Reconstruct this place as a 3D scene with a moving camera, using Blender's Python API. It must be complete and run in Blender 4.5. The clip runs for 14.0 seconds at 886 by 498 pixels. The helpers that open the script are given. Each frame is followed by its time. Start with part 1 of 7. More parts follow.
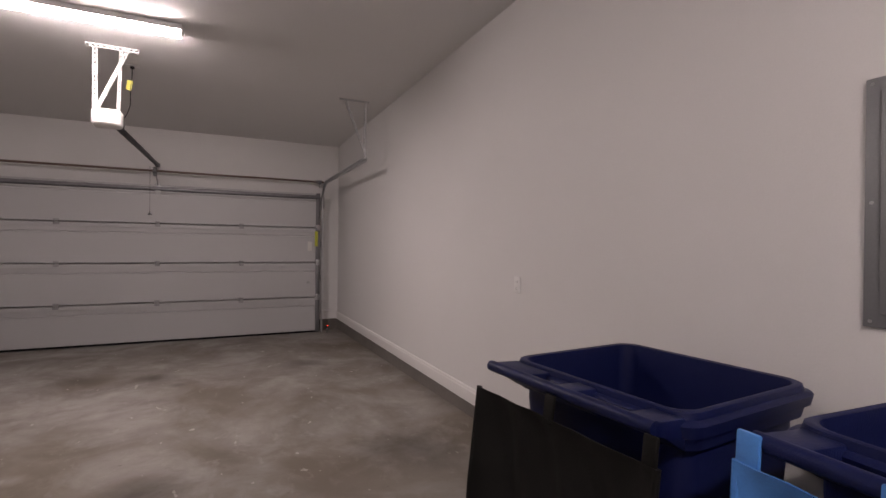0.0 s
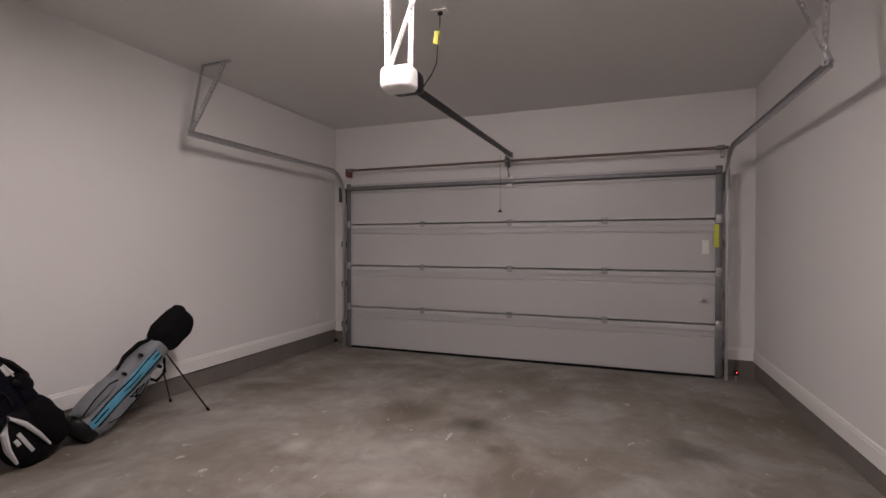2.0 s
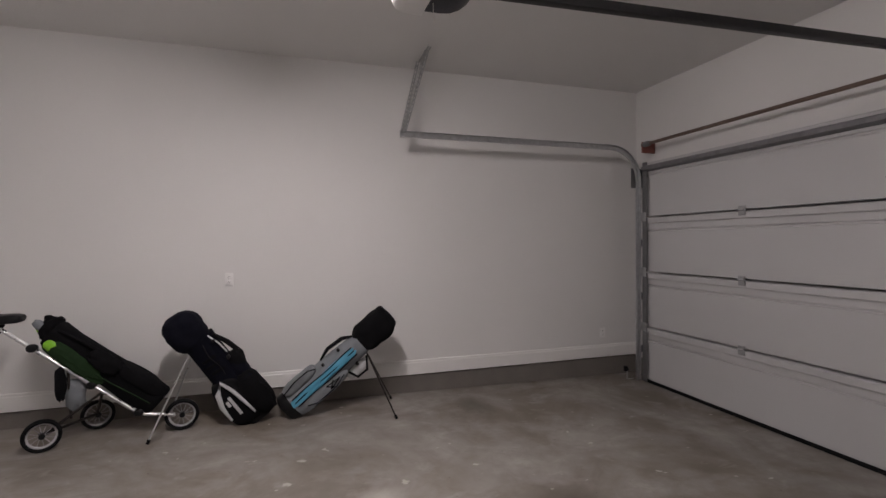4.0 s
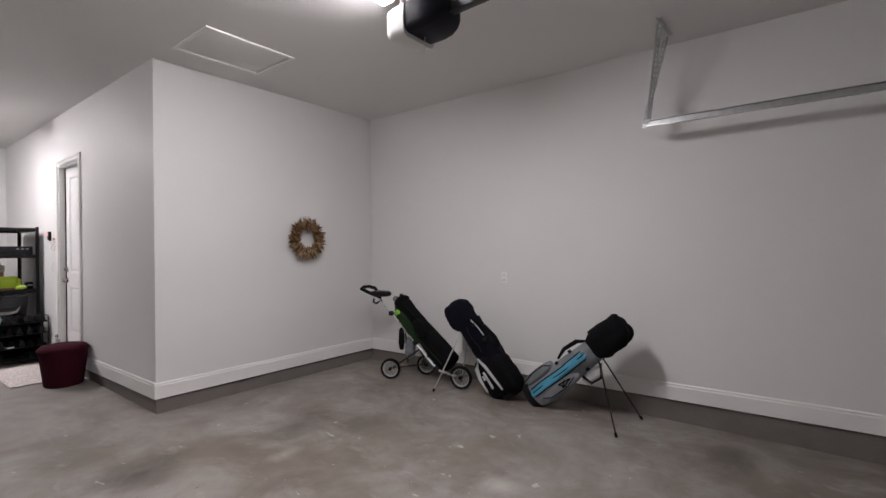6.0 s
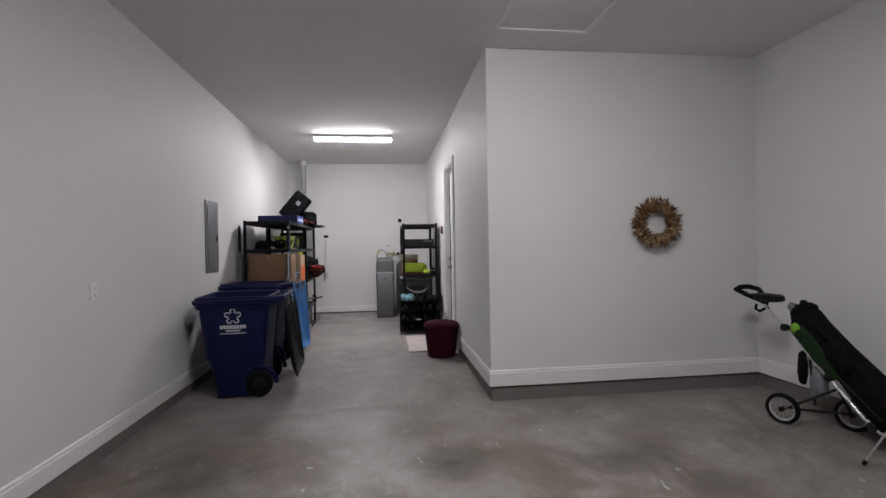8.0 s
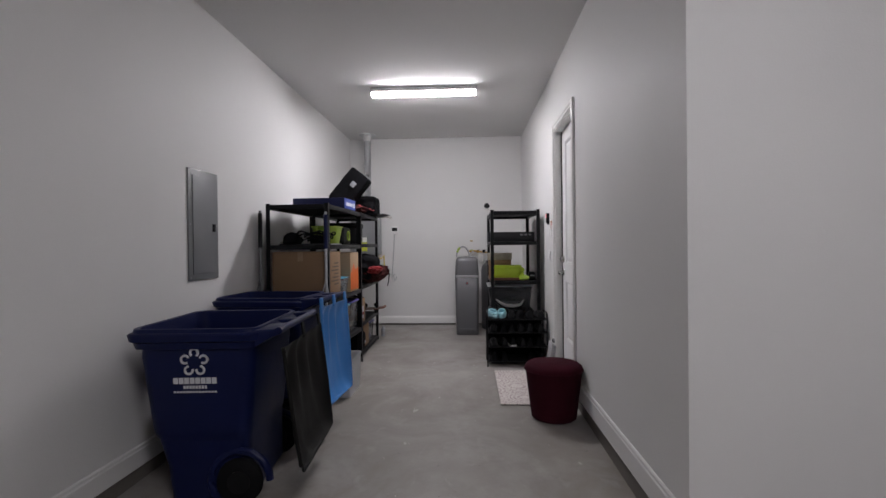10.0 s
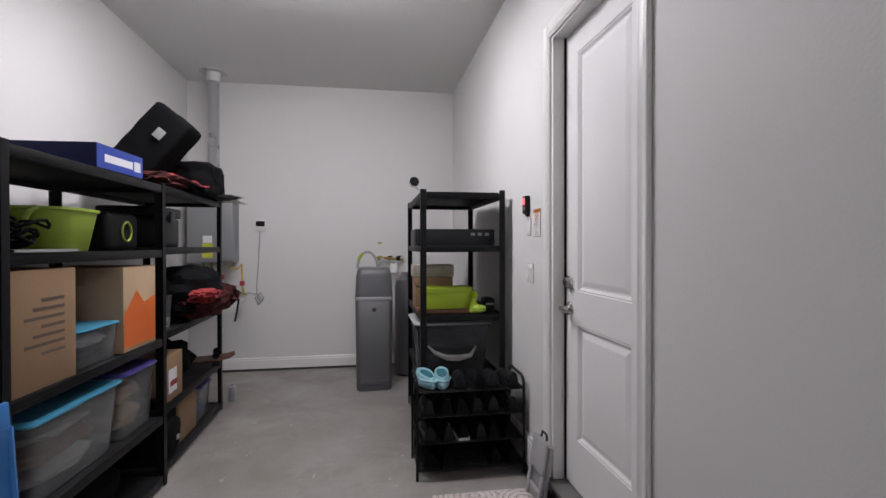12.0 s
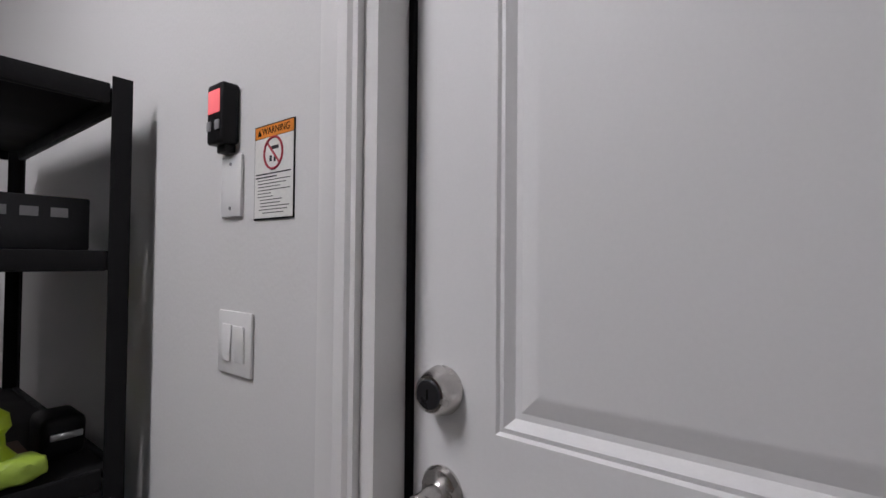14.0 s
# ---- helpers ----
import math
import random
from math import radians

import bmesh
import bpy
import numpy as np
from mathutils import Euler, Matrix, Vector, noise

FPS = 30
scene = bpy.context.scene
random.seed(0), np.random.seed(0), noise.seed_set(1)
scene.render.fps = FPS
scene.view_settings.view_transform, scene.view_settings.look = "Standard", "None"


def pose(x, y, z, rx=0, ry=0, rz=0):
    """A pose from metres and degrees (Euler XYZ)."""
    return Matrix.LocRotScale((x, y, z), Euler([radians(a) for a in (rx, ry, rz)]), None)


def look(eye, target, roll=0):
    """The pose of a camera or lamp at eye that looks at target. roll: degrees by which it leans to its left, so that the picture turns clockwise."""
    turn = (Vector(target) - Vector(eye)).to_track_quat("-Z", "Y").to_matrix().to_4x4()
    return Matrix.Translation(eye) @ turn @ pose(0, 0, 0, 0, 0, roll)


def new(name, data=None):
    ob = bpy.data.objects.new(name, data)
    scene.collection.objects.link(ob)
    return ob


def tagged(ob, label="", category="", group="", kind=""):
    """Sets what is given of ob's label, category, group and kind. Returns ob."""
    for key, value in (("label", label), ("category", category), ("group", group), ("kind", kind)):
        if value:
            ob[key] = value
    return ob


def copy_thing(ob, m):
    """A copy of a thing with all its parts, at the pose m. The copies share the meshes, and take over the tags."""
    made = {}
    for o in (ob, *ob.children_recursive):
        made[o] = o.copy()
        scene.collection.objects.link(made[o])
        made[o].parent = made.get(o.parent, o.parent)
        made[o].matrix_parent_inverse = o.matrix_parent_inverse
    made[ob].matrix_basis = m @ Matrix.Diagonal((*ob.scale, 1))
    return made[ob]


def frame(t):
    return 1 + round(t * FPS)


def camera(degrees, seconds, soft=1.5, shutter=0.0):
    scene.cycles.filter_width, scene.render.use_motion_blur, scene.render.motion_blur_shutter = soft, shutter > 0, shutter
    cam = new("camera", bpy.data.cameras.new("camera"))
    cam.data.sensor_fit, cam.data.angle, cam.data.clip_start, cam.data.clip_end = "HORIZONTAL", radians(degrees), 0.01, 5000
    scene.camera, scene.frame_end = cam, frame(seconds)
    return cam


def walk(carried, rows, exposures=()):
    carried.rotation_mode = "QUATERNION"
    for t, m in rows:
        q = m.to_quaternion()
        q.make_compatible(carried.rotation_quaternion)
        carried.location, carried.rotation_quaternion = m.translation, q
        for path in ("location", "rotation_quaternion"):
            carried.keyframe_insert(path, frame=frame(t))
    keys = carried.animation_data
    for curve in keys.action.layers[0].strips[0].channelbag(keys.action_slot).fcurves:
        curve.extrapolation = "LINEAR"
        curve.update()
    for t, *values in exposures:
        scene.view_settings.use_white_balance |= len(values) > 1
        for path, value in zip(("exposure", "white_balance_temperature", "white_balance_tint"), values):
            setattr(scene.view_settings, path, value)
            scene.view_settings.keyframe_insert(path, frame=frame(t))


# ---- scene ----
cam = camera(86.6, 14.0)
PATH = [
    (0, (-0.034, 0.142, 1.427), (0.821, 1.95, 1.42), 0.6),
    (0.5, (0.175, 0.606, 1.434), (0.554, 2.569, 1.427), 0.6),
    (1, (0.23, 1.224, 1.439), (0.194, 3.223, 1.421), 0.4),
    (1.5, (0.295, 1.866, 1.427), (-0.032, 3.839, 1.41), 0.2),
    (2, (0.41, 2.438, 1.449), (-0.282, 4.315, 1.431), -0.0),
    (2.5, (0.59, 3.054, 1.464), (-0.538, 4.706, 1.445), -0.1),
    (3, (0.813, 3.664, 1.455), (-0.662, 5.014, 1.444), -0.2),
    (3.2, (0.853, 3.899, 1.472), (-0.743, 5.104, 1.455), -0.2),
    (5.5, (1.051, 6.473, 1.489), (-0.812, 5.747, 1.484), -0.6),
    (6, (0.782, 6.88, 1.477), (-0.802, 5.659, 1.477), -0.6),
    (6.5, (0.616, 7.065, 1.472), (-0.669, 5.533, 1.469), -0.8),
    (7, (0.352, 7.097, 1.478), (-0.639, 5.36, 1.466), -0.9),
    (7.5, (0.145, 6.792, 1.433), (-0.572, 4.925, 1.424), -1.0),
    (8, (-0.04, 6.414, 1.411), (-0.292, 4.43, 1.408), -1.0),
    (8.2, (-0.094, 6.255, 1.409), (-0.252, 4.261, 1.407), -1.0),
    (10.3, (-0.091, 3.776, 1.413), (0.018, 1.779, 1.399), -0.6),
    (10.5, (-0.07, 3.499, 1.415), (-0.004, 1.5, 1.404), -0.5),
    (11, (-0.074, 2.942, 1.454), (-0.217, 0.947, 1.437), -0.3),
    (11.5, (-0.032, 2.284, 1.454), (-0.302, 0.302, 1.439), -0.3),
    (12, (-0.012, 1.682, 1.459), (-0.327, -0.293, 1.444), -0.1),
    (12.5, (-0.018, 1.094, 1.434), (-0.568, -0.829, 1.43), 0.1),
    (13, (-0.159, 0.561, 1.436), (-1.08, -1.214, 1.438), 0.1),
    (13.5, (-0.301, 0.079, 1.417), (-1.594, -1.446, 1.455), 0.3),
    (14, (-0.549, -0.258, 1.445), (-2.125, -1.488, 1.488), 0.5),
]
EXPOSURES = [(0.0, 0.05, 7350, 24), (1.0, 0.42, 7200, 21), (2.0, 0.22, 7250, 21), (3.0, 0.22, 7150, 19), (5.5, 0.28, 6650, 14.5), (6.5, 0.26, 6600, 13.5), (7.0, 0.05, 6550, 13.5), (8.0, -0.11, 6450, 12.5), (10.5, -0.34, 6400, 12.5), (12.0, -0.23, 6400, 13), (13.0, -0.45, 6350, 13.5), (13.5, -0.59, 6350, 13.5), (14.0, -0.67, 6350, 13)]
walk(cam, [(t, look(eye, target, roll)) for t, eye, target, roll in PATH], EXPOSURES)

# ---- world: the door is shut, so only a trace of sky ----
world = bpy.data.worlds.new("world")
scene.world = world
world.use_nodes = True
world.node_tree.nodes["Background"].inputs[0].default_value = (0.5, 0.6, 0.8, 1)
world.node_tree.nodes["Background"].inputs[1].default_value = 0.05
LAMP_STRENGTH = 122.0

# ---- plan, in metres ----
XL, XR, YD, YE, YJ, XC, H = -3.697, 1.904, 8.732, -3.755, 2.2, -0.999, 3.239
DOOR_L, DOOR_R, DOOR_TOP = -3.36, 1.52, 2.36      # garage door opening
BOARD_LO, BOARD_HI = 0.14, 0.285                  # skirting in the wide part


def floor_z(y):
    """The slab falls all the way towards the garage door."""
    return -0.0130 * (y - 2.2)


# ---- mesh helpers ----
def bm_new():
    return bmesh.new()


def box(bm, lo, hi, bevel=0.0, seg=2, m=None):
    """A box between two corners, with rounded edges."""
    lo, hi = Vector(lo), Vector(hi)
    before = set(bm.verts)
    made = bmesh.ops.create_cube(bm, size=1.0)["verts"]
    size, mid = hi - lo, (hi + lo) / 2
    for v in made:
        v.co = Vector((v.co.x * size.x, v.co.y * size.y, v.co.z * size.z)) + mid
    if bevel:
        edges = {e for v in made for e in v.link_edges}
        bmesh.ops.bevel(bm, geom=list(edges), offset=bevel, segments=seg, affect="EDGES", profile=0.5)
    if m is not None:
        bmesh.ops.transform(bm, matrix=m, verts=[v for v in bm.verts if v not in before])
    return bm


def rod(bm, a, b, r, r2=None, seg=12, caps=True):
    """A round bar from a to b."""
    a, b = Vector(a), Vector(b)
    d = b - a
    m = Matrix.Translation((a + b) / 2) @ d.to_track_quat("Z", "Y").to_matrix().to_4x4()
    bmesh.ops.create_cone(bm, cap_ends=caps, segments=seg, radius1=r, radius2=r if r2 is None else r2, depth=d.length, matrix=m)
    return bm


def tube(bm, pts, r, seg=8, closed=False):
    """A bent round bar through pts."""
    pts = [Vector(p) for p in pts]
    n, rings = len(pts), []
    up = Vector((0.13, 0.31, 0.94)).normalized()
    for i, p in enumerate(pts):
        a = pts[(i - 1) % n] if closed or i > 0 else p
        b = pts[(i + 1) % n] if closed or i < n - 1 else p
        d = (b - a).normalized()
        u = d.cross(up)
        if u.length < 1e-4:
            u = d.cross(Vector((1, 0, 0)))
        u.normalize()
        w = d.cross(u)
        rr = r[i] if isinstance(r, (list, tuple)) else r
        rings.append([bm.verts.new(p + (u * math.cos(t) + w * math.sin(t)) * rr) for t in [2 * math.pi * k / seg for k in range(seg)]])
    for i in range(n if closed else n - 1):
        p, q = rings[i], rings[(i + 1) % n]
        for k in range(seg):
            bm.faces.new((p[k], p[(k + 1) % seg], q[(k + 1) % seg], q[k]))
    if not closed:
        bm.faces.new(rings[0][::-1])
        bm.faces.new(rings[-1])
    return bm


def lathe(bm, profile, centre=(0, 0, 0), seg=32, m=None):
    """A body turned about the upright through centre; profile of (radius, height)."""
    c, rings = Vector(centre), []
    made = []
    for r, z in profile:
        ring = [bm.verts.new(c + Vector((r * math.cos(t), r * math.sin(t), z))) for t in [2 * math.pi * k / seg for k in range(seg)]]
        rings.append(ring)
        made += ring
    for p, q in zip(rings, rings[1:]):
        for k in range(seg):
            bm.faces.new((p[k], p[(k + 1) % seg], q[(k + 1) % seg], q[k]))
    bm.faces.new(rings[0][::-1])
    bm.faces.new(rings[-1])
    if m is not None:
        bmesh.ops.transform(bm, matrix=m, verts=made)
    return bm


def loft(bm, rings, cap=True):
    """A skin over rings of points, all of one count."""
    vs = [[bm.verts.new(Vector(p)) for p in ring] for ring in rings]
    n = len(vs[0])
    for p, q in zip(vs, vs[1:]):
        for k in range(n):
            bm.faces.new((p[k], p[(k + 1) % n], q[(k + 1) % n], q[k]))
    if cap:
        bm.faces.new(vs[0][::-1])
        bm.faces.new(vs[-1])
    return bm


def rounded(cx, cy, w, d, r, z, seg=5):
    """A ring: a rectangle with round corners."""
    pts = []
    for sx, sy, a0 in ((1, 1, 0), (-1, 1, 90), (-1, -1, 180), (1, -1, 270)):
        for k in range(seg + 1):
            a = radians(a0 + 90 * k / seg)
            pts.append((cx + sx * (w / 2 - r) + r * math.cos(a), cy + sy * (d / 2 - r) + r * math.sin(a), z))
    return pts


def finish(bm, name, material, smooth=True, angle=35):
    bmesh.ops.recalc_face_normals(bm, faces=bm.faces)
    me = bpy.data.meshes.new(name)
    bm.to_mesh(me)
    bm.free()
    me.materials.append(material)
    if smooth:
        me.shade_smooth()
        me.set_sharp_from_angle(angle=radians(angle))
    return me


def thing(name, label, category, at=(0, 0, 0), rz=0.0, group="", kind="", rx=0.0, ry=0.0):
    ob = new(name)
    ob.empty_display_size = 0.1
    ob.matrix_basis = pose(*at, rx, ry, rz)
    return tagged(ob, label, category, group, kind)


def part(name, bm, material, parent, label="", world=False, smooth=True, angle=35):
    ob = new(name, finish(bm, name, material, smooth, angle))
    ob.parent = parent
    if world and parent.parent is None:
        ob.matrix_parent_inverse = parent.matrix_basis.inverted()
    return tagged(ob, label)


def solid(name, bm, material, label, category, group="", kind="", smooth=True, angle=35):
    return tagged(new(name, finish(bm, name, material, smooth, angle)), label, category, group, kind)


# ---- materials ----
def material(name, colour, rough=0.6, metal=0.0, vary=0.12, scale=6.0, fine=0.05, fine_scale=180.0, bump=0.0, bump_scale=120.0, coat=0.0, second=None):
    """Paint, plastic, metal and the like: colour that varies at two scales, uneven gloss, fine relief."""
    m = bpy.data.materials.new(name)
    m.use_nodes = True
    t = m.node_tree
    n, l = t.nodes, t.links
    b = n["Principled BSDF"]
    co = n.new("ShaderNodeTexCoord").outputs["Object"]

    def noise_at(s, detail=4.0):
        q = n.new("ShaderNodeTexNoise")
        q.inputs["Scale"].default_value, q.inputs["Detail"].default_value = s, detail
        l.new(co, q.inputs["Vector"])
        return q.outputs["Fac"]

    def mixed(fac, a, c):
        q = n.new("ShaderNodeMix")
        q.data_type = "RGBA"
        l.new(fac, q.inputs["Factor"])
        for k, v in ((6, a), (7, c)):
            if isinstance(v, tuple):
                q.inputs[k].default_value = (*v, 1)
            else:
                l.new(v, q.inputs[k])
        return q.outputs[2]

    big, small = noise_at(scale), noise_at(fine_scale, 2.0)
    dark = tuple(max(0, c * (1 - vary)) for c in colour)
    light = tuple(min(1, c * (1 + vary)) for c in colour)
    base = mixed(big, dark, second or light)
    low = n.new("ShaderNodeMapRange")
    l.new(small, low.inputs["Value"])
    low.inputs["To Min"].default_value, low.inputs["To Max"].default_value = 1 - fine * 2, 1 + fine * 2
    hsv = n.new("ShaderNodeHueSaturation")
    l.new(base, hsv.inputs["Color"])
    l.new(low.outputs[0], hsv.inputs["Value"])
    l.new(hsv.outputs[0], b.inputs["Base Color"])
    rr = n.new("ShaderNodeMapRange")
    l.new(big, rr.inputs["Value"])
    rr.inputs["To Min"].default_value, rr.inputs["To Max"].default_value = max(0.02, rough - 0.1), min(1, rough + 0.1)
    l.new(rr.outputs[0], b.inputs["Roughness"])
    b.inputs["Metallic"].default_value = metal
    b.inputs["Coat Weight"].default_value = coat
    if max(colour) < 0.1:
        b.inputs["Specular IOR Level"].default_value = 0.08 if rough > 0.65 else 0.2
    if bump:
        bp = n.new("ShaderNodeBump")
        bp.inputs["Strength"].default_value, bp.inputs["Distance"].default_value = bump, 0.004
        l.new(noise_at(bump_scale, 3.0), bp.inputs["Height"])
        l.new(bp.outputs[0], b.inputs["Normal"])
    return m


WALL = material("wall_paint", (0.70, 0.695, 0.685), 0.62, vary=0.03, scale=1.3, fine=0.014, bump=0.15, bump_scale=90)
CEIL = material("ceiling_paint", (0.72, 0.715, 0.705), 0.8, vary=0.03, scale=0.9, fine=0.012, bump=0.4, bump_scale=60)
TRIM = material("trim_paint", (0.77, 0.765, 0.75), 0.38, vary=0.03, scale=3, fine=0.01, bump=0.05)
DOORWHITE = material("door_paint", (0.78, 0.78, 0.775), 0.52, vary=0.02, scale=2.5, fine=0.01, bump=0.06, bump_scale=90)
STEM = material("stem_concrete", (0.165, 0.15, 0.135), 0.85, vary=0.22, scale=5, fine=0.08, bump=0.6, bump_scale=40)
GALV = material("galvanised_steel", (0.50, 0.51, 0.52), 0.36, metal=0.9, vary=0.25, scale=22, fine=0.05)
STEELGREY = material("door_steel", (0.50, 0.50, 0.505), 0.42, vary=0.03, scale=1.6, fine=0.012, bump=0.08, bump_scale=240)
RUBBER = material("black_rubber", (0.008, 0.008, 0.009), 0.7, vary=0.25, scale=20, bump=0.2)
BLACKSTEEL = material("black_powder_coat", (0.006, 0.006, 0.007), 0.45, vary=0.2, scale=15, bump=0.25, bump_scale=300)
BLACKPL = material("black_plastic", (0.008, 0.008, 0.009), 0.42, vary=0.2, scale=9, bump=0.1, bump_scale=250)
DARKGREY = material("dark_grey_plastic", (0.03, 0.031, 0.034), 0.45, vary=0.15, scale=9, bump=0.1)
WHITEPL = material("white_plastic", (0.78, 0.78, 0.77), 0.35, vary=0.03, scale=8, fine=0.01)
CHROME = material("brushed_nickel", (0.55, 0.53, 0.51), 0.26, metal=1.0, vary=0.08, scale=30)


# oil marks and scuffs on the slab: x, y, reach, weight, stretch along y
SPOTS = [(-0.66, 6.17, 0.33, 0.85, 0.8), (-0.42, 5.78, 0.12, 0.75, 1.0), (0.96, 6.24, 0.42, 0.85, 0.7), (-3.20, 6.46, 0.44, 0.7, 0.5), (1.17, 3.38, 0.52, 0.7, 0.8),
         (-0.45, 3.32, 0.40, 0.78, 0.8), (-1.63, 3.41, 0.48, 0.72, 0.7), (-2.04, 3.84, 0.36, 0.5, 0.7), (1.30, 3.15, 0.40, 0.55, 1.0), (-1.40, 6.36, 0.50, 0.45, 0.6)]
SCUFFS = [(-1.82, 5.31, 0.17, 0.6, 1.3), (-0.23, 6.72, 0.14, 0.5, 0.5), (-1.24, 3.83, 0.22, 0.35, 0.5), (-0.97, 5.0, 0.12, 0.4, 1.4), (-0.99, 5.69, 0.12, 0.35, 1.2)]


def floor_material():
    """Worn garage concrete: trowelled clouds, tyre-dark stains, scuffs and pale specks."""
    m = bpy.data.materials.new("concrete_floor")
    m.use_nodes = True
    t = m.node_tree
    n, l = t.nodes, t.links
    b = n["Principled BSDF"]
    co = n.new("ShaderNodeTexCoord").outputs["Object"]

    def noise_at(s, detail=5.0, dist=0.0, rough=0.55, off=0.0):
        mp = n.new("ShaderNodeMapping")
        mp.inputs["Location"].default_value = (off, off * 0.7, 0)
        l.new(co, mp.inputs["Vector"])
        q = n.new("ShaderNodeTexNoise")
        q.inputs["Scale"].default_value, q.inputs["Detail"].default_value = s, detail
        q.inputs["Distortion"].default_value, q.inputs["Roughness"].default_value = dist, rough
        l.new(mp.outputs[0], q.inputs["Vector"])
        return q.outputs["Fac"]

    def ramp(src, lo, hi, a=0.0, c=1.0):
        q = n.new("ShaderNodeMapRange")
        q.inputs["From Min"].default_value, q.inputs["From Max"].default_value = lo, hi
        q.inputs["To Min"].default_value, q.inputs["To Max"].default_value = a, c
        l.new(src, q.inputs["Value"])
        return q.outputs[0]

    def mixed(fac, a, c):
        q = n.new("ShaderNodeMix")
        q.data_type = "RGBA"
        l.new(fac, q.inputs["Factor"])
        for k, v in ((6, a), (7, c)):
            if isinstance(v, tuple):
                q.inputs[k].default_value = (*v, 1)
            else:
                l.new(v, q.inputs[k])
        return q.outputs[2]

    cloud = noise_at(1.1, 7, 0.8, 0.6)
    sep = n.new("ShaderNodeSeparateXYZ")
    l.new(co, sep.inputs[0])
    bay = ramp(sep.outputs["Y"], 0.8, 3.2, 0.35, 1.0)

    def times(a, c):
        q = n.new("ShaderNodeMath")
        q.operation = "MULTIPLY"
        l.new(a, q.inputs[0])
        l.new(c, q.inputs[1])
        return q.outputs[0]

    def streaked(s, sx, sy, detail=5.0, dist=0.0, rough=0.55, off=0.0):
        mp = n.new("ShaderNodeMapping")
        mp.inputs["Location"].default_value = (off, off * 0.7, 0)
        mp.inputs["Scale"].default_value = (sx, sy, 1)
        mp.inputs["Rotation"].default_value = (0, 0, 0.25)
        l.new(co, mp.inputs["Vector"])
        q = n.new("ShaderNodeTexNoise")
        q.inputs["Scale"].default_value, q.inputs["Detail"].default_value = s, detail
        q.inputs["Distortion"].default_value, q.inputs["Roughness"].default_value = dist, rough
        l.new(mp.outputs[0], q.inputs["Vector"])
        return q.outputs["Fac"]

    base = mixed(ramp(cloud, 0.36, 0.64), (0.19, 0.168, 0.148), (0.315, 0.296, 0.277))
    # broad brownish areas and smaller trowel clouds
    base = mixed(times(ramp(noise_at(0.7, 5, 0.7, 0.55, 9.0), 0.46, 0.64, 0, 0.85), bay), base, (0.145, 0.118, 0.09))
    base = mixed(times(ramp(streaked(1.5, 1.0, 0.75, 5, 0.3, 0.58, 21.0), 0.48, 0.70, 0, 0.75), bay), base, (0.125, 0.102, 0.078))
    base = mixed(ramp(streaked(2.0, 1.0, 0.75, 6, 0.35, 0.62, 3.0), 0.52, 0.70, 0, 0.45), base, (0.40, 0.385, 0.368))
    base = mixed(ramp(noise_at(6.0, 5, 1.2, 0.6, 33.0), 0.50, 0.76, 0, 0.38), base, (0.15, 0.125, 0.10))
    base = mixed(ramp(streaked(8.0, 1.0, 0.6, 4, 0.5, 0.55, 41.0), 0.60, 0.74, 0, 0.35), base, (0.42, 0.405, 0.38))
    # pale flecks and pits, few and small
    base = mixed(ramp(streaked(13, 1.0, 0.6, 2, 0.4, 0.45, 5.0), 0.725, 0.755, 0, 0.7), base, (0.54, 0.52, 0.48))
    base = mixed(ramp(noise_at(30, 2, 0.3, 0.5, 51.0), 0.73, 0.78, 0, 0.6), base, (0.07, 0.06, 0.05))
    base = mixed(ramp(noise_at(150, 2), 0.3, 0.8, 0.0, 0.08), base, (0.17, 0.16, 0.15))
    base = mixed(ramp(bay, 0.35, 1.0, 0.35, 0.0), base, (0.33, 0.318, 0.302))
    # oil spots where cars stand, pale scrapes
    edge = noise_at(5.0, 4, 0.5, 0.6, 70.0)
    for marks, colour in ((SPOTS, (0.05, 0.041, 0.032)), (SCUFFS, (0.50, 0.485, 0.455))):
        for x, y, r, k, sy in marks:
            mp = n.new("ShaderNodeMapping")
            mp.inputs["Scale"].default_value = (1, 1 / sy, 0)
            mp.inputs["Location"].default_value = (-x, -y / sy, 0)
            l.new(co, mp.inputs["Vector"])
            d = n.new("ShaderNodeVectorMath")
            d.operation = "LENGTH"
            l.new(mp.outputs[0], d.inputs[0])
            ad = n.new("ShaderNodeMath")
            ad.operation = "MULTIPLY_ADD"
            l.new(edge, ad.inputs[0])
            ad.inputs[1].default_value = r * 1.0
            l.new(d.outputs["Value"], ad.inputs[2])
            base = mixed(ramp(ad.outputs[0], r * 0.5, r * 1.4, k, 0.0), base, colour)
    l.new(base, b.inputs["Base Color"])
    l.new(ramp(cloud, 0.35, 0.65, 0.52, 0.33), b.inputs["Roughness"])
    b.inputs["Specular IOR Level"].default_value = 0.35
    bp = n.new("ShaderNodeBump")
    bp.inputs["Strength"].default_value, bp.inputs["Distance"].default_value = 0.14, 0.003
    l.new(noise_at(45, 5), bp.inputs["Height"])
    l.new(bp.outputs[0], b.inputs["Normal"])
    return m


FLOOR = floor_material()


def glow_material(name, colour, strength):
    m = bpy.data.materials.new(name)
    m.use_nodes = True
    b = m.node_tree.nodes["Principled BSDF"]
    b.inputs["Base Color"].default_value = (*colour, 1)
    b.inputs["Emission Color"].default_value = (*colour, 1)
    b.inputs["Emission Strength"].default_value = strength
    return m


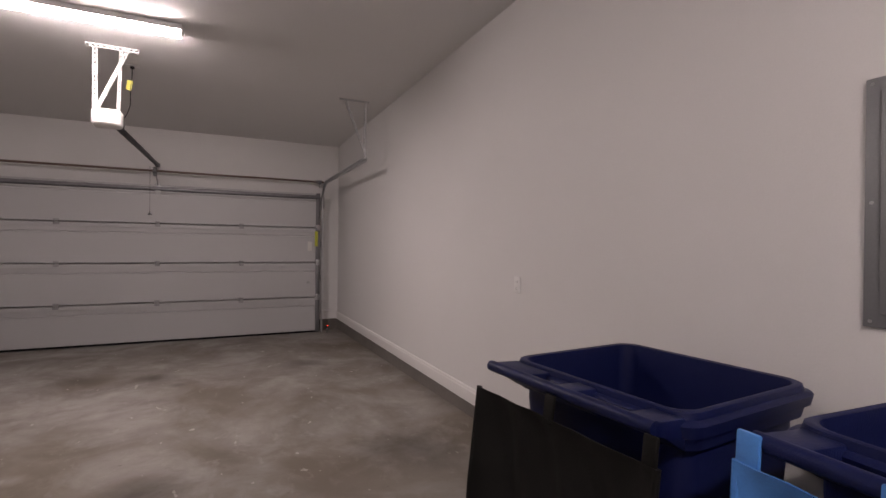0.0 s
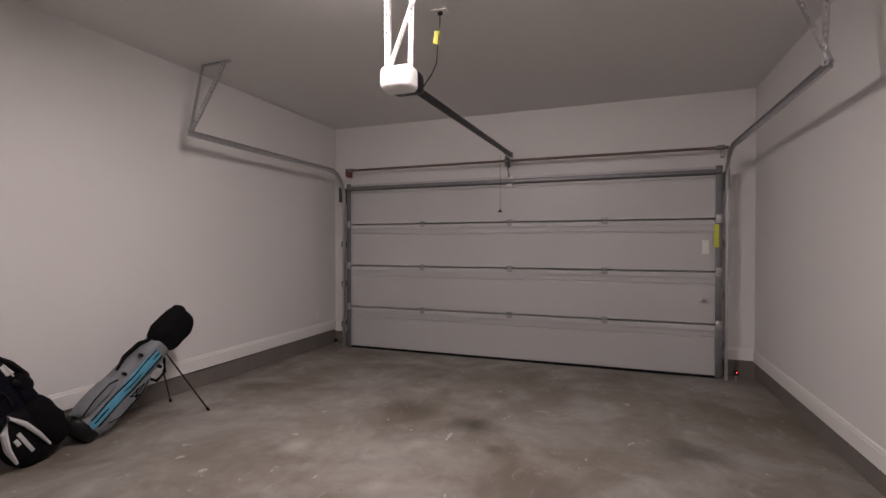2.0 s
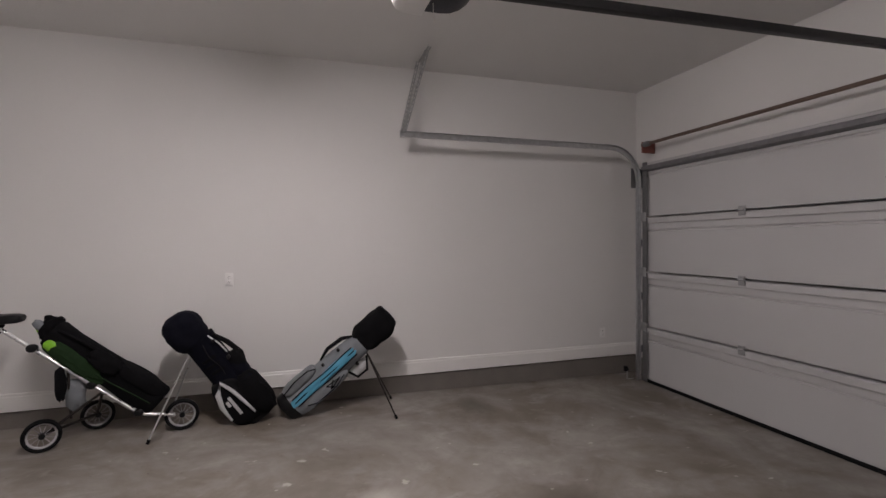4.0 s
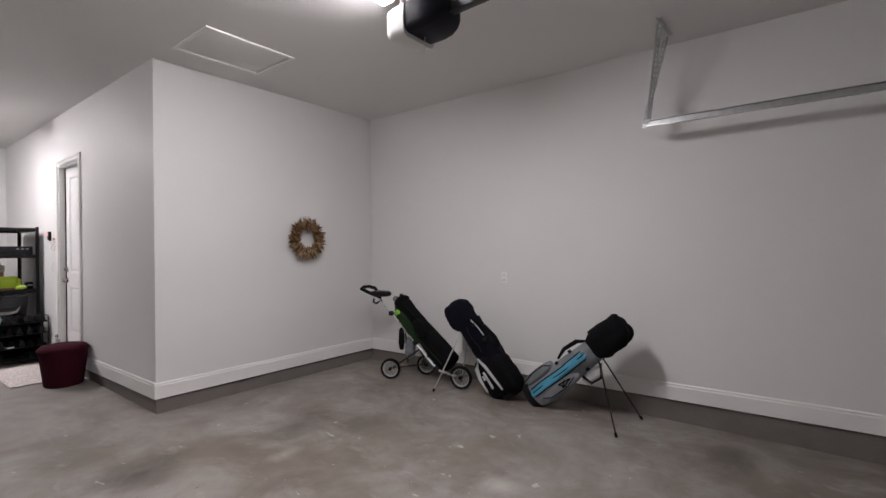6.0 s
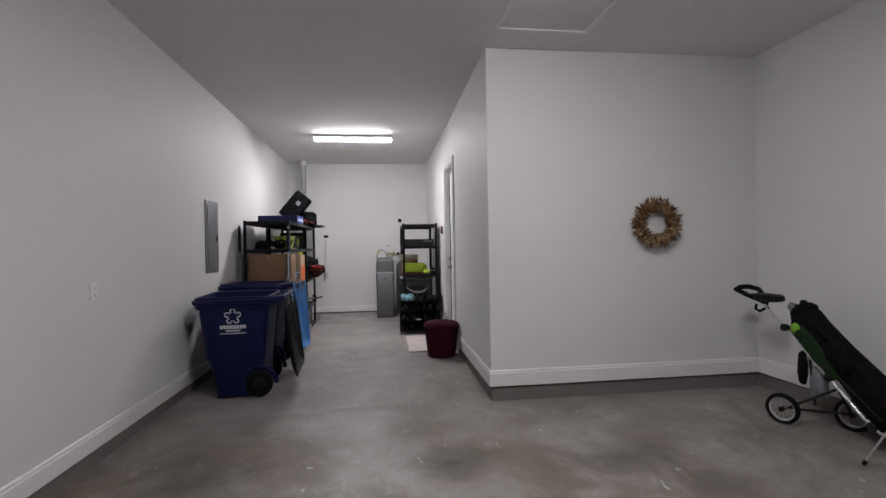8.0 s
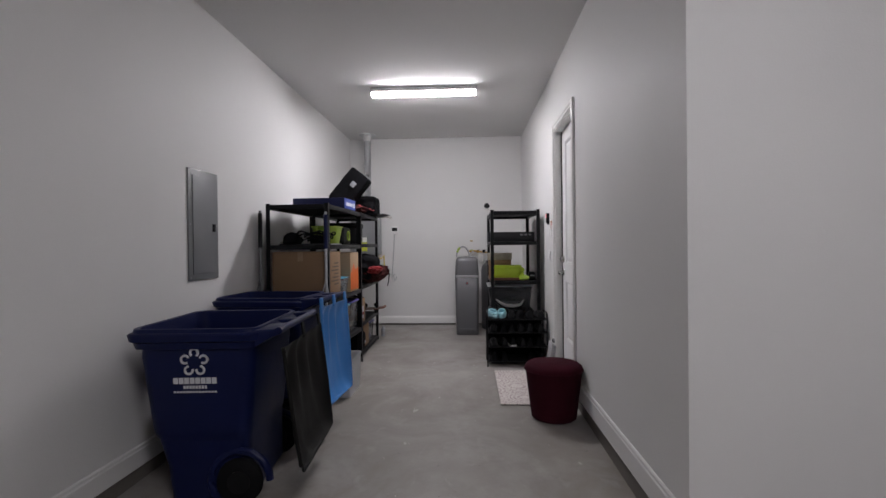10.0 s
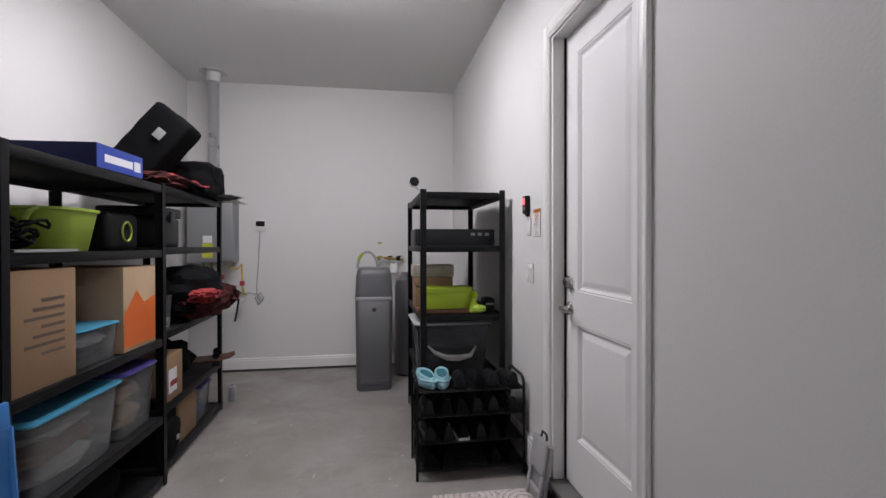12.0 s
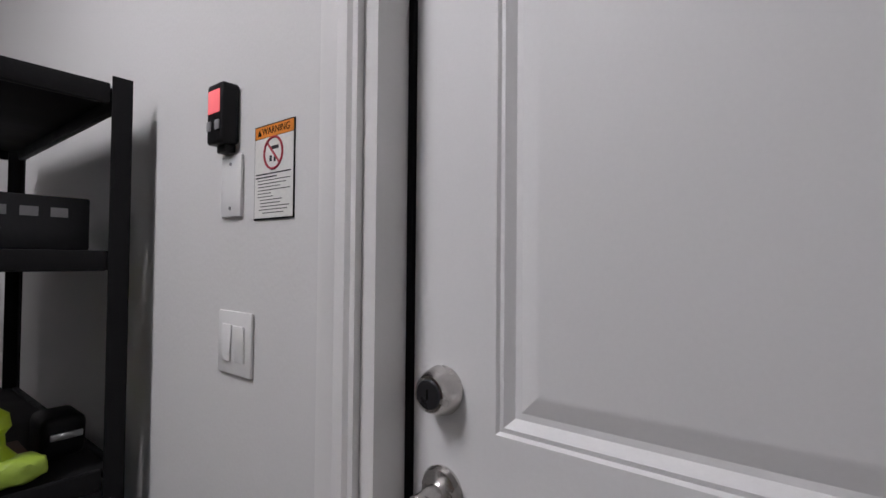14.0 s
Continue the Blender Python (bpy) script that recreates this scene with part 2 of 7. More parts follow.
LAMP = glow_material("lit_diffuser", (1.0, 0.97, 0.995), LAMP_STRENGTH)
LAMP_NEW = glow_material("lit_diffuser_of_the_bay", (1.0, 0.97, 0.995), LAMP_STRENGTH)
RED_LED = glow_material("red_light", (1.0, 0.05, 0.03), 6.0)

# ---- setting: floor, walls, ceiling ----
T = 0.15


def build_shell():
    bm = bm_new()
    # floor
    ys = [YE - T, 2.2, 8.5, YD + 0.6]
    top = [(XL - T, XR + T)] * len(ys)
    rows = [[bm.verts.new((x, y, floor_z(min(y, 8.5)))) for x in xs] for y, xs in zip(ys, top)]
    low = [[bm.verts.new((x, y, -0.4)) for x in xs] for y, xs in zip(ys, top)]
    for a, c in zip(rows, rows[1:]):
        bm.faces.new((a[0], a[1], c[1], c[0]))
    for a, c in zip(low, low[1:]):
        bm.faces.new((a[0], c[0], c[1], a[1]))
    for i in range(len(ys) - 1):
        bm.faces.new((rows[i][0], rows[i + 1][0], low[i + 1][0], low[i][0]))
        bm.faces.new((rows[i][1], low[i][1], low[i + 1][1], rows[i + 1][1]))
    bm.faces.new((rows[0][0], low[0][0], low[0][1], rows[0][1]))
    bm.faces.new((rows[-1][0], rows[-1][1], low[-1][1], low[-1][0]))
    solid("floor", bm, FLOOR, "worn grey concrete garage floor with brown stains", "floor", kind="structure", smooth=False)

    bm = bm_new()
    box(bm, (XL - T, YE - T, H), (XR + T, YD + T, H + 0.12))
    solid("ceiling", bm, CEIL, "white textured drywall ceiling", "ceiling", kind="structure", smooth=False)

    def wall(name, boxes, label="white painted drywall with light orange-peel texture"):
        bm = bm_new()
        for lo, hi in boxes:
            box(bm, lo, hi)
        return solid(name, bm, WALL, label, "wall", kind="structure", smooth=False)

    wall("wall_west", [((XL - T, YJ, BOARD_LO), (XL, YD, H))])
    wall("wall_east", [((XR, YE, 0.107), (XR + T, YD, H))])
    wall("wall_south", [((XC, YE - T, 0.104), (XR + T, YE, H))])
    wall("wall_north", [((XL - T, YD, BOARD_LO - 0.025), (DOOR_L, YD + T, H)), ((DOOR_R, YD, BOARD_LO - 0.025), (XR + T, YD + T, H)),
                        ((DOOR_L, YD, DOOR_TOP), (DOOR_R, YD + T, H))])
    wall("wall_nook", [((XL - T, YJ - T, BOARD_LO), (XC - T, YJ, H))])
    wall("wall_passage", [((XC - T, D_Y1, BOARD_LO), (XC, YJ, H)), ((XC - T, YE - T, 0.10), (XC, D_Y0, H)), ((XC - T, D_Y0, D_TOP), (XC, D_Y1, H))])

    # concrete footing that shows under the skirting
    bm = bm_new()
    e = 0.006
    g = 0.014                             # dark slot between footing and boards
    box(bm, (XL - T, YJ, -0.3), (XL - e, YD + T, BOARD_LO - g), 0.0)
    box(bm, (XL - e, YJ - T, -0.3), (XC - T, YJ - e, BOARD_LO - g))
    box(bm, (XC - T, D_Y1, -0.3), (XC - e, YJ - e, BOARD_LO - g))
    box(bm, (XC - T, YE - T, -0.3), (XC - e, D_Y0, 0.10))
    box(bm, (XC - T, D_Y0, -0.3), (XC - e, D_Y1, D_SILL - 0.02))
    box(bm, (XL - e, YD + e, -0.3), (DOOR_L - 0.02, YD + T, BOARD_LO - 0.025))
    box(bm, (DOOR_R + 0.02, YD + e, -0.3), (XR + T, YD + T, BOARD_LO - 0.025))
    box(bm, (XR + e, YE, -0.3), (XR + T, YD + e, 0.107))
    box(bm, (XC - e, YE - T, -0.3), (XR + e, YE - e, 0.104 - 0.02))
    solid("footing", bm, STEM, "rough grey concrete stem wall under the skirting", "footing", kind="structure", smooth=False)


# house door in the passage wall
D_Y0, D_Y1, D_SILL, D_TOP = -0.758, 0.095, 0.19, 2.59
build_shell()


def skirting():
    """Painted boards with an eased top edge, one for each run of wall."""
    def run(a, c, inward, lo, hi):
        bm = bm_new()
        a, c, w = Vector(a), Vector(c), Vector(inward)
        prof = [(0.0, lo), (0.016, lo), (0.016, hi - 0.03), (0.012, hi - 0.022), (0.012, hi - 0.008), (0.006, hi), (0.0, hi)]
        loft(bm, [[p + w * d + Vector((0, 0, z)) for d, z in prof] for p in (a, c)])
        solid("baseboard", bm, TRIM, "white painted wooden skirting board along the wall", "skirting", kind="structure", angle=20)
    run((XL, YJ, 0), (XL, YD, 0), (1, 0, 0), BOARD_LO, BOARD_HI)
    run((XL + 0.017, YJ, 0), (XC + 0.016, YJ, 0), (0, 1, 0), BOARD_LO, BOARD_HI)
    run((XC, D_Y1 + 0.09, 0), (XC, YJ - 0.001, 0), (1, 0, 0), BOARD_LO, BOARD_HI)
    run((XC, YE, 0), (XC, D_Y0 - 0.09, 0), (1, 0, 0), 0.10, BOARD_HI)
    run((XL + 0.017, YD, 0), (DOOR_L - 0.06, YD, 0), (0, -1, 0), BOARD_LO - 0.025, BOARD_HI - 0.025)
    run((DOOR_R + 0.06, YD, 0), (XR - 0.017, YD, 0), (0, -1, 0), BOARD_LO - 0.025, BOARD_HI - 0.025)
    run((XR, YE + 0.017, 0), (XR, YD, 0), (-1, 0, 0), 0.107, 0.235)
    run((XC + 0.017, YE, 0), (XR, YE, 0), (0, 1, 0), 0.104, 0.225)


skirting()


def ceiling_lamp(at, lamp):
    """Four-foot wraparound fitting: steel pan, end caps and a lit acrylic lens."""
    L, W = 1.22, 0.14
    ob = thing("ceiling_light", "lit four-foot white wraparound fluorescent ceiling light", "ceiling light", at, group="ceiling lights")
    bm = bm_new()
    box(bm, (-L / 2, -W / 2 - 0.004, -0.034), (L / 2, W / 2 + 0.004, -0.001), 0.004)
    for s in (-1, 1):
        box(bm, (-L / 2, s * (W / 2 + 0.003) - 0.001, -0.050), (L / 2, s * (W / 2 + 0.003) + 0.001, -0.033))
    part("pan", bm, WHITEPL, ob)
    bm = bm_new()
    prof = [(-W / 2, -0.0345), (-W / 2 + 0.004, -0.062), (-W / 2 + 0.030, -0.082), (W / 2 - 0.030, -0.082), (W / 2 - 0.004, -0.062), (W / 2, -0.0345)]
    loft(bm, [[(x, y, z) for y, z in prof] for x in (-L / 2 + 0.012, L / 2 - 0.012)])
    part("diffuser", bm, lamp, ob, "glowing ribbed acrylic diffuser", angle=60)
    for s in (-1, 1):
        bm = bm_new()
        loft(bm, [[(s * (L / 2 - a), y * 1.01, z - (0.002 if z < -0.04 else 0)) for y, z in prof] for a in (0.0, 0.0118)])
        part("end_cap", bm, WHITEPL, ob)


ceiling_lamp((-0.945, 4.63, H), LAMP_NEW)
ceiling_lamp((0.405, -1.24, H), LAMP)

# ---- garage door ----
def blob(bm, centre, size, seed=0, rough=0.12, freq=2.5, square=2.6, sub=3, m=None):
    """A soft, stuffed body: a rounded block with dents and folds."""
    tmp = bmesh.new()
    bmesh.ops.create_icosphere(tmp, subdivisions=sub, radius=1.0)
    c, s = Vector(centre), Vector(size)
    for v in tmp.verts:
        p = v.co.normalized()
        k = (abs(p.x) ** square + abs(p.y) ** square + abs(p.z) ** square) ** (-1 / square)
        k *= 1 + rough * noise.noise(p * freq + Vector((seed * 7.3, seed * 3.1, seed))) + 0.4 * rough * noise.noise(p * freq * 3 + Vector((seed, 9, 2)))
        v.co = c + Vector((p.x * s.x, p.y * s.y, p.z * s.z)) * k * 0.5
        if m is not None:
            v.co = m @ v.co
    me = bpy.data.meshes.new("lump")
    tmp.to_mesh(me)
    tmp.free()
    bm.from_mesh(me)
    bpy.data.meshes.remove(me)
    return bm


def text_mesh(words, size, depth=0.0004):
    cu = bpy.data.curves.new("words", "FONT")
    cu.body, cu.size, cu.extrude, cu.align_x, cu.align_y = words, size, depth, "CENTER", "CENTER"
    ob = bpy.data.objects.new("words", cu)
    me = bpy.data.meshes.new_from_object(ob)
    bm = bmesh.new()
    bm.from_mesh(me)
    bpy.data.objects.remove(ob)
    bpy.data.meshes.remove(me)
    return bm


def moved(bm, m):
    bmesh.ops.transform(bm, matrix=m, verts=bm.verts)
    return bm


DOOR_Z0, SECTION, DOOR_Y = -0.078, 0.609, 8.578


def garage_door():
    ob = thing("garage_door", "closed four-section white steel overhead garage door seen from inside", "garage door", (-0.92, DOOR_Y, DOOR_Z0))
    L, R = DOOR_L - 0.015 + 0.92, DOOR_R + 0.02 + 0.92
    # one section: profile of (depth towards the room, height)
    prof = [(0.012, 0.006), (0.0, 0.010), (0.0, 0.448), (0.018, 0.456), (0.018, 0.470), (0.0, 0.476), (0.0, 0.538), (-0.026, 0.5385), (-0.028, 0.543), (-0.028, 0.588), (-0.020, 0.597), (0.012, 0.600)]
    mesh = None
    for k in range(4):
        if mesh is None:
            bm = bm_new()
            ring = [(y, z) for y, z in prof] + [(0.045, 0.600), (0.045, 0.006)]
            loft(bm, [[(x, y, z) for y, z in ring] for x in (L, R)])
            mesh = finish(bm, "door_section", STEELGREY, angle=15)
        sec = new("door_section", mesh)
        sec.parent = ob
        sec.location = (0, 0, k * SECTION)
    for k in range(4):
        for s, x in ((1, L), (-1, R)):
            bm = bm_new()
            a, c = sorted((x, x + s * 0.07))
            box(bm, (a, -0.036, k * SECTION + 0.006), (c, -0.0285, (k + 1) * SECTION - 0.006), 0.001)
            part("end_stile", bm, GALVDULL, ob, "dull galvanised end stile")
    hinge = None
    for k in (1, 2, 3):
        for x in (-1.235, 0.008, 1.195):
            if hinge is None:
                bm = bm_new()
                box(bm, (-0.035, -0.034, -0.050), (0.035, -0.0285, 0.035), 0.002)
                rod(bm, (-0.03, -0.037, 0), (0.03, -0.037, 0), 0.008)
                for dx in (-0.022, 0.022):
                    for dz in (-0.03, 0.03):
                        rod(bm, (dx, -0.0345, dz - 0.007), (dx, -0.039, dz - 0.007), 0.006, seg=6)
                hinge = finish(bm, "hinge", HINGEGREY)
            h = new("hinge", hinge)
            h.parent, h.location = ob, (x, 0, k * SECTION)
    for k in (1, 2, 3):
        for s, x in ((-1, L + 0.03), (1, R - 0.03)):
            bm = bm_new()
            box(bm, (x - 0.035, -0.046, k * SECTION - 0.05), (x + 0.035, -0.0365, k * SECTION + 0.05), 0.003)
            rod(bm, (x, -0.044, k * SECTION), (x + s * 0.075, -0.044, k * SECTION), 0.006)
            part("roller_hinge", bm, GALV, ob)
    # stiffening strut across the top and the weather seal below
    bm = bm_new()
    ztop = 4 * SECTION
    loft(bm, [[(x, y, z) for y, z in ((-0.012, ztop - 0.11), (-0.06, ztop - 0.09), (-0.06, ztop - 0.055), (-0.012, ztop - 0.035), (-0.012, ztop - 0.045), (-0.052, ztop - 0.06), (-0.052, ztop - 0.085), (-0.012, ztop - 0.10))]
              for x in (L + 0.005, R - 0.005)])
    part("top_strut", bm, GALVDULL, ob, "galvanised U-shaped strut")
    bm = bm_new()
    tube(bm, [(L + 0.01 + (R - L - 0.02) * i / 8, -0.004, 0.004) for i in range(9)], 0.020, 10)
    part("bottom_seal", bm, RUBBER, ob, "black rubber weather seal")
    bm = bm_new()
    box(bm, (0.008 - 0.04, -0.03, ztop - 0.16), (0.008 + 0.04, -0.0115, ztop + 0.005), 0.003)
    part("arm_bracket", bm, GALV, ob)
    for x0, z0, w, h, mat, lab in ((R - 0.085, 1.50, 0.05, 0.26, YELLOWGREEN, "yellow-green warning sticker"), (R - 0.20, 1.42, 0.07, 0.16, PAPER, "white paper label")):
        bm = bm_new()
        box(bm, (x0, -0.0385 if mat is YELLOWGREEN else -0.0015, z0), (x0 + w, -0.0365 if mat is YELLOWGREEN else -0.0005, z0 + h))
        part("sticker", bm, mat, ob, lab)
    bm = bm_new()
    box(bm, (R - 0.22, -0.03, 0.86), (R - 0.15, -0.0005, 0.875), 0.003)
    rod(bm, (R - 0.19, -0.015, 0.85), (R - 0.19, -0.015, 0.895), 0.008)
    part("slide_latch", bm, GALV, ob)


GALVDULL = material("weathered_galvanised", (0.20, 0.20, 0.21), 0.5, metal=0.6, vary=0.3, scale=14, fine=0.05)
YELLOWGREEN = material("yellow_sticker", (0.55, 0.58, 0.05), 0.5, vary=0.06)
PAPER = material("white_paper", (0.75, 0.74, 0.71), 0.75, vary=0.04, scale=12)
HINGEGREY = material("dull_hinge_steel", (0.33, 0.33, 0.335), 0.55, metal=0.3, vary=0.2, scale=20)
BARBROWN = material("torsion_tube", (0.15, 0.105, 0.085), 0.55, metal=0.3, vary=0.2, scale=12)
garage_door()


def door_opening_frame():
    bm = bm_new()
    z0 = floor_z(8.6)
    box(bm, (DOOR_L - 0.03, YD + 0.003, z0), (DOOR_L + 0.012, YD + T - 0.003, DOOR_TOP), 0.002)
    box(bm, (DOOR_R - 0.012, YD + 0.003, z0), (DOOR_R + 0.03, YD + T - 0.003, DOOR_TOP), 0.002)
    solid("door_jamb", bm, TRIM, "white painted wooden garage door jamb", "door jamb", kind="structure")
    # added sheet outside the door, never in view, keeps sky light out
    bm = bm_new()
    box(bm, (XL - T, YD + T + 0.01, -0.3), (XR + T, YD + T + 0.05, H))
    solid("outer_closure", bm, WALL, "unseen added sheet that closes the garage behind the door", "wall", kind="structure")


door_opening_frame()


def track(side, x, x_end, y_end, z_end, lean):
    """One door track: upright, curve, level run, and the hanger under the ceiling."""
    ob = thing("door_track", "galvanised steel overhead door track with ceiling hanger", "door track", (x, 8.5, floor_z(8.5)), group="door tracks")
    yt, zt = 8.515, 2.15
    pts = [(x, yt, floor_z(8.5) + 0.002), (x, yt, 1.0), (x, yt, zt)]
    r = z_end - zt
    for a in range(1, 9):
        q = radians(90 * a / 8)
        pts.append((x, yt - r * (1 - math.cos(q)), zt + r * math.sin(q)))
    pts.append((x_end, (y_end + yt - r) / 2, z_end))
    pts.append((x_end, y_end, z_end))
    bm = bm_new()
    sect = [(-0.028, -0.012), (0.028, -0.012), (0.028, 0.014), (0.024, 0.014), (0.024, -0.008), (-0.024, -0.008), (-0.024, 0.014), (-0.028, 0.014)]
    rings = []
    for i, p in enumerate(pts):
        p = Vector(p)
        a = Vector(pts[max(0, i - 1)])
        c = Vector(pts[min(len(pts) - 1, i + 1)])
        d = (c - a).normalized()
        side_v = Vector((1, 0, 0))
        n = side_v.cross(d).normalized()
        rings.append([p + n * u + side_v * (-side) * w for u, w in sect])
    loft(bm, rings)
    part("rail", bm, GALV, ob, world=True, angle=50)
    # upright flag plate on the wall
    a, c = sorted((x + side * 0.014, x + side * 0.05))
    for z0, z1, fore in ((0.22, 0.30, -0.005), (0.82, 0.90, -0.005), (1.42, 1.50, -0.005), (2.08, 2.30, 0.06)):
        bm = bm_new()
        box(bm, (a, yt - fore, z0), (a + 0.003, YD - 0.001, z1), 0.001)
        box(bm, (a, YD - 0.005, z0), (c, YD - 0.001, z1), 0.001)
        part("flag_bracket", bm, GALVDULL, ob, world=True)
    top = [(x_end + side * 0.02, y_end + lean, H - 0.03), (x_end - side * 0.27, y_end + lean - 0.01, H - 0.03)]
    foot = (x_end, y_end + 0.03, z_end)
    for p in top:
        bm = bm_new()
        punched_angle(bm, foot, p)
        part("hanger_strut", bm, GALV, ob, "punched angle strut", world=True, smooth=False)
    bm = bm_new()
    a, c = sorted((top[0][0] + side * 0.03, top[1][0] - side * 0.05))
    punched_angle(bm, (a, top[0][1], H - 0.017), (c, top[1][1], H - 0.017))
    part("ceiling_angle", bm, GALV, ob, world=True, smooth=False)


def punched_angle(bm, a, c, w=0.032, t=0.003):
    """Steel angle with a row of slots along both legs."""
    a, c = Vector(a), Vector(c)
    d = c - a
    q = d.to_track_quat("Z", "Y").to_matrix().to_4x4()
    m = Matrix.Translation(a) @ q
    n = max(2, int(d.length / 0.04))
    step = d.length / n
    for axis in (0, 1):
        for lo, hi in ((0.0, w * 0.33), (w * 0.67, w)):
            p, r = [0, 0, 0], [t, t, d.length]
            p[axis], r[axis] = lo, hi
            box(bm, p, r, m=m)
        for k in range(n + 1):
            p, r = [0, 0, max(0, k * step - step * 0.22)], [t, t, min(d.length, k * step + step * 0.22)]
            p[axis], r[axis] = w * 0.33, w * 0.67
            box(bm, p, r, m=m)
    return bm


track(-1, -3.405, -3.402, 5.80, 2.51, 0.20)
track(1, 1.575, 1.580, 5.80, 2.51, 0.07)


def torsion_bar():
    ob = thing("torsion_bar", "brown steel torsion spring tube above the garage door", "torsion bar", (-0.92, 8.55, 2.55))
    bm = bm_new()
    rod(bm, (-3.40, 8.56, 2.555), (1.60, 8.56, 2.555), 0.017, seg=14)
    part("tube", bm, BARBROWN, ob, world=True)
    for x, s in ((-3.36, 1), (1.56, -1)):
        bm = bm_new()
        rod(bm, (x, 8.56, 2.555), (x + s * 0.06, 8.56, 2.555), 0.030, seg=20)
        rod(bm, (x + s * 0.06, 8.56, 2.555), (x + s * 0.09, 8.56, 2.555), 0.030, 0.022, seg=20)
        part("cable_drum", bm, GALVDULL, ob, world=True)
        bm = bm_new()
        box(bm, (x - 0.03 - s * 0.02, 8.56, 2.47), (x - 0.012 - s * 0.02, YD - 0.001, 2.59), 0.002)
        part("end_bearing_plate", bm, REDPLATE if s > 0 else GALV, ob, "red-tagged bearing plate" if s > 0 else "", world=True)
    bm = bm_new()
    box(bm, (-0.985, 8.585, 2.49), (-0.945, YD - 0.001, 2.62), 0.003)
    rod(bm, (-0.985, 8.56, 2.555), (-0.945, 8.56, 2.555), 0.028, seg=16)
    part("centre_bearing", bm, GALVDULL, ob, world=True)


REDPLATE = material("red_paint", (0.24, 0.085, 0.07), 0.5, vary=0.2)
torsion_bar()


def opener():
    ob = thing("garage_door_opener", "white and black chain-drive garage door opener hung from the ceiling", "garage door opener", (-0.98, 5.37, H))
    x, y0, y1, z0, z1 = -0.98, 5.25, 5.58, 2.505, 2.655
    bm = bm_new()
    def ring(y, w, h, dz=0):
        return [(px, y, pz) for px, pz, _ in rounded(x, (z0 + z1) / 2 + dz, w, h, min(w, h) * 0.22, 0)]
    loft(bm, [ring(y0, 0.13, 0.075, -0.008), ring(y0 + 0.006, 0.17, 0.11, -0.008), ring(y0 + 0.022, 0.208, 0.142, -0.008), ring(y0 + 0.055, 0.226, 0.160, -0.008), ring(y0 + 0.14, 0.234, 0.168, -0.008)])
    part("light_cover", bm, WHITEPL, ob, "ribbed white plastic light cover", world=True, angle=50)
    bm = bm_new()
    loft(bm, [ring(y0 + 0.141, 0.222, 0.150, 0.004), ring(y0 + 0.22, 0.222, 0.150, 0.004), ring(y0 + 0.27, 0.212, 0.142, 0.005), ring(y0 + 0.31, 0.184, 0.120, 0.008), ring(y0 + 0.338, 0.14, 0.088, 0.012), ring(y0 + 0.353, 0.08, 0.046, 0.016)])
    part("motor_housing", bm, INKPL, ob, "rounded blue-black motor housing", world=True, angle=50)
    # rail to the header
    bm = bm_new()
    a, c = Vector((x + 0.01, y1 - 0.03, 2.59)), Vector((-0.925, YD - 0.012, 2.665))
    m = Matrix.Translation(a) @ (c - a).to_track_quat("Z", "Y").to_matrix().to_4x4()
    ln = (c - a).length
    box(bm, (-0.016, -0.022, 0), (0.016, 0.022, ln), 0.004, m=m)
    box(bm, (-0.022, -0.027, 0.0), (0.022, -0.020, ln), 0.001, m=m)
    part("rail", bm, RAILGREY, ob, "long dark grey steel rail", world=True)
    bm = bm_new()
    box(bm, (-0.950, 8.66, 2.635), (-0.900, YD - 0.001, 2.69), 0.004)
    part("header_bracket", bm, GALVDULL, ob, world=True)
    bm = bm_new()
    box(bm, (-0.945, 8.38, 2.612), (-0.915, 8.44, 2.632), 0.005)
    tube(bm, [(-0.93, 8.42, 2.60), (-0.925, 8.49, 2.46), (-0.912, 8.535, 2.335)], 0.009)
    part("door_arm", bm, GALVDULL, ob, world=True)
    bm = bm_new()
    tube(bm, [(-1.00, 8.40, 2.60 - 0.70 * i / 6) for i in range(7)], 0.0025, 6)
    lathe(bm, [(0.004, 0.05), (0.008, 0.03), (0.026, 0.012), (0.028, 0.0)], (-1.00, 8.40, 1.87), 12)
    part("release_cord", bm, RUBBER, ob, "hanging emergency release cord with black handle", world=True)
    # hangers
    for p, q in (((-1.06, 5.345, H - 0.03), (-1.06, 5.36, z1 - 0.006)), ((-0.865, 5.345, H - 0.03), (-0.885, 5.36, z1 - 0.006)), ((-0.81, 5.348, H - 0.03), (-1.045, 5.362, z1 - 0.004))):
        bm = bm_new()
        punched_angle(bm, p, q, 0.036)
        part("hanger_strut", bm, LAMPLIT_STEEL, ob, "perforated steel strut, whitened for the lamp close above it", world=True, smooth=False)
    bm = bm_new()
    punched_angle(bm, (-1.15, 5.33, H - 0.038), (-0.735, 5.33, H - 0.038), 0.038)
    part("ceiling_angle", bm, LAMPLIT_STEEL, ob, world=True, smooth=False)
    bm = bm_new()
    pts = [(-0.86, 5.82, H - 0.012), (-0.862, 5.815, 3.10), (-0.87, 5.79, 2.95), (-0.865, 5.76, 2.82), (-0.88, 5.70, 2.72), (-0.90, 5.66, 2.66), (-0.905, 5.60, 2.60)]
    tube(bm, pts, 0.005, 6)
    part("power_cord", bm, RUBBER, ob, "black power cord", world=True)
    bm = bm_new()
    box(bm, (-0.905, 5.80, 2.98), (-0.855, 5.806, 3.08), 0.0, m=Matrix.Translation((-0.88, 5.8, 3.03)) @ pose(0, 0, 0, 0, 8, 20) @ Matrix.Translation((0.88, -5.8, -3.03)))
